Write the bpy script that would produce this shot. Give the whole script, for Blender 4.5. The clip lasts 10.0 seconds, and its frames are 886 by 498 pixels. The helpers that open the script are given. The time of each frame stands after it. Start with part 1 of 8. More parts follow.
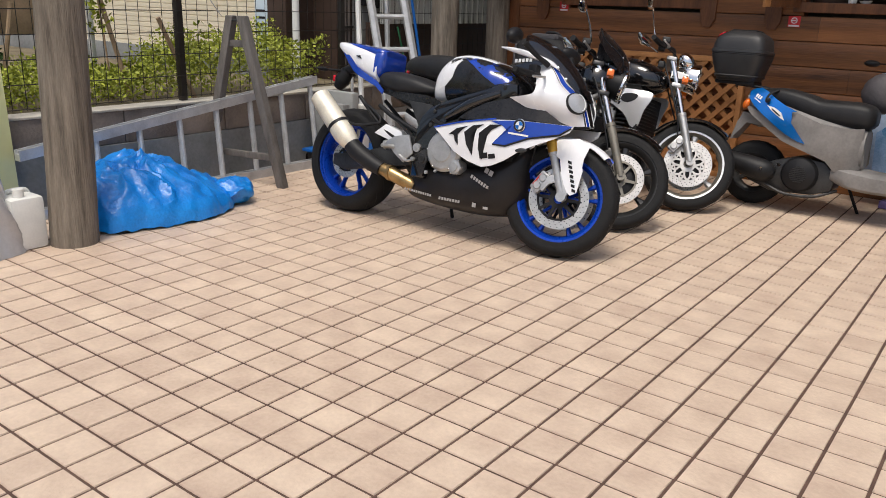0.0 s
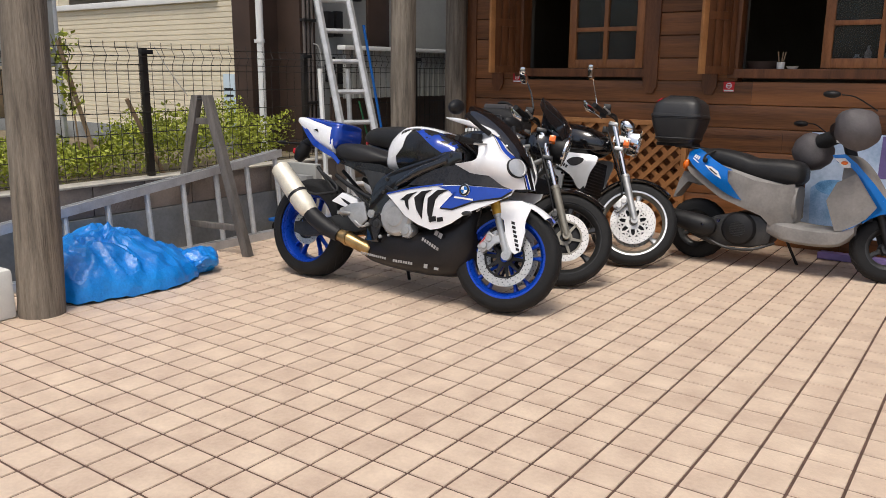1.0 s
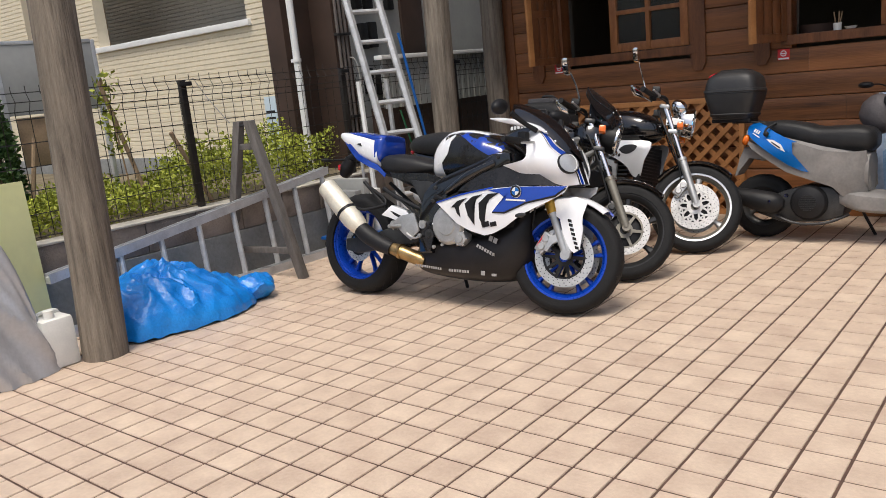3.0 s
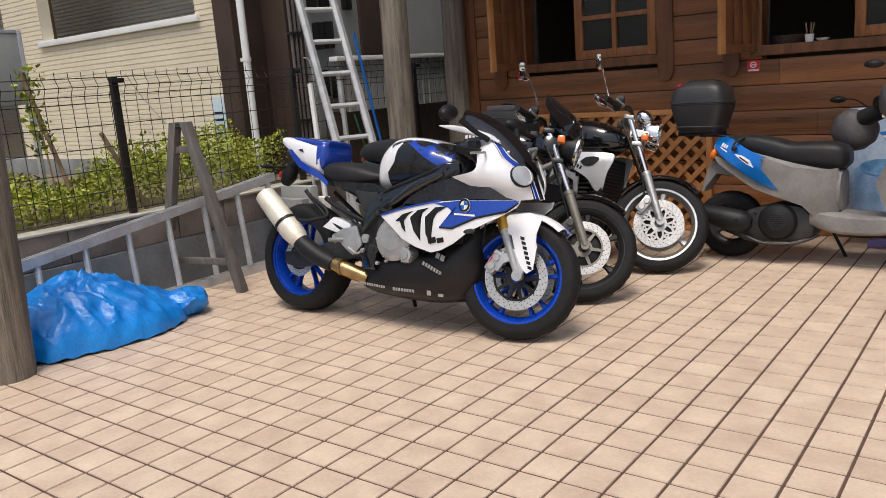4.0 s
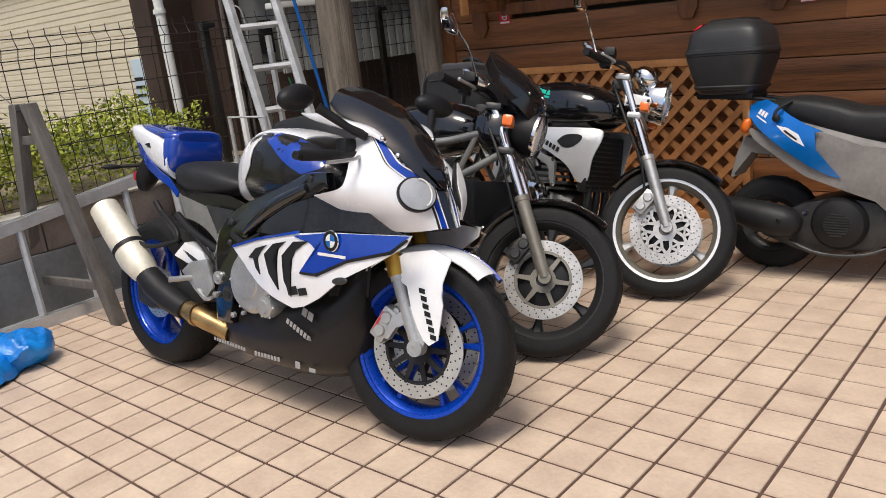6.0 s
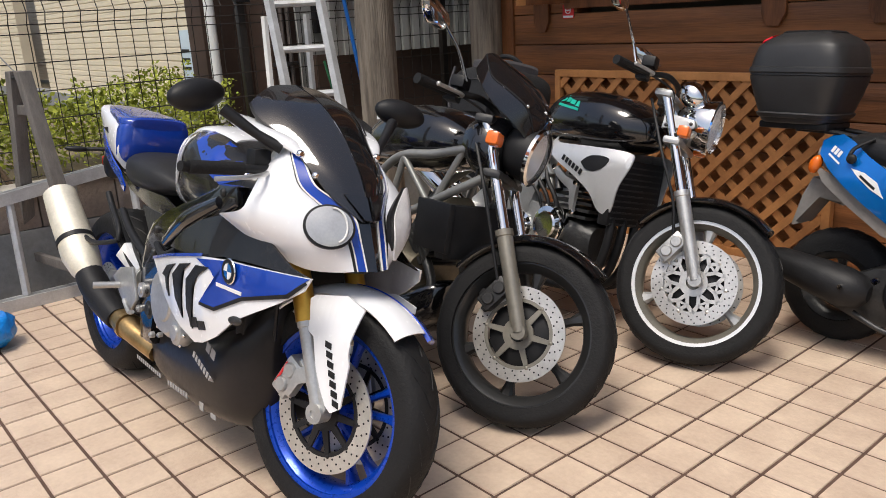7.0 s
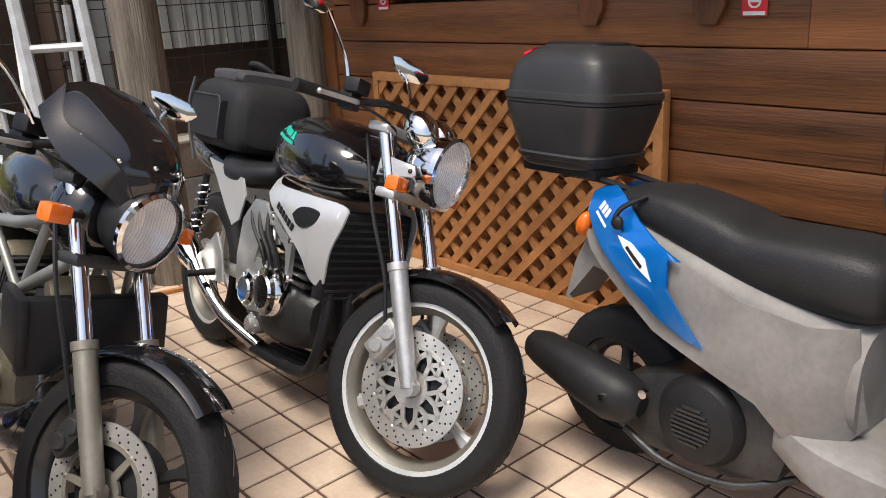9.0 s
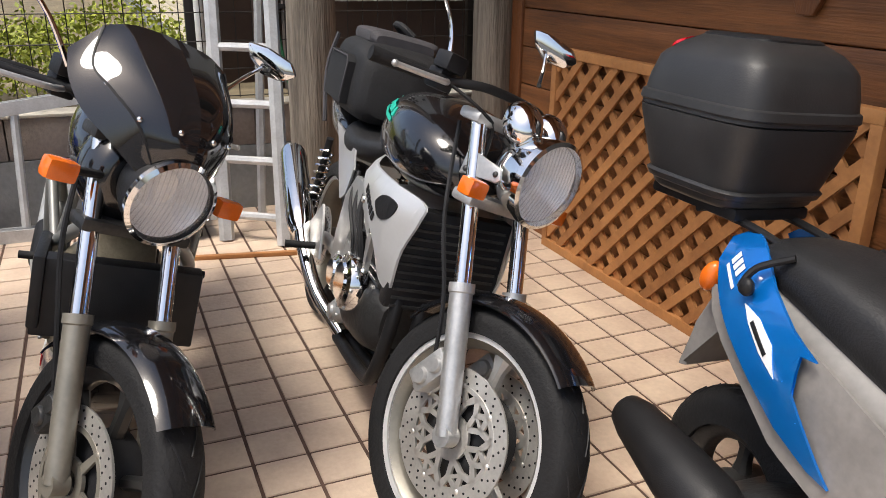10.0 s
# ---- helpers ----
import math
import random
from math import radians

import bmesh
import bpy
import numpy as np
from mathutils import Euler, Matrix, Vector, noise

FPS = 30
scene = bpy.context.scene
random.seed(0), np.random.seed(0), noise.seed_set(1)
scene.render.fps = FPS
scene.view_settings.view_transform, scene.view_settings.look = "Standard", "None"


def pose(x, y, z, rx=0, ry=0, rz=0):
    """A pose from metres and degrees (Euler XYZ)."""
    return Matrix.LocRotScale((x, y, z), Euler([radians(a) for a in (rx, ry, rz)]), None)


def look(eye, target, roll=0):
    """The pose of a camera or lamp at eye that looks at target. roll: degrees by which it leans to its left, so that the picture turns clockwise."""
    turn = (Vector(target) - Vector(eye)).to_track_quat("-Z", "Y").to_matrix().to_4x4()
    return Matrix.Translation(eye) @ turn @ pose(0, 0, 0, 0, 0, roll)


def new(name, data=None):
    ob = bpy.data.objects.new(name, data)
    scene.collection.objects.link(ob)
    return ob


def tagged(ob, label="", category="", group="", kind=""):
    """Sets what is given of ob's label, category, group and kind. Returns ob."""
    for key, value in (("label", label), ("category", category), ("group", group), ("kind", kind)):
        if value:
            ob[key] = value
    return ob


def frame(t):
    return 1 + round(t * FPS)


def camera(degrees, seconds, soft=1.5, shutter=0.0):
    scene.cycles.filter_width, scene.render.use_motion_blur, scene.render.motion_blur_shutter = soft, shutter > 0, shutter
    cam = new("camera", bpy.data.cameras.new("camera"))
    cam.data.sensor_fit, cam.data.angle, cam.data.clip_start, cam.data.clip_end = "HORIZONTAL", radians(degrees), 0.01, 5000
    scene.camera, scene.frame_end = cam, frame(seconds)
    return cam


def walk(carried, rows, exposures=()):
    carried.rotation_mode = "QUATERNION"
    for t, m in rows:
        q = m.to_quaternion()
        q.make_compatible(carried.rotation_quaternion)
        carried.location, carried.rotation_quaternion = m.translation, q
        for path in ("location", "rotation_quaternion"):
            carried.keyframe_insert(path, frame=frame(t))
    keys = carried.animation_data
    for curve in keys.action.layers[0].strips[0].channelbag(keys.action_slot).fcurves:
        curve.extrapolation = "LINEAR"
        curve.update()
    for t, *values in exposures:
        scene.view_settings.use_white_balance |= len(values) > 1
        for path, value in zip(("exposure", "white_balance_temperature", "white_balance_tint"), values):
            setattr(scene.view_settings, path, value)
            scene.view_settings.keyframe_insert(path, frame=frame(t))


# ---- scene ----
cam = camera(58.4, 10.0, soft=0.9)
PATH = [
    (0, (2.117, -2.572, 1.273), (0.982, -1.038, 0.674), 1.9),
    (0.5, (2.221, -2.632, 1.313), (1.173, -1.008, 0.803), 0.4),
    (1, (2.385, -2.643, 1.295), (1.253, -1.052, 0.861), 0.4),
    (1.5, (2.451, -2.629, 1.296), (1.21, -1.111, 0.898), 0.3),
    (2, (2.436, -2.611, 1.299), (1.112, -1.158, 0.933), -2.7),
    (2.5, (2.401, -2.581, 1.299), (1.052, -1.158, 0.902), -3.9),
    (3, (2.309, -2.528, 1.303), (1.063, -1.022, 0.877), -5.8),
    (3.2, (2.274, -2.509, 1.305), (1.095, -0.943, 0.905), -6.3),
    (4.3, (2.165, -1.945, 1.267), (0.988, -0.385, 0.84), -3.4),
    (4.5, (2.124, -1.778, 1.275), (0.994, -0.188, 0.833), -2.5),
    (5, (2.004, -1.418, 1.278), (0.941, 0.182, 0.724), -3.0),
    (5.2, (1.953, -1.247, 1.229), (0.827, 0.318, 0.696), -4.7),
    (6.3, (1.829, -0.424, 1.304), (0.504, 0.966, 0.747), -6.5),
    (6.5, (1.815, -0.266, 1.305), (0.457, 1.098, 0.764), -6.2),
    (7, (1.842, 0.064, 1.27), (0.364, 1.288, 0.706), -3.2),
    (7.5, (1.79, 0.405, 1.27), (0.315, 1.588, 0.618), -3.7),
    (8, (1.82, 0.721, 1.27), (0.275, 1.807, 0.608), -8.1),
    (8.5, (1.882, 1.009, 1.298), (0.316, 2.076, 0.66), -6.2),
    (9, (1.835, 1.316, 1.301), (0.393, 2.553, 0.677), -3.2),
    (9.5, (1.766, 1.597, 1.292), (0.225, 2.671, 0.605), -4.0),
    (10, (1.69, 1.843, 1.275), (-0.034, 2.592, 0.59), 0.9),
]
walk(cam, [(t, look(eye, target, roll)) for t, eye, target, roll in PATH], ((0, 0.1), (2, 0.2), (5, 0.08), (6.5, 0.2), (8, 0.36), (9, 0.66), (10, 0.68)))


# ---- world and light ----
world = bpy.data.worlds.new("sky")
scene.world = world
world.use_nodes = True
wn = world.node_tree
sky = wn.nodes.new("ShaderNodeTexSky")
sky.sky_type, sky.sun_disc = "NISHITA", False
SUN_EL, SUN_AZ = 68, 160
sky.sun_elevation, sky.sun_rotation = radians(SUN_EL), radians(SUN_AZ)
sky.air_density, sky.dust_density, sky.ozone_density = 1.0, 4.0, 0.6
wn.links.new(sky.outputs[0], wn.nodes["Background"].inputs[0])
wn.nodes["Background"].inputs[1].default_value = 0.125
sun_data = bpy.data.lights.new("sun", "SUN")
sun_data.energy, sun_data.angle, sun_data.color = 2.2, radians(22), (1.0, 0.95, 0.87)
sun = new("sun", sun_data)
sd = Vector((math.sin(radians(SUN_AZ)) * math.cos(radians(SUN_EL)), math.cos(radians(SUN_AZ)) * math.cos(radians(SUN_EL)), math.sin(radians(SUN_EL))))
sun.matrix_world = look(sd * 20, (0, 0, 0))


# ---- materials ----
def material(name, base, rough=0.5, metal=0.0, coat=0.0, vary=0.15, scale=8.0, bump=0.0, bump_scale=60.0, tint=None, stretch=(1, 1, 1), island=0.0, obj=0.0, spec=0.5, trans=0.0, alpha=1.0, emit=0.0, ior=1.45, placed=False):
    """Principled surface with colour and roughness varied at two scales, and fine relief."""
    m = bpy.data.materials.new(name)
    m.use_nodes = True
    nt = m.node_tree
    n, l = nt.nodes, nt.links
    p = n["Principled BSDF"]
    p.inputs["Base Color"].default_value = (*base, 1)
    p.inputs["Roughness"].default_value = rough
    p.inputs["Metallic"].default_value = metal
    p.inputs["Coat Weight"].default_value = coat
    p.inputs["Coat Roughness"].default_value = 0.04
    p.inputs["Specular IOR Level"].default_value = spec
    p.inputs["Transmission Weight"].default_value = trans
    p.inputs["Alpha"].default_value = alpha
    p.inputs["IOR"].default_value = ior
    if emit:
        p.inputs["Emission Color"].default_value = (*base, 1)
        p.inputs["Emission Strength"].default_value = emit
    if vary <= 0 and bump <= 0:
        return m
    tc = n.new("ShaderNodeTexCoord")
    mp = n.new("ShaderNodeMapping")
    mp.inputs["Scale"].default_value = stretch
    geo = n.new("ShaderNodeNewGeometry")
    l.new(geo.outputs["Position"] if placed else tc.outputs["Object"], mp.inputs["Vector"])
    big = n.new("ShaderNodeTexNoise")
    big.inputs["Scale"].default_value, big.inputs["Detail"].default_value = scale, 4
    fine = n.new("ShaderNodeTexNoise")
    fine.inputs["Scale"].default_value, fine.inputs["Detail"].default_value = scale * 9, 3
    for t in (big, fine):
        l.new(mp.outputs[0], t.inputs["Vector"])
    add = n.new("ShaderNodeMath")
    add.operation = "MULTIPLY_ADD"
    l.new(fine.outputs["Fac"], add.inputs[0])
    add.inputs[1].default_value = 0.45
    l.new(big.outputs["Fac"], add.inputs[2])
    last = add.outputs[0]
    for weight, node, out in ((island, "ShaderNodeNewGeometry", "Random Per Island"), (obj, "ShaderNodeObjectInfo", "Random")):
        if weight:
            src = n.new(node)
            ma = n.new("ShaderNodeMath")
            ma.operation = "MULTIPLY_ADD"
            l.new(src.outputs[out], ma.inputs[0])
            ma.inputs[1].default_value = weight
            l.new(last, ma.inputs[2])
            last = ma.outputs[0]
    ramp = n.new("ShaderNodeMapRange")
    ramp.inputs["From Min"].default_value, ramp.inputs["From Max"].default_value = 0.45, 1.0 + island + obj
    l.new(last, ramp.inputs["Value"])
    mix = n.new("ShaderNodeMix")
    mix.data_type = "RGBA"
    lo = tuple(c * (1 - vary) for c in base)
    hi = tint if tint else tuple(min(1, c * (1 + vary)) for c in base)
    mix.inputs["A"].default_value, mix.inputs["B"].default_value = (*lo, 1), (*hi, 1)
    l.new(ramp.outputs[0], mix.inputs["Factor"])
    l.new(mix.outputs["Result"], p.inputs["Base Color"])
    rr = n.new("ShaderNodeMapRange")
    rr.inputs["To Min"].default_value, rr.inputs["To Max"].default_value = max(0.02, rough * 0.8), min(1, rough * 1.25)
    l.new(fine.outputs["Fac"], rr.inputs["Value"])
    l.new(rr.outputs[0], p.inputs["Roughness"])
    if bump:
        bt = n.new("ShaderNodeTexNoise")
        bt.inputs["Scale"].default_value, bt.inputs["Detail"].default_value = bump_scale, 5
        l.new(mp.outputs[0], bt.inputs["Vector"])
        bn = n.new("ShaderNodeBump")
        bn.inputs["Strength"].default_value, bn.inputs["Distance"].default_value = min(1, bump), 0.01
        l.new(bt.outputs["Fac"], bn.inputs["Height"])
        l.new(bn.outputs["Normal"], p.inputs["Normal"])
    return m


TILE = material("tile", (0.585, 0.43, 0.325), 0.5, vary=0.22, scale=6.5, bump=0.25, bump_scale=70, obj=0.16, tint=(0.70, 0.56, 0.425), placed=True)
TILES = material("tile_field", (0.585, 0.43, 0.325), 0.5, vary=0.22, scale=6.5, bump=0.25, bump_scale=70, island=0.16, tint=(0.70, 0.56, 0.425), placed=True)
GROUT = material("grout", (0.10, 0.058, 0.042), 0.9, vary=0.35, scale=14, bump=0.4)
LOGWALL = material("cabin_wood", (0.075, 0.027, 0.011), 0.5, vary=0.85, scale=2.6, bump=0.3, bump_scale=26, tint=(0.40, 0.155, 0.050), stretch=(0.3, 4, 6), obj=0.35, placed=True)
TRIMWOOD = material("trim_wood", (0.13, 0.047, 0.018), 0.42, vary=0.4, scale=6, bump=0.2, stretch=(3, 3, 0.5), tint=(0.23, 0.088, 0.032))
LATTICE = material("lattice_wood", (0.40, 0.165, 0.055), 0.6, vary=0.35, scale=6, bump=0.25, tint=(0.56, 0.26, 0.09), obj=0.3)
GREYWOOD = material("weathered_log", (0.165, 0.135, 0.105), 0.85, vary=0.5, scale=6, bump=0.8, bump_scale=22, tint=(0.30, 0.255, 0.20), stretch=(5, 5, 0.35))
STEPWOOD = material("stepladder_grey", (0.145, 0.132, 0.12), 0.75, vary=0.35, scale=7, bump=0.4, stretch=(3, 3, 0.6))
CONCRETE = material("concrete", (0.23, 0.235, 0.23), 0.9, vary=0.3, scale=4, bump=0.35)
BLOCK = material("dark_block", (0.235, 0.195, 0.165), 0.92, vary=0.4, scale=7, bump=0.6, obj=0.3)
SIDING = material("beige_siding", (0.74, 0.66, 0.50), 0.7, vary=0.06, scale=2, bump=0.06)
# Darker copy of the beige siding: the recess's shade put into its colour.
SIDING_SHADED = material("shaded_recess_wall", (0.42, 0.385, 0.325), 0.8, vary=0.1, scale=2)
BROWNWALL = material("dark_brown_wall", (0.065, 0.04, 0.03), 0.6, vary=0.25, scale=3)
GREYWALL = material("grey_wall", (0.34, 0.345, 0.33), 0.7, vary=0.12, scale=3)
WHITEPAINT = material("white_paint", (0.78, 0.78, 0.76), 0.45, vary=0.06, scale=6)
ALU = material("aluminium", (0.54, 0.545, 0.545), 0.42, metal=0.4, vary=0.2, scale=12, bump=0.08)
FENCEMETAL = material("fence_brown", (0.018, 0.014, 0.011), 0.45, vary=0.2, scale=20)
TARP = material("blue_tarp", (0.002, 0.21, 0.76), 0.3, vary=0.3, scale=9, bump=0.6, bump_scale=30, tint=(0.01, 0.30, 0.85), spec=0.7)
COVER = material("grey_vinyl", (0.47, 0.47, 0.48), 0.34, metal=0.35, vary=0.14, scale=6, bump=0.3, bump_scale=16)
YELLOWB = material("pale_yellow_board", (0.74, 0.74, 0.38), 0.4, vary=0.08, scale=2)
PLASTICWHITE = material("white_plastic", (0.72, 0.72, 0.68), 0.45, vary=0.08, scale=10)
LEAF = material("leaf", (0.15, 0.22, 0.02), 0.6, vary=0.6, scale=3, island=0.9, tint=(0.48, 0.52, 0.06))
LEAFDARK = material("conifer_leaf", (0.025, 0.07, 0.018), 0.65, vary=0.5, scale=5, island=0.7, tint=(0.07, 0.14, 0.03))
SOIL = material("soil", (0.16, 0.13, 0.08), 0.95, vary=0.4, scale=4, bump=0.5)
ASPHALT = material("asphalt", (0.06, 0.06, 0.06), 0.9, vary=0.25, scale=3, bump=0.3)
STAKE = material("stake_wood", (0.30, 0.21, 0.13), 0.8, vary=0.3, scale=8, bump=0.3)
RUBBER = material("tyre_rubber", (0.010, 0.010, 0.0105), 0.68, spec=0.35, vary=0.3, scale=10, bump=0.25, bump_scale=120)
BLACKP = material("black_plastic", (0.012, 0.012, 0.013), 0.48, spec=0.35, vary=0.3, scale=20, bump=0.1, bump_scale=300)
GLOSSBLACK = material("gloss_black_paint", (0.006, 0.006, 0.007), 0.16, coat=1.0, vary=0.2, scale=8)
CARBON = material("dark_carbon", (0.015, 0.0145, 0.0145), 0.24, spec=0.35, coat=0.3, vary=0.3, scale=60)
BELLYGREY = material("belly_grey", (0.014, 0.012, 0.012), 0.38, spec=0.3, coat=0.12, vary=0.25, scale=8)
BWHITE = material("pearl_white_paint", (0.83, 0.84, 0.86), 0.25, coat=0.9, vary=0.03, scale=5)
BBLUE = material("racing_blue_paint", (0.004, 0.045, 0.36), 0.22, coat=1.0, vary=0.15, scale=7)
RIMBLUE = material("blue_anodised", (0.003, 0.055, 0.45), 0.28, metal=0.35, coat=0.4, vary=0.15, scale=9)
GOLD = material("gold_anodised", (0.56, 0.31, 0.05), 0.3, metal=0.85, vary=0.15, scale=15)
BRASSPIPE = material("heat_tinted_pipe", (0.40, 0.27, 0.12), 0.32, metal=0.9, vary=0.3, scale=12)
TITAN = material("titanium", (0.78, 0.73, 0.60), 0.45, metal=0.4, vary=0.18, scale=12)
CHROME = material("chrome", (0.82, 0.82, 0.81), 0.07, metal=1.0, vary=0.06, scale=9)
SILVER = material("cast_silver", (0.50, 0.50, 0.49), 0.42, metal=0.75, vary=0.2, scale=14, bump=0.12)
DARKMETAL = material("dark_engine_metal", (0.055, 0.055, 0.055), 0.42, metal=0.6, vary=0.35, scale=14, bump=0.2)
ENGBRONZE = material("grey_bronze_engine", (0.17, 0.15, 0.11), 0.45, metal=0.6, vary=0.3, scale=14, bump=0.2)
FORKGREY = material("grey_fork_leg", (0.23, 0.215, 0.18), 0.42, metal=0.5, vary=0.2, scale=10)
RIMBLACK = material("black_rim_paint", (0.02, 0.02, 0.02), 0.35, coat=0.3, vary=0.2, scale=10)
DISCSTEEL = material("brake_steel", (0.62, 0.60, 0.56), 0.34, metal=0.75, vary=0.18, scale=15)
FRAMEGREY = material("grey_frame_paint", (0.26, 0.26, 0.245), 0.36, metal=0.4, vary=0.12, scale=10)
SILVERPAINT = material("silver_paint", (0.60, 0.605, 0.61), 0.32, metal=0.4, coat=0.6, vary=0.05, scale=10)
SEATVINYL = material("seat_vinyl", (0.018, 0.018, 0.019), 0.5, spec=0.38, vary=0.25, scale=14, bump=0.15, bump_scale=200)
BAGCLOTH = material("bag_cloth", (0.012, 0.012, 0.013), 0.7, vary=0.3, scale=20, bump=0.3, bump_scale=250)
BAGGREY = material("bag_grey", (0.055, 0.052, 0.056), 0.7, vary=0.25, scale=20, bump=0.2, bump_scale=250)
SMOKE = material("smoked_screen", (0.014, 0.013, 0.014), 0.05, vary=0.0, coat=1.0, alpha=0.93)
LENS = material("clear_lens", (0.8, 0.82, 0.83), 0.05, vary=0.0, alpha=0.12, coat=1.0)
RIMLIP = material("polished_rim", (0.80, 0.80, 0.79), 0.34, metal=0.55, vary=0.08, scale=9)
REFLECT = material("lamp_reflector", (0.90, 0.90, 0.90), 0.30, metal=0.3, vary=0.12, scale=25)
AMBER = material("amber_lens", (0.75, 0.15, 0.01), 0.18, vary=0.1, scale=40, coat=0.5)
REDLENS = material("red_lens", (0.55, 0.01, 0.02), 0.15, vary=0.05, scale=30, coat=0.5)
SCBLUE = material("scooter_blue_paint", (0.003, 0.19, 0.66), 0.24, metal=0.5, coat=1.0, vary=0.08, scale=8)
SCGREY = material("faded_grey_plastic", (0.205, 0.195, 0.185), 0.62, vary=0.22, scale=7, bump=0.06, tint=(0.27, 0.255, 0.24))
# Dark colour stands in for the shade inside the cabin and behind its boards.
ROOMSHADE = material("interior_shade", (0.10, 0.09, 0.075), 0.9, vary=0.2, scale=3)
GLASS = material("window_glass", (0.05, 0.055, 0.055), 0.03, vary=0.0, alpha=0.42)
REDSIGN = material("red_sticker", (0.60, 0.03, 0.03), 0.5, vary=0.05, scale=20)
WHITEST = material("white_sticker", (0.75, 0.75, 0.74), 0.5, vary=0.04, scale=20)
TEAL = material("teal_sticker", (0.01, 0.42, 0.30), 0.4, vary=0.05, scale=20)
POSTER = material("pale_blue_print", (0.34, 0.50, 0.72), 0.4, vary=0.3, scale=4, tint=(0.62, 0.72, 0.88))
POSTERBLUE = material("tub_print_blue", (0.05, 0.26, 0.62), 0.4, vary=0.5, scale=14, tint=(0.25, 0.50, 0.80))
POSTERMID = material("tub_print_light", (0.20, 0.42, 0.74), 0.4, vary=0.3, scale=10, tint=(0.45, 0.62, 0.86))
VIOLET = material("violet_print", (0.16, 0.12, 0.30), 0.45, vary=0.2, scale=6)
MUFF = material("grey_muff_cloth", (0.085, 0.077, 0.080), 0.6, vary=0.25, scale=10, bump=0.2, bump_scale=80)
BLUEPIPE = material("blue_pole", (0.01, 0.12, 0.45), 0.4, vary=0.15, scale=9)
SIGNBLUE = material("pale_blue_sign", (0.52, 0.62, 0.68), 0.5, vary=0.08, scale=4)
ORANGE = material("orange_plastic", (0.75, 0.10, 0.02), 0.45, vary=0.1, scale=20)


# ---- mesh builders: each adds to a bmesh ----
def finish(name, bm, mat, parent=None, label="", m=None, smooth=True):
    if m is not None:
        bm.transform(m)
    bmesh.ops.recalc_face_normals(bm, faces=bm.faces)
    me = bpy.data.meshes.new(name)
    bm.to_mesh(me)
    bm.free()
    me.materials.append(mat)
    if smooth:
        me.polygons.foreach_set("use_smooth", [True] * len(me.polygons))
        me.set_sharp_from_angle(angle=radians(38))
    ob = new(name, me)
    if parent is not None:
        ob.parent = parent
    if label:
        ob["label"] = label
    return ob


part = finish


def thing(name, m, label, category, group=""):
    e = new(name)
    e.empty_display_size = 0.1
    e.matrix_world = m
    return tagged(e, label, category, group)


def face(bm, vs):
    try:
        return bm.faces.new(vs)
    except ValueError:
        return None


def box(bm, a, b, bevel=0.0, m=None):
    r = bmesh.ops.create_cube(bm, size=1)
    vs = r["verts"]
    for v in vs:
        v.co = Vector([(p + q) / 2 + (q - p) * c for p, q, c in zip(a, b, v.co)])
    if bevel:
        es = list({e for v in vs for e in v.link_edges})
        g = bmesh.ops.bevel(bm, geom=es, offset=bevel, segments=2, affect="EDGES", profile=0.6)
        vs = list({v for f in g["faces"] for v in f.verts} | {v for v in vs if v.is_valid})
    if m is not None:
        for v in vs:
            v.co = m @ v.co
    return vs


def smooth_path(pts, k=5):
    pts = [Vector(p) for p in pts]
    if len(pts) < 3:
        return pts
    out = []
    for i in range(len(pts) - 1):
        p0, p1, p2, p3 = pts[max(i - 1, 0)], pts[i], pts[i + 1], pts[min(i + 2, len(pts) - 1)]
        for j in range(k):
            t = j / k
            out.append(0.5 * ((2 * p1) + (p2 - p0) * t + (2 * p0 - 5 * p1 + 4 * p2 - p3) * t * t + (3 * p1 - p0 - 3 * p2 + p3) * t ** 3))
    return out + [pts[-1]]


def tube(bm, pts, r, n=10, curve=True, cap=True):
    """A round bar along points; r: one radius, or one for each given point."""
    src = [Vector(p) for p in pts]
    path = smooth_path(src) if curve else src
    rs = [r] * len(path) if not isinstance(r, (list, tuple)) else [float(np.interp(i / (len(path) - 1) * (len(r) - 1), range(len(r)), r)) for i in range(len(path))]
    rings, up = [], None
    for i, p in enumerate(path):
        d = (path[min(i + 1, len(path) - 1)] - path[max(i - 1, 0)]).normalized()
        if up is None:
            up = d.cross(Vector((0, 0, 1)) if abs(d.z) < 0.9 else Vector((1, 0, 0))).normalized()
        up = (up - d * up.dot(d)).normalized()
        s = d.cross(up)
        rings.append([bm.verts.new(p + rs[i] * (math.cos(a) * up + math.sin(a) * s)) for a in (2 * math.pi * j / n for j in range(n))])
    for a, b in zip(rings, rings[1:]):
        for j in range(n):
            face(bm, (a[j], a[(j + 1) % n], b[(j + 1) % n], b[j]))
    if cap:
        face(bm, rings[0]), face(bm, rings[-1])


def loft(bm, secs, n=20, e=2.6):
    """Sections across X: (x, z low, z high, half width[, y middle])."""
    rings = []
    for s in secs:
        x, z0, z1, hy = s[:4]
        yc = s[4] if len(s) > 4 else 0
        ring = []
        for j in range(n):
            a = 2 * math.pi * j / n
            c, q = math.cos(a), math.sin(a)
            ring.append(bm.verts.new((x, yc + hy * math.copysign(abs(c) ** (2 / e), c), (z0 + z1) / 2 + (z1 - z0) / 2 * math.copysign(abs(q) ** (2 / e), q))))
        rings.append(ring)
    for a, b in zip(rings, rings[1:]):
        for j in range(n):
            face(bm, (a[j], a[(j + 1) % n], b[(j + 1) % n], b[j]))
    face(bm, rings[0]), face(bm, rings[-1])


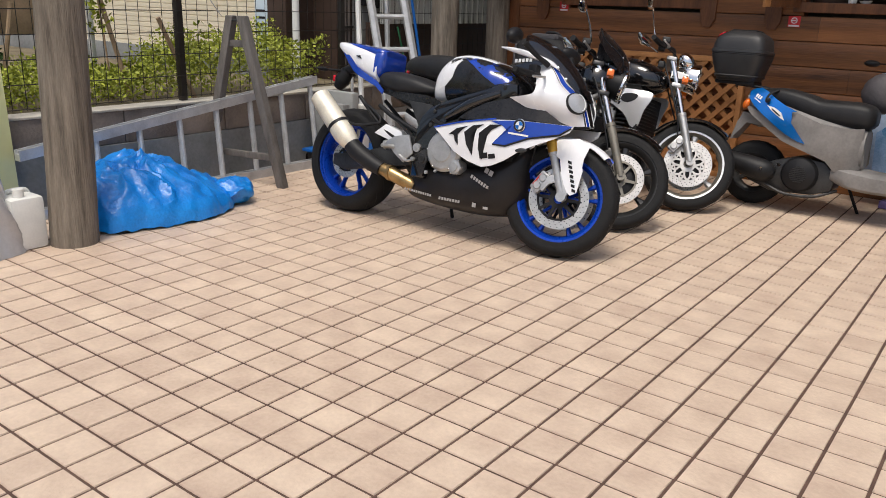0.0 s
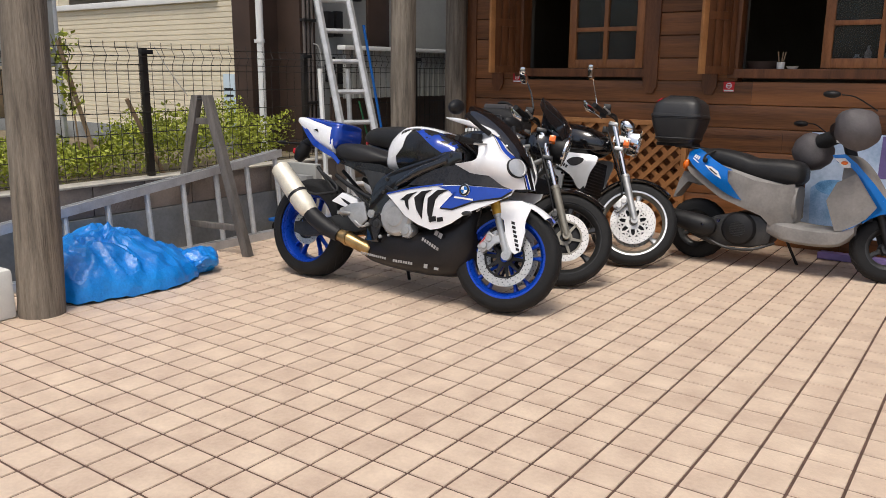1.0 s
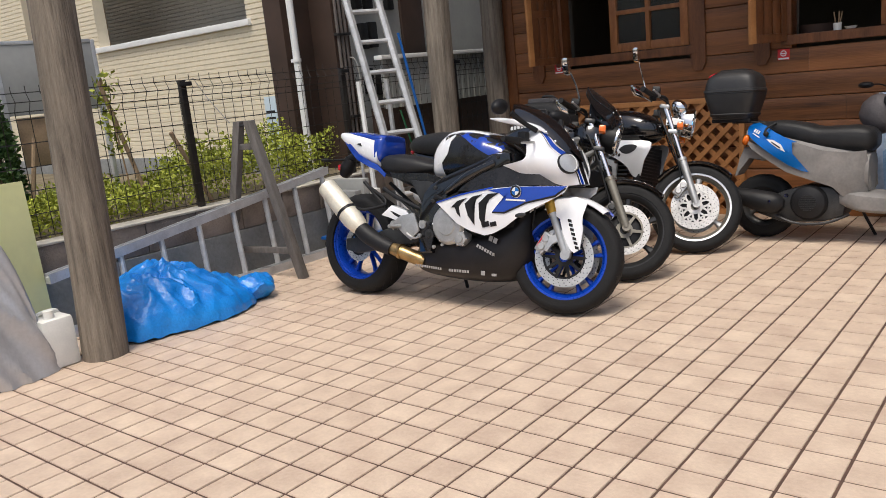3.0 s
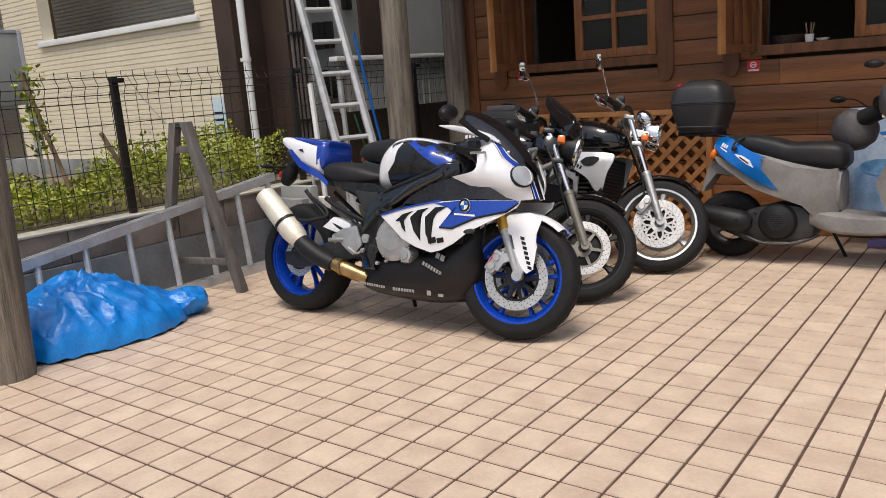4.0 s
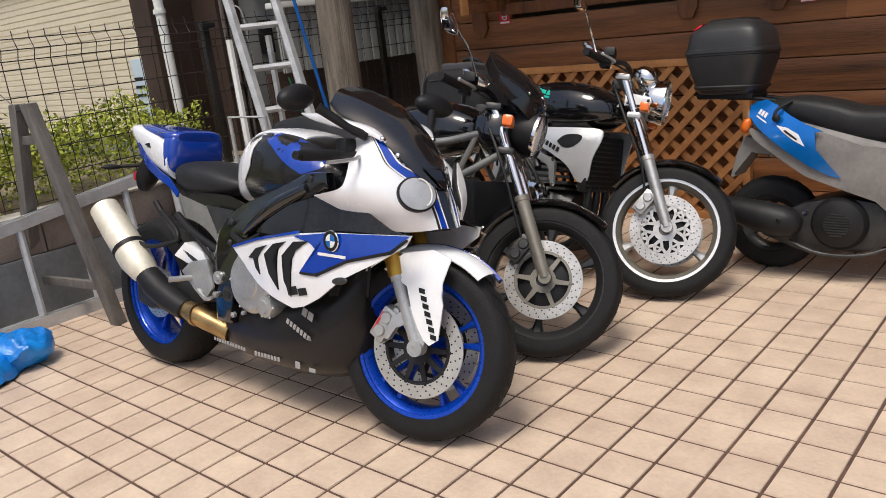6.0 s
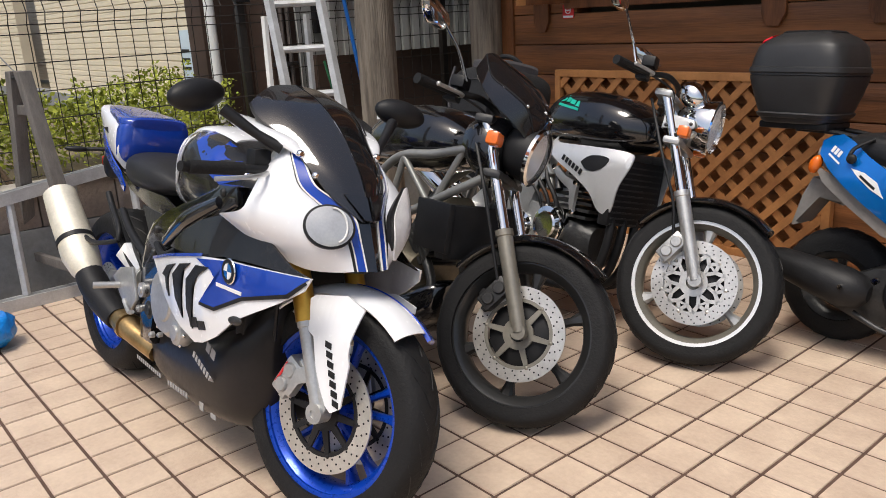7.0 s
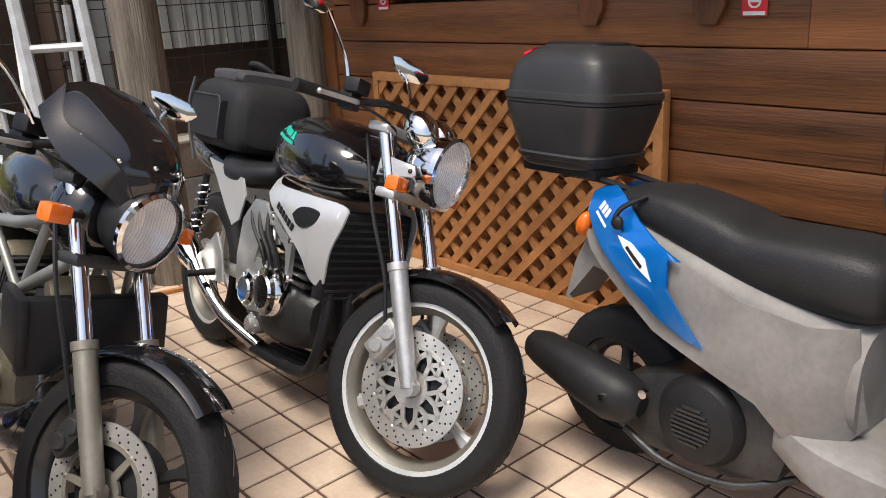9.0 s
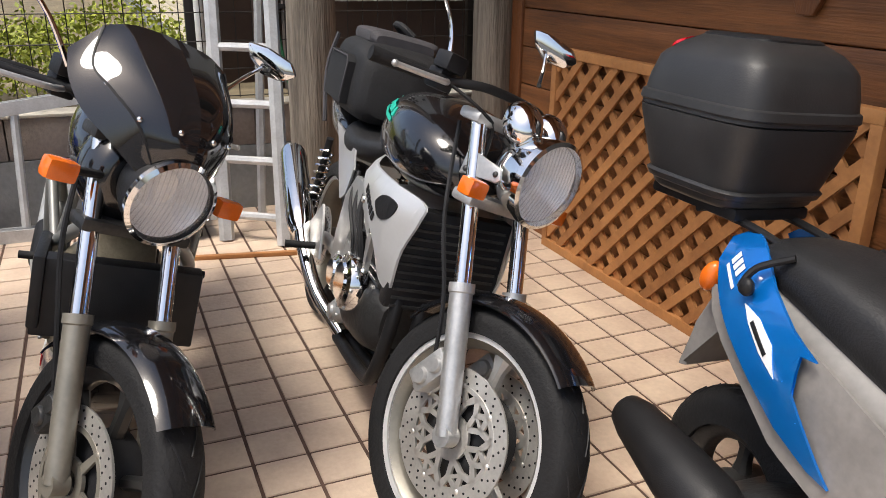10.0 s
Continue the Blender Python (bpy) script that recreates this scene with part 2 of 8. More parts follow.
def dense(secs, k=4):
    """Smooth sections between the given ones."""
    secs = [tuple(s) + (0,) * (5 - len(s)) for s in secs]
    out = []
    for i in range(len(secs) - 1):
        p = [np.array(secs[min(max(i + d, 0), len(secs) - 1)], float) for d in (-1, 0, 1, 2)]
        for j in range(k):
            t = j / k
            out.append(tuple(0.5 * ((2 * p[1]) + (p[2] - p[0]) * t + (2 * p[0] - 5 * p[1] + 4 * p[2] - p[3]) * t * t + (3 * p[1] - p[0] - 3 * p[2] + p[3]) * t ** 3)))
    return out + [secs[-1]]


def lathe(bm, profile, n=40, c=(0, 0, 0), axis="y", closed=False, start=0.0, turn=360.0, m=None):
    """Turns a profile of (radius, along the axis) round an axis through c."""
    full = turn >= 359.9
    cols = []
    k = n if full else n + 1
    for i in range(k):
        a = radians(start + turn * i / n)
        col = []
        for r, h in profile:
            p = {"y": (r * math.cos(a), h, r * math.sin(a)), "x": (h, r * math.cos(a), r * math.sin(a)), "z": (r * math.cos(a), r * math.sin(a), h)}[axis]
            v = Vector(p)
            col.append(bm.verts.new((m @ v if m is not None else v) + Vector(c)))
        cols.append(col)
    q = len(profile)
    for i in range(k if full else k - 1):
        a, b = cols[i], cols[(i + 1) % k]
        for j in range(q if closed else q - 1):
            face(bm, (a[j], a[(j + 1) % q], b[(j + 1) % q], b[j]))
    if not full and closed:
        face(bm, cols[0]), face(bm, cols[-1])


def slab(bm, poly, y0, y1, bevel=0.0, m=None):
    """A polygon of (x, z), thick from y0 to y1."""
    a = [bm.verts.new((x, y0, z)) for x, z in poly]
    b = [bm.verts.new((x, y1, z)) for x, z in poly]
    fs = [face(bm, a), face(bm, b)]
    for i in range(len(poly)):
        fs.append(face(bm, (a[i], a[(i + 1) % len(a)], b[(i + 1) % len(a)], b[i])))
    vs = a + b
    if bevel:
        es = list({e for f in fs if f for e in f.edges})
        g = bmesh.ops.bevel(bm, geom=es, offset=bevel, segments=2, affect="EDGES", profile=0.6)
        vs = list({v for f in g["faces"] for v in f.verts} | {v for v in vs if v.is_valid})
    if m is not None:
        for v in vs:
            v.co = m @ v.co


def sheet(bm, poly, width, side=-1, thick=0.006, step=0.03):
    """A curved panel: a polygon of (x, z) laid on the surface y = side * width(x, z)."""
    t = bmesh.new()
    ring = []
    for i, p in enumerate(poly):
        q = poly[(i + 1) % len(poly)]
        k = max(1, int(math.dist(p, q) / step))
        ring += [(p[0] + (q[0] - p[0]) * j / k, p[1] + (q[1] - p[1]) * j / k) for j in range(k)]
    f = t.faces.new([t.verts.new((x, 0, z)) for x, z in ring])
    bmesh.ops.triangulate(t, faces=[f], quad_method="BEAUTY", ngon_method="BEAUTY")
    for _ in range(3):
        long = [e for e in t.edges if e.calc_length() > step * 1.7]
        if not long:
            break
        bmesh.ops.subdivide_edges(t, edges=long, cuts=1)
        bmesh.ops.triangulate(t, faces=[f for f in t.faces if len(f.verts) > 3])
    idx = {}
    for v in t.verts:
        w = width(v.co.x, v.co.z)
        idx[v] = (bm.verts.new((v.co.x, side * w, v.co.z)), bm.verts.new((v.co.x, side * (w - thick), v.co.z)))
    for f in t.faces:
        face(bm, [idx[v][0] for v in f.verts])
        face(bm, [idx[v][1] for v in reversed(f.verts)])
    for e in t.edges:
        if len(e.link_faces) == 1:
            a, b = e.verts
            face(bm, (idx[a][0], idx[b][0], idx[b][1], idx[a][1]))
    t.free()


def ball(bm, c, s, m=None, u=16, v=10):
    r = bmesh.ops.create_uvsphere(bm, u_segments=u, v_segments=v, radius=1)
    for w in r["verts"]:
        p = Vector((w.co.x * s[0], w.co.y * s[1], w.co.z * s[2]))
        w.co = (m @ p if m is not None else p) + Vector(c)


def B():
    return bmesh.new()


def rot(rx=0, ry=0, rz=0):
    return Euler([radians(a) for a in (rx, ry, rz)]).to_matrix().to_4x4()


# ---- setting ----
WALL_Y, CAB_X0, CAB_X1 = 3.8, -1.88, 6.2
FENCE_X, CURB_X = -2.6, -2.5
P = 0.15


def structure(name, bm, mat, label, category="", smooth=False):
    ob = finish(name, bm, mat, smooth=smooth)
    return tagged(ob, label, category or name.split("_")[0], kind="structure")


def ground():
    bm = B()
    vs = [bm.verts.new(p) for p in ((-400, -400, -0.06), (400, -400, -0.06), (400, 400, -0.06), (-400, 400, -0.06))]
    face(bm, vs)
    structure("ground", bm, ASPHALT, "dark grey asphalt ground around the terrace")
    bm = B()
    box(bm, (-30, -8, -0.05), (FENCE_X - 0.04, 12, 0.54))
    structure("ground_garden", bm, SOIL, "raised brown soil bed behind the fence", "ground")


def curb():
    bm = B()
    box(bm, (FENCE_X - 0.06, -8, -0.05), (CURB_X, 8, 0.34), 0.004)
    low = structure("wall_curb", bm, CONCRETE, "low grey concrete retaining wall under the fence", "wall")
    y, i = -6.0, 0
    blocks = B()
    box(blocks, (-0.08, 0.003, 0), (0.075, 0.387, 0.2), 0.006)
    first = None
    while y < 6.0:
        ob = first.copy() if first else finish("block", blocks, BLOCK)
        if first:
            scene.collection.objects.link(ob)
        first = first or ob
        ob.parent, ob.location = low, (FENCE_X + 0.02, y, 0.344)
        y += 0.39
    cap = B()
    box(cap, (FENCE_X - 0.07, -6, 0.545), (CURB_X + 0.005, 6.24, 0.56), 0.003)
    finish("capping", cap, material("pale_capping", (0.46, 0.43, 0.37), 0.85, vary=0.25, scale=9, bump=0.3), low, "pale mortar capping")
    return low


def cabin():
    open_z0, open_z1 = 1.345, 2.2
    openings = [(-1.30, -0.17), (0.60, 1.95), (3.2, 4.3)]
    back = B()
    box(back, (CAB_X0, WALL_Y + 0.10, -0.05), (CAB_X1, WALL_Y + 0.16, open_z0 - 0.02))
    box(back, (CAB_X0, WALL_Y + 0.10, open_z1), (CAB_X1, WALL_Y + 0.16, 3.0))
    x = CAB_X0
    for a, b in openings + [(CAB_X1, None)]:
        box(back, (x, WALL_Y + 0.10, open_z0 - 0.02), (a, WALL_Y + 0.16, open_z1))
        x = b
    wall = structure("wall_cabin", back, ROOMSHADE, "dark brown stained log cabin front wall", "wall")
    bh = 0.178
    for r in range(17):
        z0, z1 = r * bh, (r + 1) * bh - 0.003
        spans = [(CAB_X0 + 0.03, CAB_X1)]
        if z1 > open_z0 and z0 < open_z1:
            spans, x = [], CAB_X0 + 0.03
            for a, b in openings:
                spans.append((x, a))
                x = b
            spans.append((x, CAB_X1))
        for a, b in spans:
            cuts = [a]
            while b - cuts[-1] > 3.9:
                cuts.append(cuts[-1] + 2.2 + 1.3 * random.random())
            cuts.append(b)
            for p, q in zip(cuts, cuts[1:]):
                bm = B()
                prof = [(0.0, z0), (-0.026, z0 + 0.001), (-0.0295, z0 + 0.005), (-0.03, z0 + 0.09), (-0.0295, z1 - 0.006), (-0.026, z1 - 0.001), (0.0, z1), (0.098, z1), (0.098, z0)]
                ends = [[bm.verts.new((xx, WALL_Y + y, z)) for y, z in prof] for xx in (p + 0.001, q - 0.001)]
                for j in range(len(prof)):
                    k = (j + 1) % len(prof)
                    face(bm, (ends[0][j], ends[0][k], ends[1][k], ends[1][j]))
                face(bm, ends[0]), face(bm, ends[1])
                part("board", bm, LOGWALL, wall)
    bm = B()
    box(bm, (CAB_X0 - 0.03, WALL_Y - 0.045, -0.02), (CAB_X0 + 0.075, WALL_Y + 0.16, 3.0), 0.006)
    structure("trim_corner", bm, TRIMWOOD, "dark wooden corner post of the cabin", "trim")
    # Inner walls, coloured dark in place of the room's missing light.
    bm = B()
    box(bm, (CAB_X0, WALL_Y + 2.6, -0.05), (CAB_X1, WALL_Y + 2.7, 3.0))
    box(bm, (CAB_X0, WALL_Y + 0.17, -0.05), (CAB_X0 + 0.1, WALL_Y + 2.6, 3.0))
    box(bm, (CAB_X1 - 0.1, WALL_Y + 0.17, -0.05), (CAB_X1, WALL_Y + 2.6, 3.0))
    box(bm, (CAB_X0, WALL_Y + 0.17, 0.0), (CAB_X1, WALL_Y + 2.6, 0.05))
    structure("wall_interior", bm, ROOMSHADE, "inner walls of the cabin, coloured dark for the unlit room", "wall")
    # Roof stays out of view; its eave depth is set to shade wall and tiles.
    bm = B()
    box(bm, (CAB_X0 - 0.3, WALL_Y - 1.1, 3.0), (CAB_X1 + 0.3, WALL_Y + 2.9, 3.12))
    structure("ceiling_cabin", bm, TRIMWOOD, "unseen dark wooden roof deck of the cabin, eaves on log posts deepened for shade", "roof")
    n = 0
    for a, b in openings[:2]:
        n += 1
        bm = B()
        box(bm, (a - 0.075, WALL_Y - 0.055, open_z0 - 0.075), (b + 0.075, WALL_Y + 0.1, open_z0 - 0.005), 0.005)
        sill = structure("window_%d" % n, bm, TRIMWOOD, "wooden cabin window with frame, sash and sill, partly open", "window")
        for p, q in ((a - 0.07, a), (b, b + 0.07)):
            bm = B()
            box(bm, (p, WALL_Y - 0.045, open_z0), (q, WALL_Y + 0.1, open_z1), 0.004)
            part("frame", bm, TRIMWOOD, sill)
        s0, s1 = (-0.85, -0.175) if n == 1 else (1.18, 1.945)
        bm = B()
        zs = (open_z0, 1.415, 1.645, 1.68, 1.93, 1.965, open_z1 - 0.03, open_z1)
        xm = (s0 + s1) / 2
        for p, q in ((zs[0], zs[1]), (zs[2], zs[3]), (zs[4], zs[5]), (zs[6], zs[7])):
            box(bm, (s0 + 0.06, WALL_Y - 0.03, p), (s1 - 0.06, WALL_Y + 0.012, q), 0.003)
        for p, q in ((s0, s0 + 0.065), (xm - 0.018, xm + 0.018), (s1 - 0.065, s1)):
            box(bm, (p, WALL_Y - 0.034, zs[0]), (q, WALL_Y + 0.016, zs[7]), 0.003)
        part("sash", bm, material("sash_wood_%d" % n, (0.27, 0.10, 0.035), 0.4, vary=0.35, scale=6, stretch=(3, 3, 0.6), tint=(0.42, 0.17, 0.06)), sill)
        for za, zb in ((zs[1], zs[2]), (zs[3], zs[4]), (zs[5], zs[6])):
            for xa, xb in ((s0 + 0.065, xm - 0.018), (xm + 0.018, s1 - 0.065)):
                bm = B()
                box(bm, (xa, WALL_Y - 0.008, za), (xb, WALL_Y - 0.003, zb))
                part("pane", bm, GLASS, sill)
    # folded wooden shutters beside the two counters
    for name_i, (x0, ang) in enumerate(((-1.34, 108), (0.56, 118))):
        t = thing("window_shutter", pose(x0, WALL_Y - 0.05, 1.30, 0, 0, -ang), "open slatted brown wooden window shutter hinged on the frame", "shutter", "window shutters")
        h, w = 0.86, 0.34
        for p, q in ((0, 0.05), (w - 0.05, w)):
            bm = B()
            box(bm, (p, -0.014, 0), (q, 0.014, h), 0.003)
            # Outer stile takes the brighter lattice wood to paint in its lit edge.
            part("stile", bm, TRIMWOOD if p == 0 else LATTICE, t)
        for z in (0.0, 0.40, 0.80):
            bm = B()
            box(bm, (0.05, -0.012, z), (w - 0.05, 0.012, z + 0.06), 0.003)
            part("rail", bm, TRIMWOOD, t)
        for p in range(3):
            bm = B()
            box(bm, (0.055 + p * 0.082, -0.006, 0.06), (0.125 + p * 0.082, 0.006, 0.8), 0.002)
            part("panel", bm, TRIMWOOD, t)
    for x in (-0.155, 0.33, -1.62):
        bm = B()
        slab(bm, [(0, 0.06), (0.03, 0), (0.09, 0), (0.12, 0.06), (0.12, 0.95), (0, 0.95)], -0.05, -0.028, 0.004)
        bm.transform(Matrix.Translation((x, WALL_Y - 0.004, 1.14)))
        structure("trim_bracket_%d" % int((x + 2) * 10), bm, TRIMWOOD, "dark wooden upright batten on the cabin wall", "trim")
    for x, z in ((-1.40, 1.215), (0.50, 1.165)):
        t = thing("warning_sticker", pose(x, WALL_Y - 0.036, z), "small red and white square sticker on the wooden wall", "sticker", "wall stickers")
        bm = B()
        box(bm, (0, -0.002, 0), (0.085, 0.0, 0.078), 0)
        part("sheet", bm, REDSIGN, t)
        bm = B()
        lathe(bm, [(0.016, 0), (0.022, 0), (0.022, -0.0035), (0.016, -0.0035)], 20, (0.042, -0.0005, 0.047), closed=True)
        box(bm, (0.028, -0.0042, 0.043), (0.056, -0.0022, 0.05))
        part("ring", bm, WHITEST, t)
        bm = B()
        box(bm, (0.006, -0.0042, 0.004), (0.079, -0.0022, 0.016))
        part("text_bar", bm, WHITEST, t)


def lattice():
    x0, x1, z1, y = -1.42, 0.262, 0.925, WALL_Y - 0.062
    t = thing("lattice_panel", pose(x0, y, 0), "orange-brown diagonal wooden lattice panel standing against the cabin", "lattice")
    w = x1 - x0
    for a, b in (((0, -0.03, z1 - 0.04), (w, 0.012, z1)), ((0, -0.03, 0), (w, 0.012, 0.04)), ((0, -0.031, 0.04), (0.04, 0.012, z1 - 0.04)), ((w - 0.04, -0.031, 0.04), (w, 0.012, z1 - 0.04))):
        bm = B()
        box(bm, a, b, 0.003)
        part("frame_bar", bm, LATTICE, t)
    step = 0.128
    for s, yy in ((1, -0.018), (-1, -0.006)):
        c = -z1 if s > 0 else 0
        while c < w + (z1 if s < 0 else 0):
            pts = []
            for z in (0.035, z1 - 0.035):
                x = c + (z if s > 0 else z * -1) if s > 0 else c - z
                pts.append([x, z])
            (xa, za), (xb, zb) = pts
            def clip(x, z, xo, zo):
                for lim in (0.035, w - 0.035):
                    if (lim < 0.5 and x < lim) or (lim > 0.5 and x > lim):
                        f = (lim - xo) / (x - xo)
                        x, z = lim, zo + (z - zo) * f
                return x, z
            if not (max(xa, xb) <= 0.05 or min(xa, xb) >= w - 0.05):
                a, b = clip(xa, za, xb, zb), clip(xb, zb, xa, za)
                if math.dist(a, b) > 0.04:
                    d = Vector((b[0] - a[0], 0, b[1] - a[1])).normalized() * 0
                    n = Vector((-(b[1] - a[1]), 0, b[0] - a[0])).normalized() * 0.0185
                    bm = B()
                    q = [(a[0] + n.x, a[1] + n.z), (a[0] - n.x, a[1] - n.z), (b[0] - n.x, b[1] - n.z), (b[0] + n.x, b[1] + n.z)]
                    slab(bm, q, yy - 0.006, yy + 0.006, 0)
                    part("slat", bm, LATTICE, t)
            c += step


def fence():
    """Brown welded mesh fence on the low wall, with bent top edge."""
    z0, z1 = 0.565, 1.47
    y0 = -3.89
    wire = None
    for k in range(6):
        ya, yb = y0 + k * 1.548, y0 + (k + 1) * 1.548
        t = thing("mesh_fence", pose(FENCE_X, ya, z0 - 0.003), "dark brown welded wire mesh fence panel on the low wall", "fence", "fence panels")
        L = yb - ya
        bm = B()
        box(bm, (-0.02, -0.022, 0), (0.02, 0.022, z1 - z0 - 0.02), 0.003)
        part("post", bm, FENCEMETAL, t)
        y = 0.05
        zt = z1 - z0
        if wire is None:
            bm = B()
            tube(bm, [(0.022, 0, 0.02), (0.022, 0, zt - 0.13), (0.055, 0, zt - 0.075), (0.022, 0, zt - 0.02), (0.022, 0, zt + 0.02)], 0.0026, 4, curve=False, cap=False)
            wire = part("upright_wire", bm, FENCEMETAL, t)
            wire.location = (0, y, 0)
            y += 0.085
        while y < L:
            w = wire.copy()
            scene.collection.objects.link(w)
            w.parent, w.location = t, (0, y, 0)
            y += 0.085
        for z in (0.03, 0.17, 0.31, 0.45, 0.59, 0.73, 0.775, 0.83, 0.885):
            bm = B()
            x = 0.026 + (0.03 if abs(z - 0.83) < 0.01 else 0)
            tube(bm, [(x, 0.0, z), (x, L, z)], 0.003, 5, curve=False)
            part("rail_wire", bm, FENCEMETAL, t)
        bm = B()
        box(bm, (0.012, -0.04, z1 - z0 - 0.06), (0.05, 0.05, z1 - z0 - 0.03), 0.003)
        part("clamp", bm, BLACKP, t)


def building():
    """Beige lap-sided apartment house behind the fence, with a dark stair corner."""
    Y, X1 = 2.45, -3.62
    top = 6.4
    t = thing("apartment_building", pose(0, 0, 0), "beige lap-sided apartment building with recessed balconies behind the fence", "building")

    def siding(name, x0, x1, za, zb, y=Y, mat=SIDING):
        bm = B()
        k = max(1, int((zb - za) / 0.048))
        prof = []
        for i in range(k):
            a = za + (zb - za) * i / k
            b = za + (zb - za) * (i + 1) / k
            prof += [(-0.012, a), (-0.012, b - 0.012), (-0.004, b - 0.008), (-0.004, b - 0.002)]
        prof += [(0.12, zb), (0.12, za)]
        ends = [[bm.verts.new((x, y + p, z)) for p, z in prof] for x in (x0, x1)]
        for j in range(len(prof)):
            face(bm, (ends[0][j], ends[0][(j + 1) % len(prof)], ends[1][(j + 1) % len(prof)], ends[1][j]))
        face(bm, ends[0]), face(bm, ends[1])
        part(name, bm, mat, t, smooth=False)

    siding("wall", -6.6, X1, 0.72, 1.94)
    siding("wall", -3.9, X1, 1.94, 3.3)
    siding("wall", -7.42, -6.6, 0.72, 3.3)
    siding("wall", -9.4, -8.3, 0.72, 3.3)
    siding("wall", -45, -9.4, 0.72, 1.95)
    siding("wall", -45, X1, 3.3, top)
    siding("shaded_recess_wall", -45, X1, 0.6, 3.3, Y + 1.3, SIDING_SHADED)
    for a, b in (((-8.3, Y + 0.5, 0.6), (-7.42, Y + 0.6, 3.3)),):
        bm = B()
        box(bm, a, b)
        part("entry_wall", bm, material("tan_entry", (0.33, 0.22, 0.12), 0.7, vary=0.2, scale=3), t)
    for a, b in (((-6.66, Y - 0.05, 1.94), (-3.84, Y + 0.16, 2.0)), ((-22, Y - 0.05, 1.95), (-9.36, Y + 0.16, 2.02))):
        bm = B()
        box(bm, a, b, 0.006)
        part("balcony_sill", bm, WHITEPAINT, t)
    bm = B()
    box(bm, (-22, Y - 0.03, 0.5), (X1, Y + 0.12, 0.72), 0.004)
    part("plinth", bm, CONCRETE, t)
    # balcony window and dark frame
    for x in (-4.75, -4.35, -4.05):
        bm = B()
        box(bm, (x, Y + 1.2, 1.95), (x + 0.05, Y + 1.27, 3.2), 0.004)
        part("window_frame", bm, BROWNWALL if x > -4.2 else WHITEPAINT, t)
    bm = B()
    box(bm, (-4.7, Y + 1.22, 1.95), (-4.0, Y + 1.24, 3.2))
    part("window_pane", bm, GLASS, t)
    bm = B()
    tube(bm, [(-6.2, Y + 0.7, 2.75), (-4.2, Y + 0.7, 2.72)], 0.016, 8, curve=False)
    part("laundry_pole", bm, ALU, t)
    # dark corner and side face
    bm = B()
    box(bm, (X1, Y - 0.04, 0.5), (X1 + 0.24, Y + 0.3, top), 0.008)
    part("corner_pillar", bm, BROWNWALL, t)
    sx = -3.12
    for n, ya, yb, za, zb, mat in (("side_wall", 2.75, 2.95, 0.5, top, BROWNWALL), ("side_wall", 2.95, 3.72, 0.5, top, GREYWALL), ("side_wall", 3.72, 4.05, 0.5, top, BROWNWALL), ("side_wall", 4.05, 7.0, 0.5, top, GREYWALL)):
        bm = B()
        box(bm, (sx - 0.3, ya, za), (sx + (0.03 if mat is BROWNWALL else 0.0), yb, zb), 0.004)
        part(n, bm, mat, t)
    for y, z in ((3.05, 1.99), (3.2, 1.99), (3.5, 1.98), (3.09, 1.62), (3.22, 1.63), (3.27, 1.18), (3.10, 1.2)):
        bm = B()
        box(bm, (sx - 0.003, y, z), (sx + 0.06, y + 0.09, z + 0.24), 0.01)
        part("meter_box", bm, BLACKP, t)
    for y in (2.78, 2.83, 2.88):
        bm = B()
        tube(bm, [(sx + 0.055, y, 0.5), (sx + 0.055, y, top)], 0.015, 8, curve=False)
        part("conduit", bm, material("conduit_%d" % int(y * 100), (0.14, 0.12, 0.11), 0.5, vary=0.2), t)
    for z in (1.0, 1.75):
        bm = B()
        box(bm, (sx + 0.03, 2.75, z), (sx + 0.08, 2.92, z + 0.025), 0.003)
        part("pipe_clip", bm, DARKMETAL, t)
    bm = B()
    tube(bm, [(-3.26, 2.42, 0.5), (-3.26, 2.42, top)], 0.033, 14, curve=False)
    part("drainpipe", bm, WHITEPAINT, t, "white round drainpipe")
    for z in (0.75, 1.55):
        bm = B()
        lathe(bm, [(0.034, 0), (0.04, 0), (0.04, 0.03), (0.034, 0.03)], 14, (-3.26, 2.42, z), "z", closed=True)
        box(bm, (-3.33, 2.41, z), (-3.28, 2.43, z + 0.03))
        part("pipe_bracket", bm, WHITEPAINT, t)
    # pale ribbed screen and dark gap behind the posts
    for i in range(36):
        y = 3.05 + i * 0.05
        bm = B()
        box(bm, (-2.84, y, 1.05), (-2.82 if i % 2 else -2.80, y + 0.05, 1.5))
        part("screen_rib", bm, GREYWALL, t, smooth=False)
    bm = B()
    box(bm, (-2.86, 3.0, 1.5), (-2.76, 4.9, 1.54), 0.004)
    part("screen_rail", bm, WHITEPAINT, t)
    bm = B()
    box(bm, (-2.95, 2.98, 0.5), (-2.9, 4.9, 1.06))
    part("dark_gap_panel", bm, BROWNWALL, t)
    # sign board on the siding
    bm = B()
    box(bm, (-3.80, Y - 0.03, 0.72), (-3.635, Y - 0.015, 1.27), 0.002)
    board = part("sign_panel", bm, SIGNBLUE, t, "pale blue notice panel")
    for z in (1.12, 1.06, 1.0, 0.86, 0.8):
        bm = B()
        box(bm, (-3.785, Y - 0.033, z), (-3.66 if z > 0.9 else -3.68, Y - 0.031, z + 0.02))
        part("text_bar", bm, BLACKP, board)


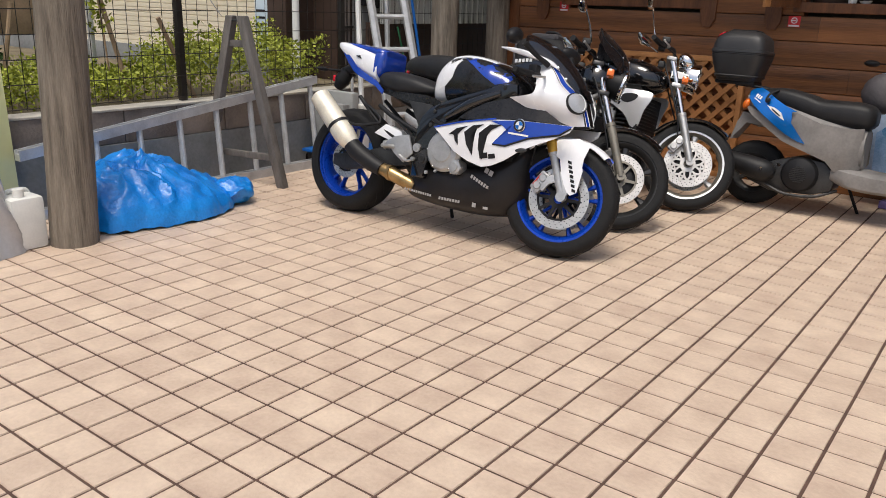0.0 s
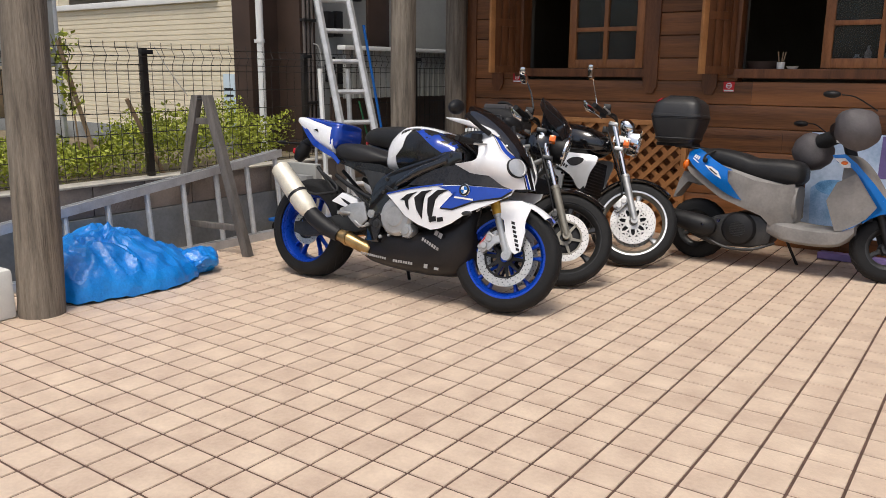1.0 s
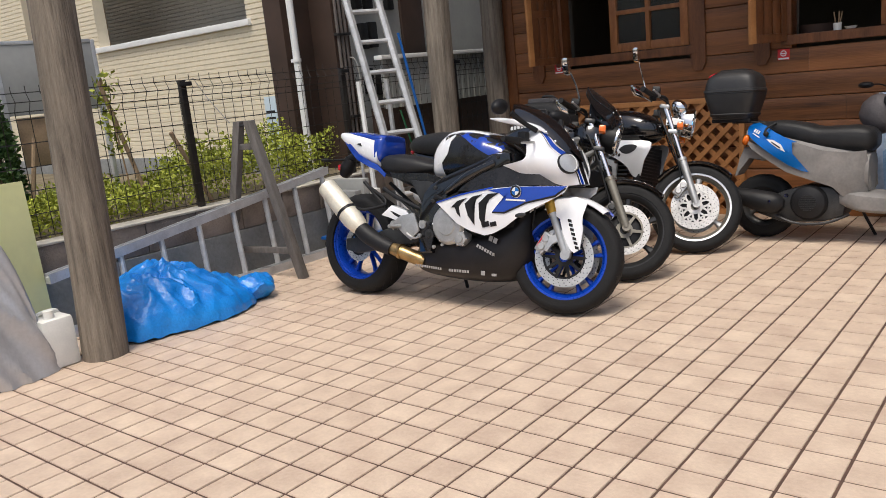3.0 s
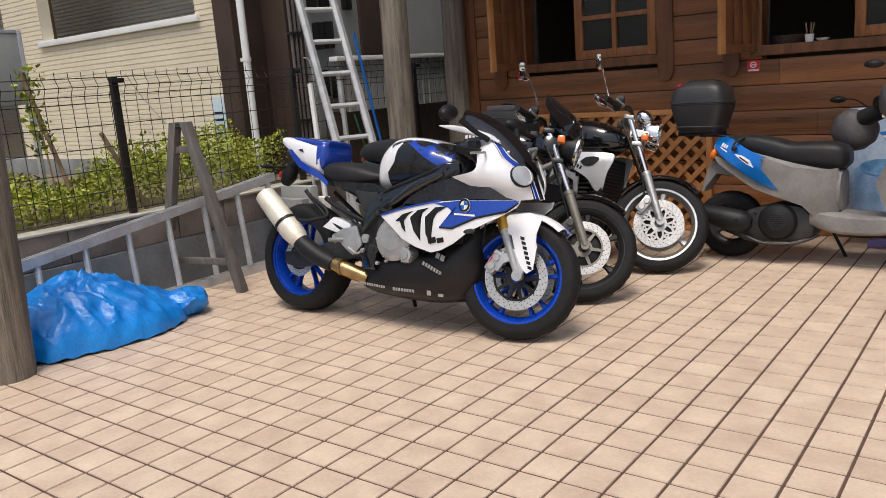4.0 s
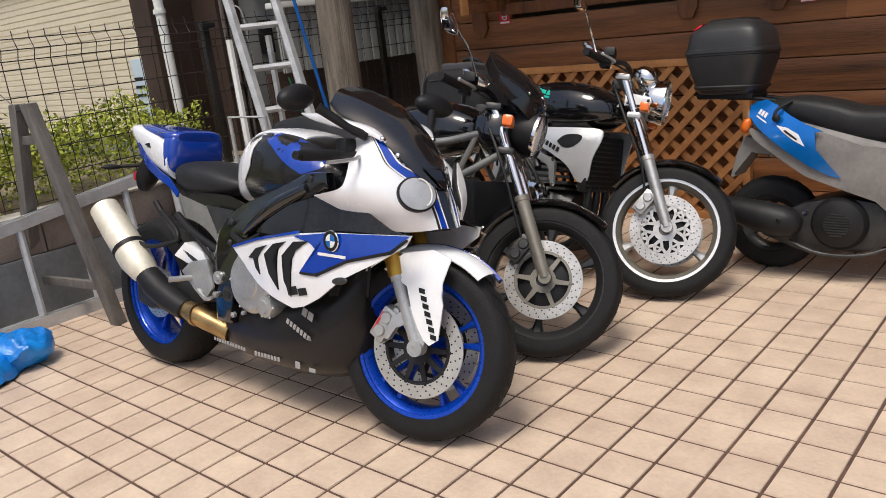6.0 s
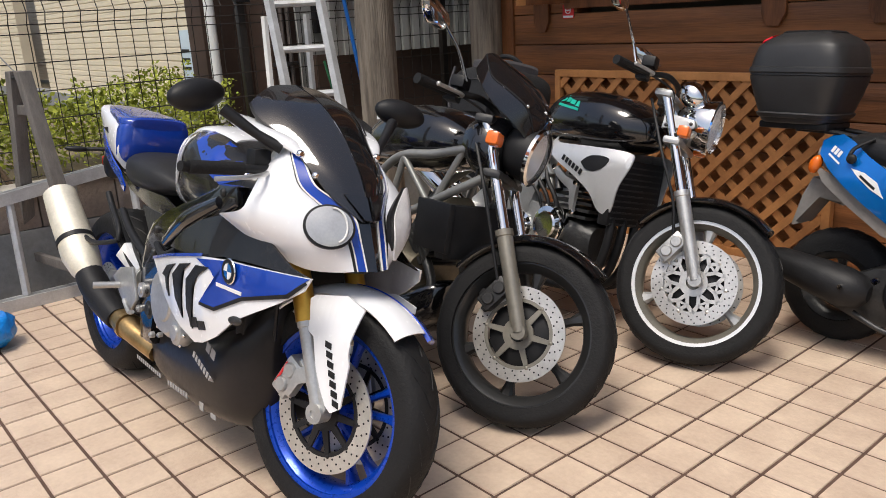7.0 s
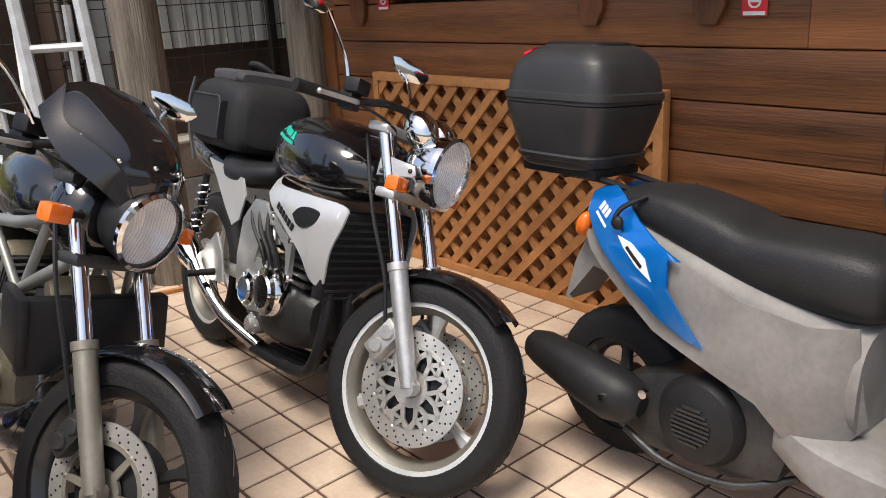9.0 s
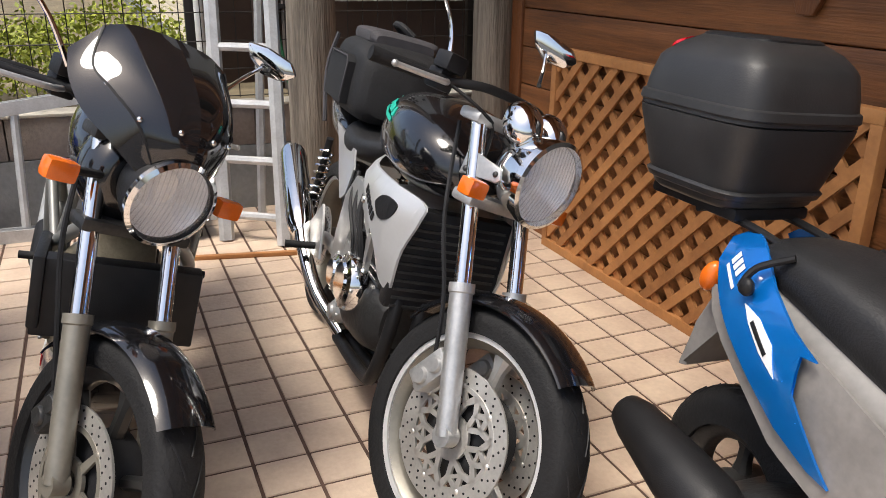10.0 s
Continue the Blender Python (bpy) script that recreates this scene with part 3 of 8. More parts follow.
def log_post(base, top_xy, r, h, label):
    bm = B()
    n, rings = 22, []
    for k in range(26):
        f = k / 25
        ring = []
        for j in range(n):
            a = 2 * math.pi * j / n
            rr = r * (1.06 - 0.1 * f) + 0.004 * noise.noise(Vector((math.cos(a) * 1.4, math.sin(a) * 1.4, f * 6 + base[0])))
            ring.append(bm.verts.new((base[0] + (top_xy[0] - base[0]) * f + rr * math.cos(a), base[1] + (top_xy[1] - base[1]) * f + rr * math.sin(a), h * f)))
        rings.append(ring)
    for a, b in zip(rings, rings[1:]):
        for j in range(n):
            face(bm, (a[j], a[(j + 1) % n], b[(j + 1) % n], b[j]))
    face(bm, rings[0]), face(bm, rings[-1])
    t = finish("log_post", bm, GREYWOOD)
    tagged(t, label, "post", "log posts")
    return t


def leaves(name, count, place, size, mat, label, kind="stuff"):
    verts, faces = [], []
    for _ in range(count):
        c = Vector(place())
        d = Vector((random.gauss(0, 1), random.gauss(0, 1), random.gauss(0.3, 0.8))).normalized()
        s = d.cross(Vector((random.gauss(0, 1), random.gauss(0, 1), random.gauss(0, 1)))).normalized()
        u = size * random.uniform(0.6, 1.3)
        i = len(verts)
        verts += [c, c + d * u * 0.5 + s * u * 0.28, c + d * u, c + d * u * 0.5 - s * u * 0.28]
        faces.append((i, i + 1, i + 2, i + 3))
    me = bpy.data.meshes.new(name)
    me.from_pydata(verts, [], faces)
    me.materials.append(mat)
    return tagged(new(name, me), label, "plant", kind=kind) if kind else new(name, me)


def planting():
    def weeds():
        y = random.uniform(-3.2, 2.3)
        x = random.uniform(-3.5, -2.72)
        h = 0.22 + 0.20 * noise.noise(Vector((x * 1.7, y * 1.7, 0))) + 0.16 * max(0, noise.noise(Vector((x * 5, y * 5, 3))))
        h += 0.16 if 0.9 < y < 2.3 else 0
        return (x, y, 0.55 + max(0.06, h) * random.random() ** 0.6)
    leaves("weeds", 27000, weeds, 0.034, LEAF, "yellow-green weeds and low shrubs in the bed", "stuff")
    t = thing("conifer_shrub", pose(-3.4, -0.22, 0.54), "small dark green columnar conifer behind the fence", "shrub")
    bm = B()
    tube(bm, [(0, 0, 0), (0.01, 0, 0.9)], 0.018, 8, curve=False)
    part("trunk", bm, STAKE, t)

    def cone():
        z = random.random() ** 0.8
        r = 0.115 * (1 - z ** 2) * (0.7 + 0.5 * random.random()) + 0.015
        a = random.uniform(0, 2 * math.pi)
        return (r * math.cos(a), r * math.sin(a), 0.05 + z * 1.0)
    c = leaves("crown", 3200, cone, 0.05, LEAFDARK, "", "")
    c.parent = t
    for (x, y, dx, dy, h) in ((-3.0, 0.62, -0.05, -0.22, 0.95), (-3.3, -0.14, 0.05, 0.12, 0.62), (-2.75, 0.98, 0.0, -0.28, 0.55)):
        bm = B()
        tube(bm, [(x, y, 0.5), (x + dx, y + dy, 0.55 + h)], 0.016, 8, curve=False)
        tagged(finish("wooden_stake", bm, STAKE), "thin brown wooden plant stake leaning in the bed", "stake", "plant stakes")
    t = thing("sapling", pose(-3.05, 0.5, 0.54), "thin young tree with sparse yellow-green leaves", "tree")
    bm = B()
    tube(bm, [(0, 0, 0), (0.02, -0.04, 0.5), (0.0, -0.08, 0.98)], 0.007, 6)
    part("trunk", bm, STAKE, t)
    c = leaves("crown", 160, lambda: (random.gauss(0, 0.035), -0.06 + random.gauss(0, 0.04), random.uniform(0.45, 1.02)), 0.05, LEAF, "", "")
    c.parent = t
    # notice board on legs
    t = thing("notice_board", pose(-3.5, -0.05, 0.54), "grey-white notice board on two metal legs", "board")
    bm = B()
    box(bm, (-0.015, 0, 0.78), (0.015, 0.68, 1.26), 0.004)
    part("panel", bm, GREYWALL, t)
    for a, b in (((-0.02, -0.03, 0.0), (0.02, 0.0, 1.28)), ((-0.02, 0.68, 0.0), (0.02, 0.71, 1.28))):
        bm = B()
        box(bm, a, b, 0.003)
        part("leg", bm, ALU, t)
    bm = B()
    box(bm, (-0.02, 0.0, 1.26), (0.02, 0.68, 1.285), 0.003)
    part("top_rail", bm, ALU, t)
    bm = B()
    box(bm, (-0.015, 0.05, 0.42), (0.0, 0.3, 0.76), 0.003)
    part("lower_panel", bm, STAKE, t)


ground()
curb()
cabin()
lattice()
fence()
building()
log_post((-1.79, -0.535), (-1.81, -0.40), 0.112, 3.0, "weathered grey round log post standing on the tiles")
log_post((-1.87, 2.73), (-1.865, 2.75), 0.105, 3.0, "weathered grey round log post standing beside the fence")
log_post((-1.99, 3.70), (-1.99, 3.70), 0.10, 3.0, "weathered grey round log post at the cabin corner")
planting()


# ---- vehicles: X forward from the rear contact point, Y left, Z up ----
def steer(head, deg):
    """Turns the front end about the steering axis through the point head, leaning back 24 degrees."""
    ax = Vector((-math.sin(radians(24)), 0, math.cos(radians(24))))
    return Matrix.Translation(head) @ Matrix.Rotation(radians(deg), 4, ax) @ Matrix.Translation(-Vector(head))


def wheel(parent, name, c, R, w, rim_r, rim_mat, m=None, spokes=5, spoke_mat=None, lip=None, twin=False, spoke_w=0.018, hub=0.0):
    """Cast wheel: rim with spokes and hub; the tyre is a part of it."""
    c = Vector(c)
    bm = B()
    hw = w * 0.40
    lathe(bm, [(rim_r - 0.002, -hw), (rim_r + 0.008, -hw), (rim_r + 0.008, -hw + 0.006), (rim_r - 0.014, -hw + 0.014), (rim_r - 0.02, -hw * 0.4), (rim_r - 0.02, hw * 0.4), (rim_r - 0.014, hw - 0.014), (rim_r + 0.008, hw - 0.006), (rim_r + 0.008, hw), (rim_r - 0.002, hw), (rim_r - 0.024, hw * 0.6), (rim_r - 0.03, hw * 0.35), (rim_r - 0.03, -hw * 0.35), (rim_r - 0.024, -hw * 0.6)], 56, c, closed=True)
    lathe(bm, [(0.012, -0.05), (0.036, -0.05), (0.04, -0.03), (0.034, 0.0), (0.04, 0.03), (0.036, 0.05), (0.012, 0.05)], 24, c, closed=True)
    rim = part(name, bm, rim_mat, parent, m=m)
    # Hub drum widened and made black to add shade behind the disc cutouts.
    if hub:
        bm = B()
        lathe(bm, [(0.03, -0.046), (0.06, -0.05), (hub, -0.036), (hub, 0.036), (0.06, 0.05), (0.03, 0.046)], 36, c, closed=True)
        part("hub", bm, BLACKP, rim, m=m)
    for i in range(spokes):
        offs = (-9, 9) if twin else (0,)
        for o in offs:
            a0 = 360 * i / spokes + o * 0.4 + 90
            a1 = 360 * i / spokes + o * 1.3 + 90
            bm = B()
            p0 = Vector((0.034 * math.cos(radians(a0)), 0, 0.034 * math.sin(radians(a0))))
            p1 = Vector(((rim_r - 0.022) * math.cos(radians(a1)), 0, (rim_r - 0.022) * math.sin(radians(a1))))
            d = (p1 - p0).normalized()
            s = Vector((-d.z, 0, d.x))
            rings = []
            for f, ww, hy in ((0, spoke_w * 1.1, 0.02), (0.3, spoke_w * 0.8, 0.017), (0.75, spoke_w * 0.8, 0.016), (1, spoke_w * 1.5, 0.022)):
                q = c + p0.lerp(p1, f)
                rings.append([bm.verts.new(q + s * ww * sx + Vector((0, hy * sy, 0))) for sx, sy in ((1, 0.5), (0.5, 1), (-0.5, 1), (-1, 0.5), (-1, -0.5), (-0.5, -1), (0.5, -1), (1, -0.5))])
            for a, b in zip(rings, rings[1:]):
                for j in range(8):
                    face(bm, (a[j], a[(j + 1) % 8], b[(j + 1) % 8], b[j]))
            part("spoke", bm, spoke_mat or rim_mat, rim, m=m)
    if lip:
        for sgn in (-1, 1):
            bm = B()
            lathe(bm, [(rim_r - 0.009, sgn * (hw + 0.001)), (rim_r + 0.008, sgn * (hw + 0.003)), (rim_r + 0.007, sgn * (hw - 0.003)), (rim_r - 0.009, sgn * (hw - 0.006))], 64, c, closed=True)
            part("rim_lip", bm, lip, rim, m=m)
    bm = B()
    prof = []
    for k in range(15):
        a = radians(-100 + 200 * k / 14)
        prof.append((rim_r + 0.004 + (R - rim_r - 0.004) * max(0.0, math.cos(a * 0.9)) ** 0.62, w / 2 * math.sin(a) / math.sin(radians(100)) * (1.0 if abs(a) < 1.4 else 0.97)))
    prof = [(rim_r + 0.002, -hw + 0.004)] + prof + [(rim_r + 0.002, hw - 0.004)]
    lathe(bm, prof, 72, c, closed=True)
    part("tyre", bm, RUBBER, rim, "worn black rubber tyre", m=m)
    # tread grooves as thin raised-edge sipes
    bm = B()
    for i in range(22):
        for sgn in (-1, 1):
            a = radians(360 * i / 22 + (8 if sgn > 0 else 0))
            pts = []
            for k in range(4):
                f = 0.12 + 0.24 * k
                y = sgn * w / 2 * f
                r = R - (R - rim_r) * 0.42 * f ** 2.6 + 0.0006
                aa = a + 0.13 * k
                pts.append(c + Vector((r * math.cos(aa), y, r * math.sin(aa))))
            tube(bm, pts, 0.0022, 4, curve=False)
    ob = part("tread", bm, BLACKP, rim, m=m)
    ob["kind"] = "stuff"
    return rim


def disc(parent, c, r0, r1, y, m=None, holes=24, arms=6, carrier=DARKMETAL, zig=False, name="brake_disc"):
    c = Vector(c)
    bm = B()
    lathe(bm, [(r0, y - 0.0025), (r1, y - 0.0025), (r1, y + 0.0025), (r0, y + 0.0025)], 64, c, closed=True)
    d = part(name, bm, DISCSTEEL, parent, "drilled steel brake disc", m=m)
    bm = B()
    for i in range(holes):
        for k in range(3):
            a = 2 * math.pi * (i + k * 0.32) / holes
            rr = r0 + (r1 - r0) * (0.2 + 0.3 * k)
            lathe(bm, [(0.0, -0.0031), (0.0029, -0.0031), (0.0029, 0.0031), (0.0, 0.0031)], 8, c + Vector((rr * math.cos(a), y, rr * math.sin(a))))
    ob = part("drilling", bm, BLACKP, d, m=m)
    ob["kind"] = "stuff"
    bm = B()

    def flat(p, q, w0, w1, bm):
        d = (q - p).normalized()
        n = Vector((-d.y, d.x))
        slab(bm, [tuple(v) for v in (p + n * w0, q + n * w1, q - n * w1, p - n * w0)], y - 0.0035, y + 0.0035, 0, Matrix.Translation((c.x, 0, c.z)))
    lathe(bm, [(0.026, y - 0.004), (0.05, y - 0.004), (0.05, y + 0.004), (0.026, y + 0.004)], 32, c, closed=True)
    lathe(bm, [(r0 - 0.008, y - 0.0035), (r0 + 0.003, y - 0.0035), (r0 + 0.003, y + 0.0035), (r0 - 0.008, y + 0.0035)], 48, c, closed=True)
    rm = 0.62 * r0 + 0.012
    for i in range(arms if zig else 0):
        a = 2 * math.pi * i / arms
        polar = lambda r, b: Vector((r * math.cos(b), r * math.sin(b)))
        for s in (-1, 1):
            pm = polar(rm, a + s * 0.5 * math.pi / arms)
            flat(polar(0.046, a), pm, 0.0065, 0.006, bm)
            flat(pm, polar(r0 - 0.004, a + s * math.pi / arms), 0.006, 0.008, bm)
            flat(pm, polar(r0 - 0.004, a), 0.0055, 0.007, bm)
            flat(pm, polar(rm, a), 0.004, 0.004, bm)
    part("disc_carrier", bm, carrier, d, m=m)
    for i in range(arms):
        a = 2 * math.pi * i / arms
        bm = B()
        if not zig:
            flat(Vector((0.046 * math.cos(a), 0.046 * math.sin(a))), Vector(((r0 - 0.004) * math.cos(a), (r0 - 0.004) * math.sin(a))), 0.010, 0.007, bm)
        ball(bm, c + Vector((r0 * math.cos(a), y, r0 * math.sin(a))), (0.008, 0.006, 0.008), u=8, v=6)
        part("disc_bobbin" if zig else "carrier_arm", bm, carrier, d, m=m)
    return d


def caliper(parent, c, y, ang, mat, m=None, bar=None):
    bm = B()
    mm = Matrix.Translation((c[0], y, c[1])) @ rot(0, -ang, 0)
    for dz in (-0.024, 0.024):
        lathe(bm, [(0, -0.03), (0.017, -0.03), (0.021, -0.024), (0.021, 0.01)], 16, (0, 0, dz))
    box(bm, (-0.028, -0.022, -0.055), (0.028, 0.03, 0.055), 0.008)
    box(bm, (0.0, -0.01, -0.066), (0.02, 0.012, 0.066), 0.004)
    p = part("brake_caliper", bm, mat, parent, m=(m @ mm) if m is not None else mm)
    if bar:
        bm = B()
        box(bm, (-0.023, -0.024, -0.034), (-0.016, -0.0225, 0.034))
        part("label_bar", bm, bar, p, m=(m @ mm) if m is not None else mm)
    return p


def fork(parent, top, bot, ys, r_up, r_lo, up_mat, lo_mat, m, split=0.5):
    for y in ys:
        a, b = Vector((top[0], y, top[1])), Vector((bot[0], y, bot[1]))
        s = a.lerp(b, split)
        bm = B()
        tube(bm, [a, s], r_up, 16, curve=False)
        f = part("fork_tube", bm, up_mat, parent, m=m)
        bm = B()
        k = s.lerp(b, 0.06)
        tube(bm, [s, k, k + (b - k) * 0.01, b], [r_lo * 1.12, r_lo * 1.12, r_lo, r_lo * 0.9], 16, curve=False)
        tube(bm, [b + Vector((0.0, -0.018, 0)), b + Vector((0, 0.018, 0))], 0.024, 14, curve=False)
        part("fork_leg", bm, lo_mat, parent, m=m)


def fender_arc(parent, c, r, w, a0, a1, mat, m, name="front_fender"):
    bm = B()
    prof = []
    for k in range(9):
        a = radians(-75 + 150 * k / 8)
        prof.append((r - 0.035 * (1 - math.cos(a)) , w / 2 * math.sin(a) / math.sin(radians(75))))
    prof += [(q - 0.004, h * 0.96) for q, h in reversed(prof)]
    lathe(bm, prof, 28, c, closed=True, start=a0, turn=a1 - a0)
    return part(name, bm, mat, parent, m=m)


def bars(parent, rects, mat, y, side=-1, name="lettering_bar", width=None, m=None):
    """Plain bars in place of lettering on a side panel: (x, z, length, height, slope)."""
    for x, z, l, h, s in rects:
        bm = B()
        ca, sa = math.cos(radians(s)), math.sin(radians(s))
        q = [(x, z), (x + l * ca, z + l * sa), (x + l * ca - h * sa, z + l * sa + h * ca), (x - h * sa, z + h * ca)]
        sheet(bm, q, width if width else (lambda a, b: y), side, 0.002)
        part(name, bm, mat, parent, m=m)


def lerp_tab(x, xs, ys):
    return float(np.interp(x, xs, ys))


MILKY = material("milky_lens", (0.44, 0.45, 0.46), 0.08, vary=0.12, scale=20, coat=1.0, metal=0.2)
def patch(curves, s, k=4, n=4, out=0.0, thick=0.004):
    """A smooth shell through curves of equal length, thickened inwards."""
    rows = [smooth_path(c, k) for c in curves]
    cols = list(zip(*rows))
    cols = [smooth_path(c, n) if len(c) > 2 else [c[0].lerp(c[1], q / n) for q in range(n + 1)] for c in cols]
    bm = B()
    vs = [[bm.verts.new((p.x + out, s * (p.y + out * 0.7), p.z)) for p in c] for c in cols]
    for a, b in zip(vs, vs[1:]):
        for q in range(len(a) - 1):
            face(bm, (a[q], a[q + 1], b[q + 1], b[q]))
    bmesh.ops.recalc_face_normals(bm, faces=bm.faces)
    if sum(f.normal.x + s * f.normal.y for f in bm.faces) < 0:
        bmesh.ops.reverse_faces(bm, faces=bm.faces[:])
    bmesh.ops.solidify(bm, geom=bm.faces[:], thickness=thick)
    return bm


def shifted(a, b, f):
    return [Vector(p).lerp(Vector(q), f) for p, q in zip(a, b)]


LETTERGREY = material("grey_lettering", (0.33, 0.32, 0.31), 0.5, vary=0.1, scale=20)


def sport_bike():
    t = thing("sport_motorcycle", pose(-1.2, 0.945, 0, 0, 0, 1.5) @ pose(0, 0, 0, -11), "white, blue and black sport motorcycle leaning on its side stand", "motorcycle", "parked motorcycles")
    st = steer((1.40, 0, 0.305), 14)
    AF, AR = (1.405, 0, 0.302), (-0.03, 0, 0.312)
    fw = wheel(t, "front_wheel", AF, 0.300, 0.122, 0.222, RIMBLUE, st, 5, twin=True, spoke_w=0.011, lip=RIMBLUE)
    for y in (-0.062, 0.062):
        disc(fw, AF, 0.112, 0.158, y, st, 28, 10, BLACKP)
    rw = wheel(t, "rear_wheel", AR, 0.316, 0.19, 0.222, RIMBLUE, None, 5, twin=True, spoke_w=0.012, lip=RIMBLUE)
    disc(rw, AR, 0.07, 0.11, -0.08, None, 20, 6, BLACKP)
    caliper(t, (0.03, 0.345), -0.088, 20, SILVER)
    fork(t, (1.235, 0.80), (1.425, 0.315), (-0.105, 0.105), 0.0275, 0.022, GOLD, SILVER, st, 0.56)
    for y in (-0.105, 0.105):
        caliper(t, (1.302, 0.372), y * 0.83, -30, SILVER, st, REDSIGN)
        bm = B()
        slab(bm, [(1.40, 0.30), (1.44, 0.29), (1.455, 0.33), (1.40, 0.44), (1.335, 0.40), (1.31, 0.33), (1.33, 0.325), (1.35, 0.37), (1.38, 0.385), (1.41, 0.335)], y - 0.012, y + 0.012, 0.004)
        lathe(bm, [(0.011, -0.02), (0.026, -0.02), (0.026, 0.02), (0.011, 0.02)], 18, (1.425, y, 0.312), closed=True)
        part("axle_clamp", bm, SILVER, t, m=st)
    fender_arc(t, AF, 0.33, 0.14, 50, 138, BWHITE, st)
    bm = B()
    lathe(bm, [(0.318, 0.03), (0.3285, 0.035), (0.316, 0.066), (0.302, 0.071), (0.30, 0.066)], 24, AF, closed=True, start=46, turn=50)
    part("fender_stripe", bm, BBLUE, t, m=st)
    for s in (-1, 1):
        bm = B()
        sheet(bm, [(1.30, 0.545), (1.36, 0.60), (1.46, 0.617), (1.525, 0.594), (1.505, 0.552), (1.494, 0.515), (1.512, 0.455), (1.500, 0.345), (1.47, 0.325), (1.442, 0.345), (1.408, 0.42), (1.385, 0.50)], lambda x, z: 0.120 - 1.6 * max(0, z - 0.50) ** 2 - 0.04 * max(0, 0.45 - z), s, 0.005, 0.018)
        g = part("fork_guard", bm, BWHITE, t, m=st)
        for k in range(7):
            bm = B()
            zz = 0.50 - 0.023 * k
            xx = 1.428 + 0.0075 * k
            sheet(bm, [(xx, zz), (xx + 0.02, zz - 0.004), (xx + 0.022, zz - 0.019), (xx + 0.002, zz - 0.015)], lambda x, z: 0.1225 - 0.04 * max(0, 0.45 - z), s, 0.003)
            part("lettering_bar", bm, BLACKP, g, m=st)

    # body shells
    def wid(x, z):
        a = lerp_tab(x, (0.5, 0.68, 0.9, 1.1, 1.3, 1.42, 1.5), (0.17, 0.205, 0.24, 0.247, 0.225, 0.195, 0.17))
        return a - 0.10 * max(0, 0.52 - z) * 1.4 - 0.28 * max(0, z - 0.66)
    bm = B()
    loft(bm, dense([(0.44, 0.2, 0.3, 0.08), (0.52, 0.165, 0.36, 0.14), (0.7, 0.145, 0.385, 0.175), (0.95, 0.14, 0.42, 0.19), (1.12, 0.16, 0.50, 0.185), (1.2, 0.22, 0.56, 0.15), (1.235, 0.30, 0.55, 0.10)]), 24, 3)
    belly = part("belly_pan", bm, BELLYGREY, t, "dark grey lower fairing")
    bars(belly, [(0.52 + 0.016 * k, 0.212 - 0.001 * k, 0.010, 0.013, -4) for k in range(12)] + [(0.76 + 0.018 * k, 0.196, 0.012, 0.015, -3) for k in range(8)] + [(0.98, 0.190, 0.024, 0.024, 0), (1.05, 0.19, 0.03, 0.014, 0)] + [(0.955 + 0.017 * k, 0.345 - 0.007 * k, 0.012, 0.018, -22) for k in range(7)] + [(1.035, 0.385, 0.022, 0.028, -20), (1.062, 0.375, 0.024, 0.028, -20)], LETTERGREY, 0, width=lambda x, z: 0.201 if z > 0.3 else 0.185 + 0.05 * (z - 0.2))
    bm = B()
    loft(bm, dense([(0.40, 0.34, 0.46, 0.10), (0.5, 0.30, 0.58, 0.16), (0.75, 0.36, 0.68, 0.19), (1.0, 0.40, 0.72, 0.19), (1.15, 0.45, 0.70, 0.16)]), 18, 3)
    part("engine_block", bm, DARKMETAL, t)
    for (x, z, r, d, mat) in ((0.752, 0.458, 0.112, 0.212, SILVER), (0.845, 0.385, 0.044, 0.213, SILVER), (0.62, 0.40, 0.035, 0.20, DARKMETAL)):
        for s in (-1, 1):
            bm = B()
            lathe(bm, [(0, s * d), (r * 0.5, s * d), (r * 0.55, s * (d - 0.006)), (r * 0.85, s * (d - 0.008)), (r, s * (d - 0.025)), (r, s * (d - 0.07))], 28, (x, 0, z))
            cov = part("engine_cover", bm, mat, t)
            for i in range(6):
                a = 2 * math.pi * i / 6
                bm = B()
                ball(bm, (x + r * 0.93 * math.cos(a), s * (d - 0.016), z + r * 0.93 * math.sin(a)), (0.006, 0.006, 0.006), u=8, v=6)
                part("bolt", bm, CHROME, cov)
    for s in (-1, 1):
        bm = B()
        slab(bm, [(0.545, 0.29), (0.542, 0.45), (0.545, 0.545), (0.572, 0.626), (0.625, 0.685), (0.73, 0.73), (0.88, 0.782), (1.05, 0.850), (1.15, 0.855), (1.16, 0.80), (1.02, 0.74), (0.83, 0.672), (0.70, 0.61), (0.66, 0.50), (0.645, 0.29)], s * 0.15, s * 0.192, 0.014)
        part("frame_spar", bm, GLOSSBLACK, t)
        bm = B()
        slab(bm, [(-0.08, 0.345), (-0.08, 0.275), (0.02, 0.255), (0.40, 0.33), (0.56, 0.36), (0.56, 0.44), (0.30, 0.43), (0.05, 0.35)], s * 0.105, s * 0.145, 0.008)
        part("swingarm", bm, DARKMETAL, t)
        bm = B()
        sheet(bm, [(0.84, 0.645), (0.90, 0.69), (1.00, 0.745), (1.15, 0.785), (1.21, 0.76), (1.31, 0.75), (1.42, 0.69), (1.48, 0.675), (1.30, 0.68), (1.17, 0.675), (1.04, 0.65)], lambda x, z: wid(x, z) - 0.004, s)
        part("upper_side_panel", bm, CARBON, t, "dark carbon-look side panel")
        bm = B()
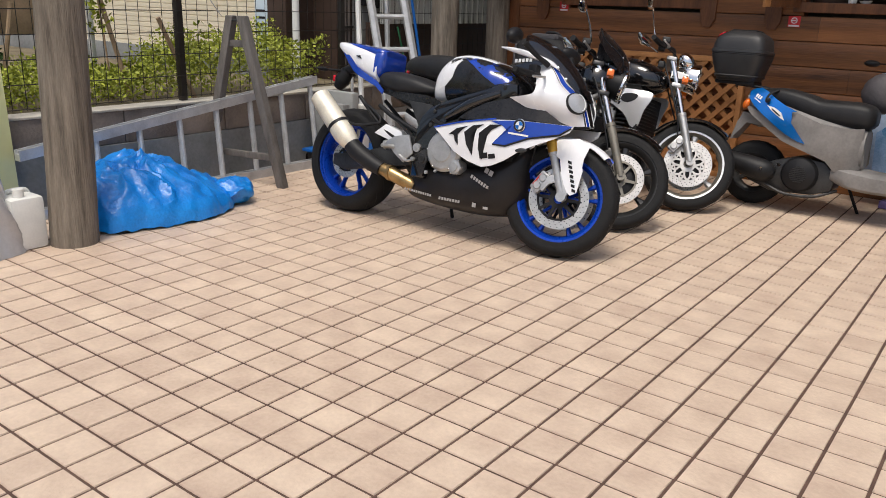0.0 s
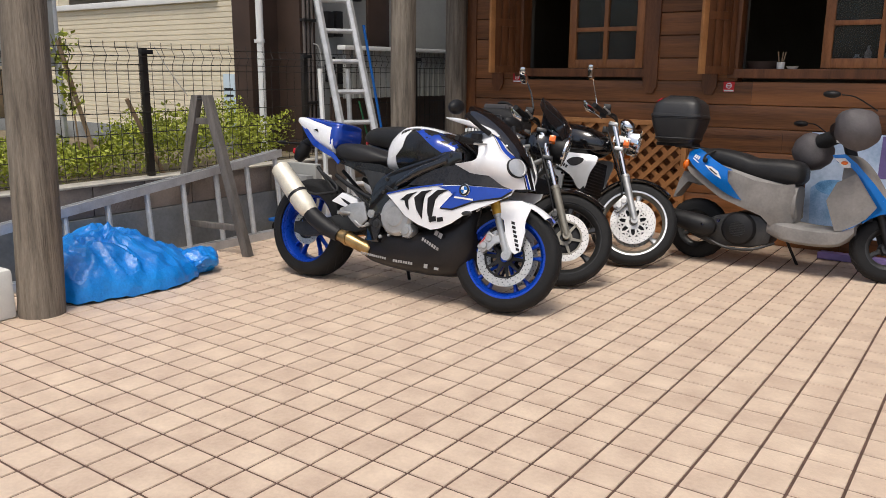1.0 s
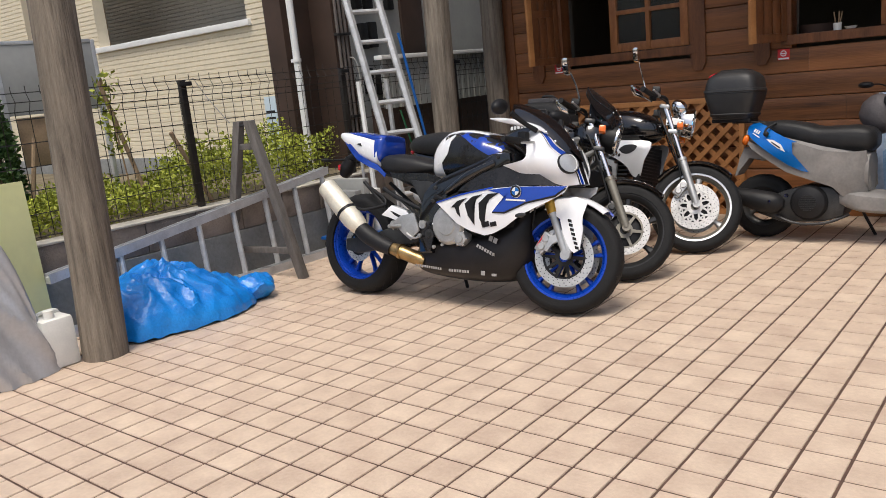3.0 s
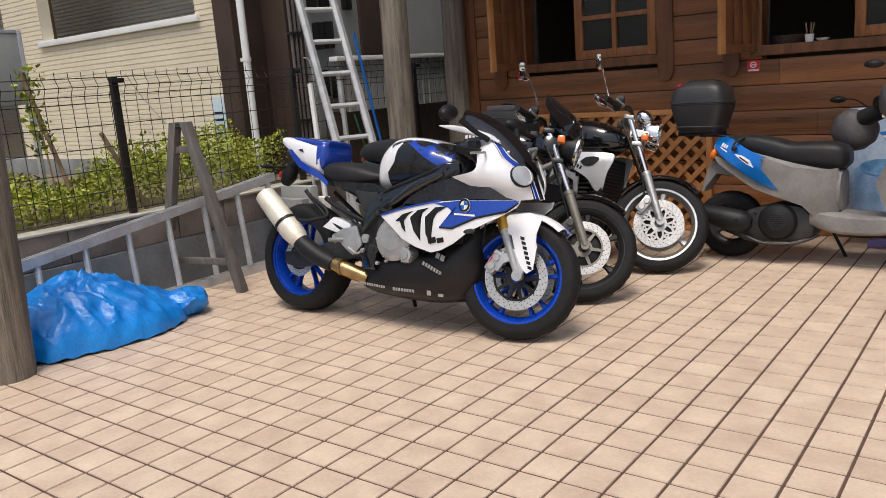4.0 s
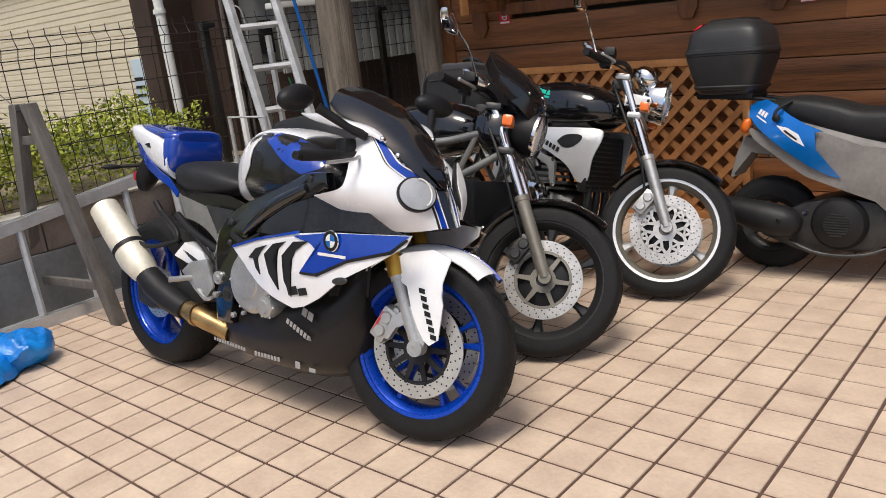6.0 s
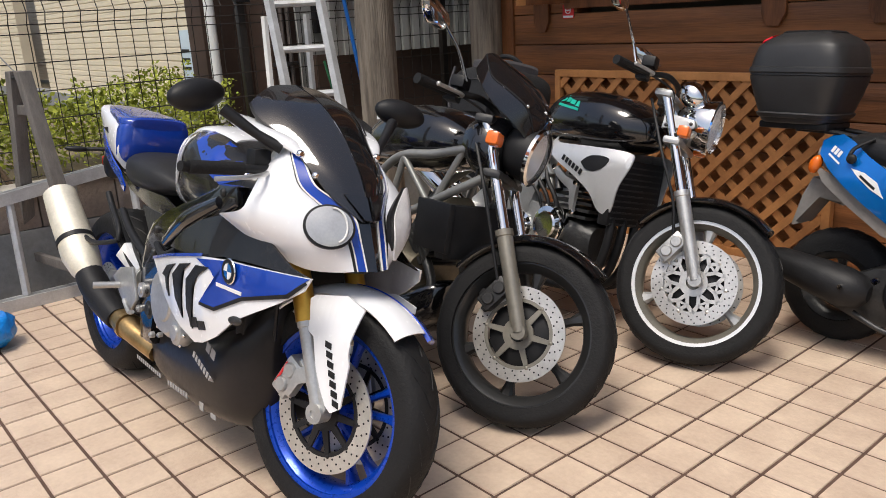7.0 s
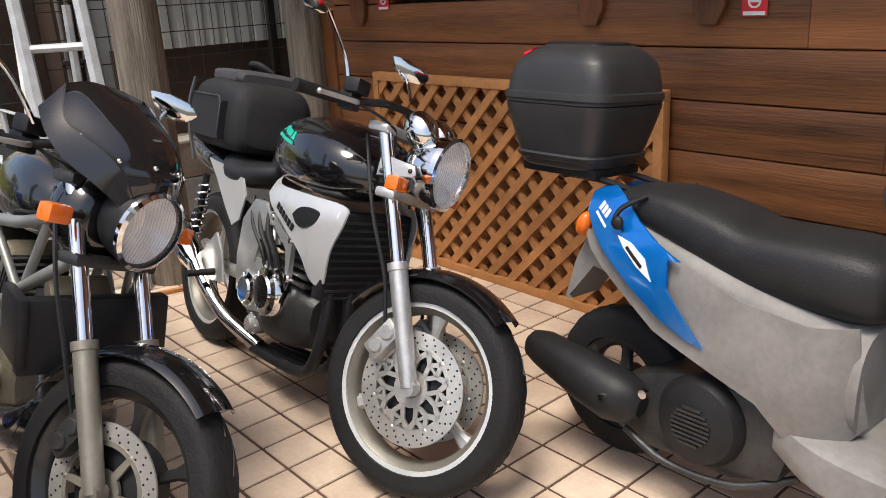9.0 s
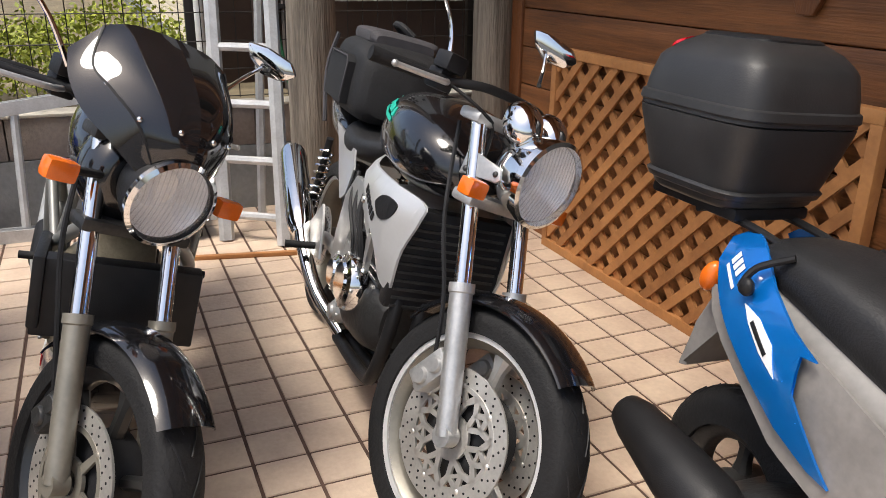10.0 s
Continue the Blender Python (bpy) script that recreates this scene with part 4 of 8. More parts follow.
        tube(bm, [(0.74, s * 0.19, 0.64), (0.90, s * 0.20, 0.73), (1.06, s * 0.185, 0.80)], [0.02, 0.03, 0.02], 12)
        part("air_duct", bm, GLOSSBLACK, t)
        bm = B()
        tube(bm, [(0.66, s * 0.19, 0.62), (0.74, s * 0.205, 0.60), (0.84, s * 0.205, 0.635)], 0.011, 8)
        part("hose", bm, BLACKP, t)
        for x, z in ((0.66, 0.665), (0.645, 0.59), (0.59, 0.455), (1.08, 0.83)):
            bm = B()
            lathe(bm, [(0, s * 0.199), (0.008, s * 0.199), (0.012, s * 0.194), (0.012, s * 0.18)], 14, (x, 0, z))
            part("frame_bolt", bm, DARKMETAL, t)
        bm = B()
        sheet(bm, [(0.685, 0.578), (0.87, 0.622), (1.09, 0.662), (1.20, 0.672), (1.32, 0.675), (1.49, 0.678), (1.475, 0.645), (1.40, 0.60), (1.25, 0.525), (1.16, 0.46), (1.09, 0.425), (1.03, 0.41), (0.94, 0.43), (0.84, 0.47), (0.76, 0.53)], lambda x, z: wid(x, z) + 0.003, s)
        mid = part("side_fairing", bm, BWHITE, t, "white side fairing with blue field and black vents")
        bm = B()
        sheet(bm, [(1.06, 0.652), (1.20, 0.670), (1.32, 0.674), (1.488, 0.677), (1.43, 0.63), (1.28, 0.593), (1.16, 0.54), (1.09, 0.54), (1.165, 0.61), (1.135, 0.635)], lambda x, z: wid(x, z) + 0.006, s)
        part("blue_field", bm, BBLUE, mid)
        bm = B()
        sheet(bm, [(1.48, 0.668), (1.43, 0.63), (1.28, 0.593), (1.16, 0.54), (1.09, 0.54), (1.09, 0.532), (1.163, 0.531), (1.283, 0.584), (1.435, 0.621), (1.486, 0.664)], lambda x, z: wid(x, z) + 0.0075, s, 0.003)
        part("pinstripe", bm, BLACKP, mid)
        for q in ([(0.80, 0.556), (0.85, 0.592), (0.92, 0.61), (0.885, 0.587), (0.86, 0.56), (0.872, 0.505), (0.848, 0.525), (0.84, 0.556)], [(0.905, 0.578), (0.955, 0.617), (1.02, 0.63), (0.975, 0.60), (0.95, 0.56), (0.968, 0.465), (0.928, 0.515), (0.928, 0.562)], [(1.0, 0.583), (1.06, 0.633), (1.13, 0.64), (1.07, 0.605), (1.033, 0.55), (1.032, 0.45), (1.005, 0.50), (1.015, 0.557)]):
            bm = B()
            sheet(bm, q, lambda x, z: wid(x, z) + 0.0075, s, 0.004)
            part("vent", bm, BLACKP, mid)
        bm = B()
        sheet(bm, [(0.685, 0.586), (0.87, 0.631), (1.09, 0.671), (1.09, 0.662), (0.87, 0.622), (0.685, 0.577)], lambda x, z: wid(x, z) + 0.007, s, 0.003)
        part("blue_edge", bm, BBLUE, mid)
        bars(mid, [(1.02, 0.452, 0.05, 0.028, 12), (1.075, 0.458, 0.04, 0.024, 12)], BLACKP, 0, s, width=lambda x, z: wid(x, z) + 0.0065)
        bars(mid, [(1.17, 0.60, 0.11, 0.009, -2)], WHITEST, 0, s, width=lambda x, z: wid(x, z) + 0.0085)
        bm = B()
        ax, az = 1.225, 0.648
        yy = s * (wid(ax, az) + 0.008)
        lathe(bm, [(0, 0.004 * s), (0.032, 0.003 * s), (0.034, 0.0)], 28, (ax, yy, az))
        r0 = part("round_badge", bm, CHROME, mid)
        for k, mm in enumerate((SCBLUE, WHITEST, SCBLUE, WHITEST)):
            bm = B()
            lathe(bm, [(0, 0.0052 * s), (0.020, 0.0048 * s), (0.020, 0.002 * s)], 7, (ax, yy, az), start=90 * k, turn=90)
            part("badge_quarter", bm, mm, r0)
        bm = B()
        lathe(bm, [(0.022, 0.0048 * s), (0.031, 0.0042 * s), (0.031, 0.002 * s), (0.022, 0.002 * s)], 28, (ax, yy, az), closed=True)
        part("badge_ring", bm, BLACKP, r0)
        bm = B()
        ball(bm, (1.25, s * (wid(1.25, 0.52) + 0.002), 0.525), (0.036, 0.006, 0.012), rot(0, -8, 0))
        part("side_indicator", bm, DARKMETAL, mid)

    # nose: half shells between five rising curves of (x, half width, z)
    inner = [(1.508, 0.022, 0.690), (1.482, 0.026, 0.755), (1.456, 0.034, 0.818), (1.418, 0.070, 0.856), (1.384, 0.105, 0.886), (1.345, 0.110, 0.930), (1.288, 0.106, 0.979)]
    edge = [(1.498, 0.046, 0.690), (1.474, 0.052, 0.755), (1.440, 0.066, 0.806), (1.400, 0.100, 0.840), (1.362, 0.134, 0.880), (1.330, 0.136, 0.925), (1.278, 0.122, 0.979)]
    brow = [(1.460, 0.080, 0.682), (1.466, 0.106, 0.748), (1.436, 0.114, 0.812), (1.398, 0.126, 0.848), (1.352, 0.152, 0.888), (1.312, 0.150, 0.930), (1.264, 0.126, 0.977)]
    cheek = [(1.385, 0.124, 0.680), (1.412, 0.164, 0.755), (1.400, 0.176, 0.812), (1.372, 0.180, 0.850), (1.326, 0.184, 0.888), (1.285, 0.162, 0.925), (1.240, 0.126, 0.970)]
    flank = [(1.285, 0.185, 0.718), (1.315, 0.218, 0.768), (1.335, 0.224, 0.810), (1.322, 0.216, 0.848), (1.285, 0.192, 0.888), (1.252, 0.162, 0.920), (1.222, 0.124, 0.962)]
    rear = [(1.140, 0.232, 0.782), (1.190, 0.238, 0.792), (1.262, 0.236, 0.812), (1.272, 0.222, 0.845), (1.250, 0.188, 0.885), (1.228, 0.158, 0.918), (1.208, 0.122, 0.958)]

    white_curves = [edge, brow, cheek, flank, rear]
    for s in (-1, 1):
        shell = part("nose_fairing", patch(white_curves, s), BWHITE, t, "white nose fairing")
        part("blue_stripe", patch([inner, edge], s, out=0.001), BBLUE, t)
        part("stripe_edge", patch([shifted(edge, brow, -0.03), shifted(edge, brow, 0.14)], s, out=0.0022), BLACKP, shell)
        part("stripe_edge", patch([shifted(inner, edge, 0.86), shifted(inner, edge, 0.99)], s, out=0.003), WHITEST, shell)
        part("stripe_edge", patch([shifted(inner, edge, -0.05), shifted(inner, edge, 0.09)], s, out=0.003), WHITEST, shell)
        middle = [(x + 0.012, 0.0, z) for x, y, z in inner[:4]]
        part("nose_center", patch([middle, inner[:4]], s), GLOSSBLACK, t)
        # lamp glass set into the shell: round on the right, tall and angular on the left
        if s > 0:
            near = [(1.462, 0.076, 0.706), (1.474, 0.060, 0.765), (1.440, 0.078, 0.822), (1.372, 0.165, 0.880)]
            core = [(1.460, 0.082, 0.705), (1.450, 0.120, 0.760), (1.420, 0.146, 0.820), (1.366, 0.180, 0.884)]
            far = [(1.458, 0.090, 0.706), (1.405, 0.178, 0.765), (1.366, 0.208, 0.830), (1.350, 0.200, 0.876)]
            part("headlight_bezel", patch([near, core, far], s, 5, 5, 0.008, 0.012), BLACKP, t)
            part("headlight_lens", patch([shifted(near, core, 0.2), core, shifted(far, core, 0.42)], s, 5, 5, 0.0125, 0.006), REFLECT, t)
            continue
        lamp_c = Vector((1.448, -0.102, 0.792))
        out_n = Vector((0.83, -0.46, 0.31)).normalized()
        up = (Vector((-0.36, -0.04, 0.93)) - out_n * out_n.dot(Vector((-0.36, -0.04, 0.93)))).normalized()
        side = up.cross(out_n)
        outline = [(0.062 * math.cos(a), 0.055 * math.sin(a) - 0.006 * math.cos(a)) for a in np.linspace(0, 2 * math.pi, 36, endpoint=False)]
        for nm, mat, k, o0, o1 in (("headlight_bezel", BLACKP, 1.0, -0.02, 0.012), ("headlight_lens", MILKY, 0.90, 0.0, 0.0165)):
            bm = B()
            rings = []
            for f, o in ((1.0, o0), (1.0, o1), (0.66, o1 + 0.004), (0.3, o1 + 0.0065), (0.02, o1 + 0.007)):
                rings.append([bm.verts.new(lamp_c + side * a * k * f + up * b * k * f + out_n * o) for a, b in outline])
            for a, b in zip(rings, rings[1:]):
                for q in range(len(a)):
                    face(bm, (a[q], a[(q + 1) % len(a)], b[(q + 1) % len(a)], b[q]))
            face(bm, rings[-1])
            part(nm, bm, mat, t, "milky round headlight glass" if nm == "headlight_lens" else "")
        bm = B()
        tube(bm, [lamp_c + side * (0.030 * math.cos(a) + 0.012) + up * 0.042 * math.sin(a) + out_n * 0.0215 for a in np.linspace(-1.5, 1.5, 14)], 0.0025, 6)
        part("lamp_ring", bm, WHITEST, t)
    bm = B()
    loft(bm, dense([(1.16, 0.70, 0.80, 0.17), (1.30, 0.675, 0.74, 0.13), (1.42, 0.672, 0.71, 0.08), (1.485, 0.68, 0.70, 0.03)]), 18, 3)
    part("nose_underside", bm, BLACKP, t)
    # windscreen: a bubble between the two stripes
    mid = [(1.478, 0, 0.806), (1.446, 0, 0.872), (1.405, 0, 0.935), (1.315, 0, 1.024), (1.205, 0, 1.092), (1.092, 0, 1.130)]
    quarter = [(1.474, 0.009, 0.806), (1.430, 0.045, 0.868), (1.385, 0.070, 0.928), (1.292, 0.086, 1.010), (1.192, 0.098, 1.076), (1.098, 0.080, 1.118)]
    rim_edge = [(1.470, 0.018, 0.806), (1.414, 0.074, 0.858), (1.352, 0.107, 0.925), (1.268, 0.130, 0.990), (1.185, 0.162, 1.034), (1.140, 0.160, 1.070)]
    for s in (-1, 1):
        sc = part("windscreen_side", patch([mid, quarter, rim_edge], s, 5, 5, 0.004, 0.003), SMOKE, t, "smoked plastic windscreen")
        part("screen_edge", patch([shifted(rim_edge, quarter, -0.02), shifted(rim_edge, quarter, 0.06)], s, 5, 2, 0.006, 0.004), BLACKP, sc)
        part("screen_scoop", patch([[(1.482, 0, 0.812), (1.460, 0, 0.858), (1.452, 0, 0.868)], [(1.478, 0.016, 0.812), (1.436, 0.048, 0.866), (1.432, 0.052, 0.874)]], s, 4, 4, 0.008, 0.004), GLOSSBLACK, sc)
        for x, y, z in ((1.326, 0.118, 0.957), (1.371, 0.098, 0.908)):
            bm = B()
            lathe(bm, [(0, 0.009), (0.006, 0.009), (0.010, 0.004), (0.010, -0.004)], 12, (x, s * y, z), "x")
            part("screen_screw", bm, CHROME, t)
        bm = B()
        loft(bm, dense([(1.335, 0.945, 0.952, 0.006, s * 0.112), (1.29, 0.968, 0.992, 0.024, s * 0.132), (1.20, 0.988, 1.020, 0.034, s * 0.158), (1.10, 1.010, 1.038, 0.030, s * 0.164), (1.0, 1.036, 1.042, 0.007, s * 0.150)]), 16, 3)
        part("mirror_mount", bm, BWHITE, t, "white mirror mount")
        bm = B()
        tube(bm, [(1.285, s * 0.145, 0.966), (1.25, s * 0.195, 0.995), (1.20, s * 0.265, 1.05)], [0.016, 0.012, 0.016], 12)
        part("mirror_stalk", bm, BLACKP, t)
        bm = B()
        ball(bm, (1.165, s * 0.318, 1.078), (0.038, 0.082, 0.040), rot(-10 * s, 0, -14 * s), 22, 14)
        part("mirror_head", bm, BLACKP, t)
        # clip-on bars
        mm = steer((1.30, 0, 0.7), 14)
        bm = B()
        tube(bm, [(1.235, s * 0.12, 0.90), (1.19, s * 0.24, 0.885)], 0.011, 10, curve=False)
        part("handlebar", bm, BLACKP, t, m=mm)
        bm = B()
        tube(bm, [(1.19, s * 0.225, 0.886), (1.15, s * 0.355, 0.873)], 0.0165, 12, curve=False)
        lathe(bm, [(0, -0.012), (0.013, -0.012), (0.013, 0.012), (0, 0.012)], 10, (1.147, s * 0.365, 0.872))
        part("grip", bm, RUBBER, t, m=mm)
        bm = B()
        tube(bm, [(1.25, s * 0.20, 0.885), (1.265, s * 0.26, 0.872), (1.235, s * 0.345, 0.855)], 0.006, 8)
        part("brake_lever", bm, SILVER, t, m=mm)
    bm = B()
    box(bm, (1.20, -0.20, 0.905), (1.25, -0.15, 0.96), 0.012)
    part("fluid_reservoir", bm, BLACKP, t)
    # tank, seat, tail
    TK = [(0.545, 0.73, 0.80, 0.05), (0.575, 0.72, 0.90, 0.095), (0.64, 0.72, 0.967, 0.125), (0.72, 0.72, 0.99, 0.148), (0.82, 0.72, 0.99, 0.168), (0.95, 0.73, 0.965, 0.172), (1.06, 0.75, 0.92, 0.145), (1.14, 0.77, 0.87, 0.10), (1.17, 0.79, 0.83, 0.05)]
    bm = B()
    loft(bm, dense(TK), 28, 2.7)
    part("fuel_tank", bm, CARBON, t, "black fuel tank with white and blue panels")
    bm = B()
    q = [(a, b - 0.0, c + 0.004, d + 0.004) for a, b, c, d, _ in dense(TK) if a < 0.665]
    loft(bm, q, 28, 2.7)
    part("tank_rear_panel", bm, BWHITE, t)
    bm = B()
    loft(bm, [(a, c - 0.03, c + 0.004, min(d * 0.62, 0.095)) for a, b, c, d, _ in dense(TK) if 0.64 < a < 0.96], 20, 2.6)
    part("tank_top_panel", bm, BWHITE, t)

    def tankw(x, z):
        zt, zb, hy = lerp_tab(x, [k[0] for k in TK], [k[2] for k in TK]), lerp_tab(x, [k[0] for k in TK], [k[1] for k in TK]), lerp_tab(x, [k[0] for k in TK], [k[3] for k in TK])
        f = min(0.995, abs((z - (zt + zb) / 2) / ((zt - zb) / 2)))
        return hy * (1 - f ** 2.7) ** (1 / 2.7) + 0.005
    for s in (-1, 1):
        bm = B()
        sheet(bm, [(0.755, 0.974), (0.82, 0.980), (0.92, 0.962), (1.03, 0.928), (1.085, 0.895), (1.07, 0.862), (1.0, 0.842), (0.92, 0.885), (0.84, 0.935)], tankw, s, 0.004, 0.02)
        part("tank_blue_panel", bm, BBLUE, t)
        bm = B()
        sheet(bm, [(0.565, 0.765), (0.60, 0.78), (0.665, 0.812), (0.715, 0.862), (0.73, 0.926), (0.758, 0.972), (0.71, 0.978), (0.63, 0.945), (0.575, 0.86)], tankw, s, 0.003, 0.02)
        part("tank_side_panel", bm, BWHITE, t)
        bm = B()
        sheet(bm, [(0.10, 0.79), (0.30, 0.755), (0.55, 0.75), (0.66, 0.72), (0.64, 0.63), (0.54, 0.64), (0.40, 0.70), (0.22, 0.735)], lambda x, z: 0.10 + 0.05 * (x - 0.1), s)
        part("side_cover", bm, CARBON, t)
    bm = B()
    loft(bm, dense([(0.155, 0.79, 0.848, 0.09), (0.20, 0.75, 0.868, 0.118), (0.31, 0.735, 0.868, 0.136), (0.43, 0.738, 0.850, 0.13), (0.53, 0.752, 0.818, 0.10), (0.59, 0.768, 0.80, 0.06)]), 22, 2.8)
    part("seat", bm, SEATVINYL, t, "black vinyl seat")
    bm = B()
    loft(bm, dense([(-0.245, 0.984, 1.010, 0.032), (-0.205, 0.966, 1.019, 0.066), (-0.12, 0.905, 1.013, 0.088), (0.0, 0.838, 0.998, 0.112), (0.10, 0.80, 0.984, 0.126), (0.155, 0.785, 0.955, 0.128)]), 26, 3.4)
    part("tail_fairing", bm, BWHITE, t, "white tail fairing")
    bm = B()
    loft(bm, dense([(-0.165, 0.988, 1.020, 0.050), (-0.07, 0.972, 1.0165, 0.080), (0.05, 0.952, 1.004, 0.106), (0.12, 0.942, 0.995, 0.120), (0.17, 0.935, 0.990, 0.116), (0.192, 0.945, 0.982, 0.095)]), 24, 3.0)
    part("tail_deck", bm, BBLUE, t, "blue tail deck")
    bm = B()
    loft(bm, dense([(0.132, 0.80, 0.988, 0.1295), (0.160, 0.815, 0.990, 0.127), (0.182, 0.84, 0.985, 0.116), (0.192, 0.87, 0.975, 0.09)]), 24, 3.6)
    part("seat_hump", bm, BBLUE, t, "blue seat hump")
    tail_w = lambda x, z: lerp_tab(x, (-0.2, -0.1, 0.0, 0.1, 0.23), (0.066, 0.092, 0.112, 0.126, 0.134))
    for s in (-1, 1):
        bm = B()
        sheet(bm, [(-0.17, 0.958), (-0.10, 0.892), (-0.03, 0.838), (0.08, 0.796), (0.165, 0.768), (0.225, 0.728), (0.235, 0.748), (0.17, 0.80), (0.09, 0.83), (-0.01, 0.872), (-0.08, 0.925), (-0.15, 0.972)], tail_w, s)
        part("tail_stripe", bm, BBLUE, t)
        bm = B()
        sheet(bm, [(-0.025, 0.935), (0.005, 0.940), (0.020, 0.918)], lambda x, z: 0.117, s, 0.01)
        part("tail_vent", bm, BLACKP, t)
    bm = B()
    loft(bm, dense([(-0.15, 0.925, 0.945, 0.05), (-0.05, 0.85, 0.90, 0.08), (0.08, 0.79, 0.84, 0.09), (0.25, 0.72, 0.78, 0.09), (0.40, 0.66, 0.76, 0.08)]), 16, 3)
    part("subframe_cover", bm, BLACKP, t)
    bm = B()
    tube(bm, [(-0.08, 0, 0.875), (-0.16, 0, 0.86), (-0.24, 0, 0.835)], [0.028, 0.03, 0.016], 10)
    tube(bm, [(-0.18, 0, 0.85), (-0.215, 0, 0.79), (-0.245, 0, 0.74)], [0.04, 0.05, 0.028], 12)
    part("tail_bracket", bm, BLACKP, t)
    bm = B()
    box(bm, (-0.262, -0.04, 0.775), (-0.235, 0.04, 0.815), 0.008)
    part("tail_light", bm, REDLENS, t)
    for s in (-1, 1):
        bm = B()
        tube(bm, [(-0.2, s * 0.02, 0.845), (-0.245, s * 0.10, 0.838)], 0.008, 8, curve=False)
        ball(bm, (-0.262, s * 0.135, 0.836), (0.018, 0.045, 0.012), rot(0, 0, 14 * s))
        part("rear_indicator", bm, BLACKP, t)
    # exhaust on the right side
    bm = B()
    tube(bm, [(-0.181, -0.222, 0.672), (-0.176, -0.222, 0.667), (-0.10, -0.22, 0.597), (0.04, -0.212, 0.470), (0.085, -0.205, 0.430), (0.115, -0.20, 0.408)], [0.050, 0.059, 0.063, 0.066, 0.056, 0.042], 28, curve=False)
    sil = part("silencer", bm, TITAN, t, "brushed titanium silencer")
    bm = B()
    tube(bm, [(-0.188, -0.222, 0.679), (-0.180, -0.222, 0.671)], [0.034, 0.048], 18, curve=False)
    part("end_cap", bm, BLACKP, sil)
    bm = B()
    tube(bm, [(0.002, -0.215, 0.505), (-0.012, -0.2155, 0.518)], 0.0675, 28, curve=False)
    part("band", bm, BLACKP, sil)
    bm = B()
    tube(bm, [(0.075, -0.205, 0.438), (0.14, -0.198, 0.385), (0.23, -0.19, 0.338), (0.335, -0.18, 0.300)], [0.044, 0.053, 0.052, 0.042], 18)
    part("heat_shield", bm, BLACKP, t, "black exhaust heat shield")
    bm = B()
    tube(bm, [(0.315, -0.178, 0.308), (0.40, -0.168, 0.285), (0.54, -0.12, 0.235)], [0.034, 0.041, 0.041], 18)
    part("exhaust_pipe", bm, BRASSPIPE, t, "heat-tinted bronze exhaust pipe")
    bm = B()
    lathe(bm, [(0.04, 0.0), (0.046, 0.0), (0.046, 0.02), (0.04, 0.02)], 16, (0.385, -0.170, 0.288), "x", closed=True)
    part("pipe_clamp", bm, BRASSPIPE, t)
    # chain side parts, levers and hoses
    bm = B()
    tube(bm, [(0.10, -0.125, 0.665), (0.24, -0.15, 0.60), (0.26, -0.16, 0.56)], 0.010, 10)
    tube(bm, [(0.26, -0.16, 0.56), (0.12, -0.19, 0.53), (0.0, -0.205, 0.55)], 0.009, 10)
    part("silencer_hanger", bm, BLACKP, t)
    bm = B()
    slab(bm, [(0.44, 0.71), (0.60, 0.70), (0.625, 0.685), (0.60, 0.60), (0.545, 0.545), (0.52, 0.60)], -0.150, -0.142, 0.003)
    part("side_plate", bm, DARKMETAL, t)
    for x, z, r in ((0.575, 0.455, 0.024), (0.555, 0.39, 0.012), (0.66, 0.33, 0.010), (0.72, 0.345, 0.008)):
        bm = B()
        lathe(bm, [(0, -0.207), (r * 0.45, -0.207), (r * 0.5, -0.203), (r, -0.203), (r, -0.19)], 18, (x, 0, z))
        part("pivot_cap", bm, SILVER, t)
    for k in range(3):
        bm = B()
        tube(bm, [(0.36 + 0.05 * k, -0.155, 0.60 - 0.02 * k), (0.46 + 0.04 * k, -0.17, 0.54 - 0.03 * k), (0.58 + 0.03 * k, -0.165, 0.47 - 0.03 * k)], 0.006, 8)
        part("hose", bm, BLACKP, t)
    bm = B()
    tube(bm, [(0.47, -0.215, 0.40), (0.53, -0.222, 0.375), (0.57, -0.225, 0.385)], 0.007, 8)
    part("brake_pedal", bm, SILVER, t)
    # rear set, hugger, suspension
    for s in (-1, 1):
        bm = B()
        slab(bm, [(0.36, 0.46), (0.42, 0.50), (0.52, 0.52), (0.56, 0.42), (0.50, 0.36), (0.44, 0.40)], s * 0.20, s * 0.212, 0.004)
        part("rearset_plate", bm, SILVER, t)
        bm = B()
        tube(bm, [(0.42, s * 0.21, 0.44), (0.40, s * 0.29, 0.44)], 0.011, 10, curve=False)
        part("footpeg", bm, SILVER, t)
        bm = B()
        tube(bm, [(0.22, s * 0.13, 0.66), (0.36, s * 0.15, 0.60), (0.60, s * 0.16, 0.52)], 0.014, 10)
        tube(bm, [(0.05, s * 0.12, 0.70), (0.25, s * 0.14, 0.55), (0.40, s * 0.15, 0.48)], 0.012, 10)
        part("subframe_tube", bm, BLACKP, t)
    bm = B()
    slab(bm, [(0.22, 0.50), (0.30, 0.56), (0.42, 0.53), (0.44, 0.49), (0.34, 0.47)], -0.155, -0.09, 0.006)
    part("rear_hugger", bm, BWHITE, t)
    bm = B()
    tube(bm, [(0.30, -0.13, 0.44), (0.46, -0.14, 0.47)], 0.03, 14, curve=False)
    for k in range(5):
        f = k / 4
        lathe(bm, [(0.03, 0), (0.036, 0.004), (0.03, 0.008)], 14, (0.31 + 0.13 * f, -0.131 - 0.008 * f, 0.442 + 0.025 * f), "x")
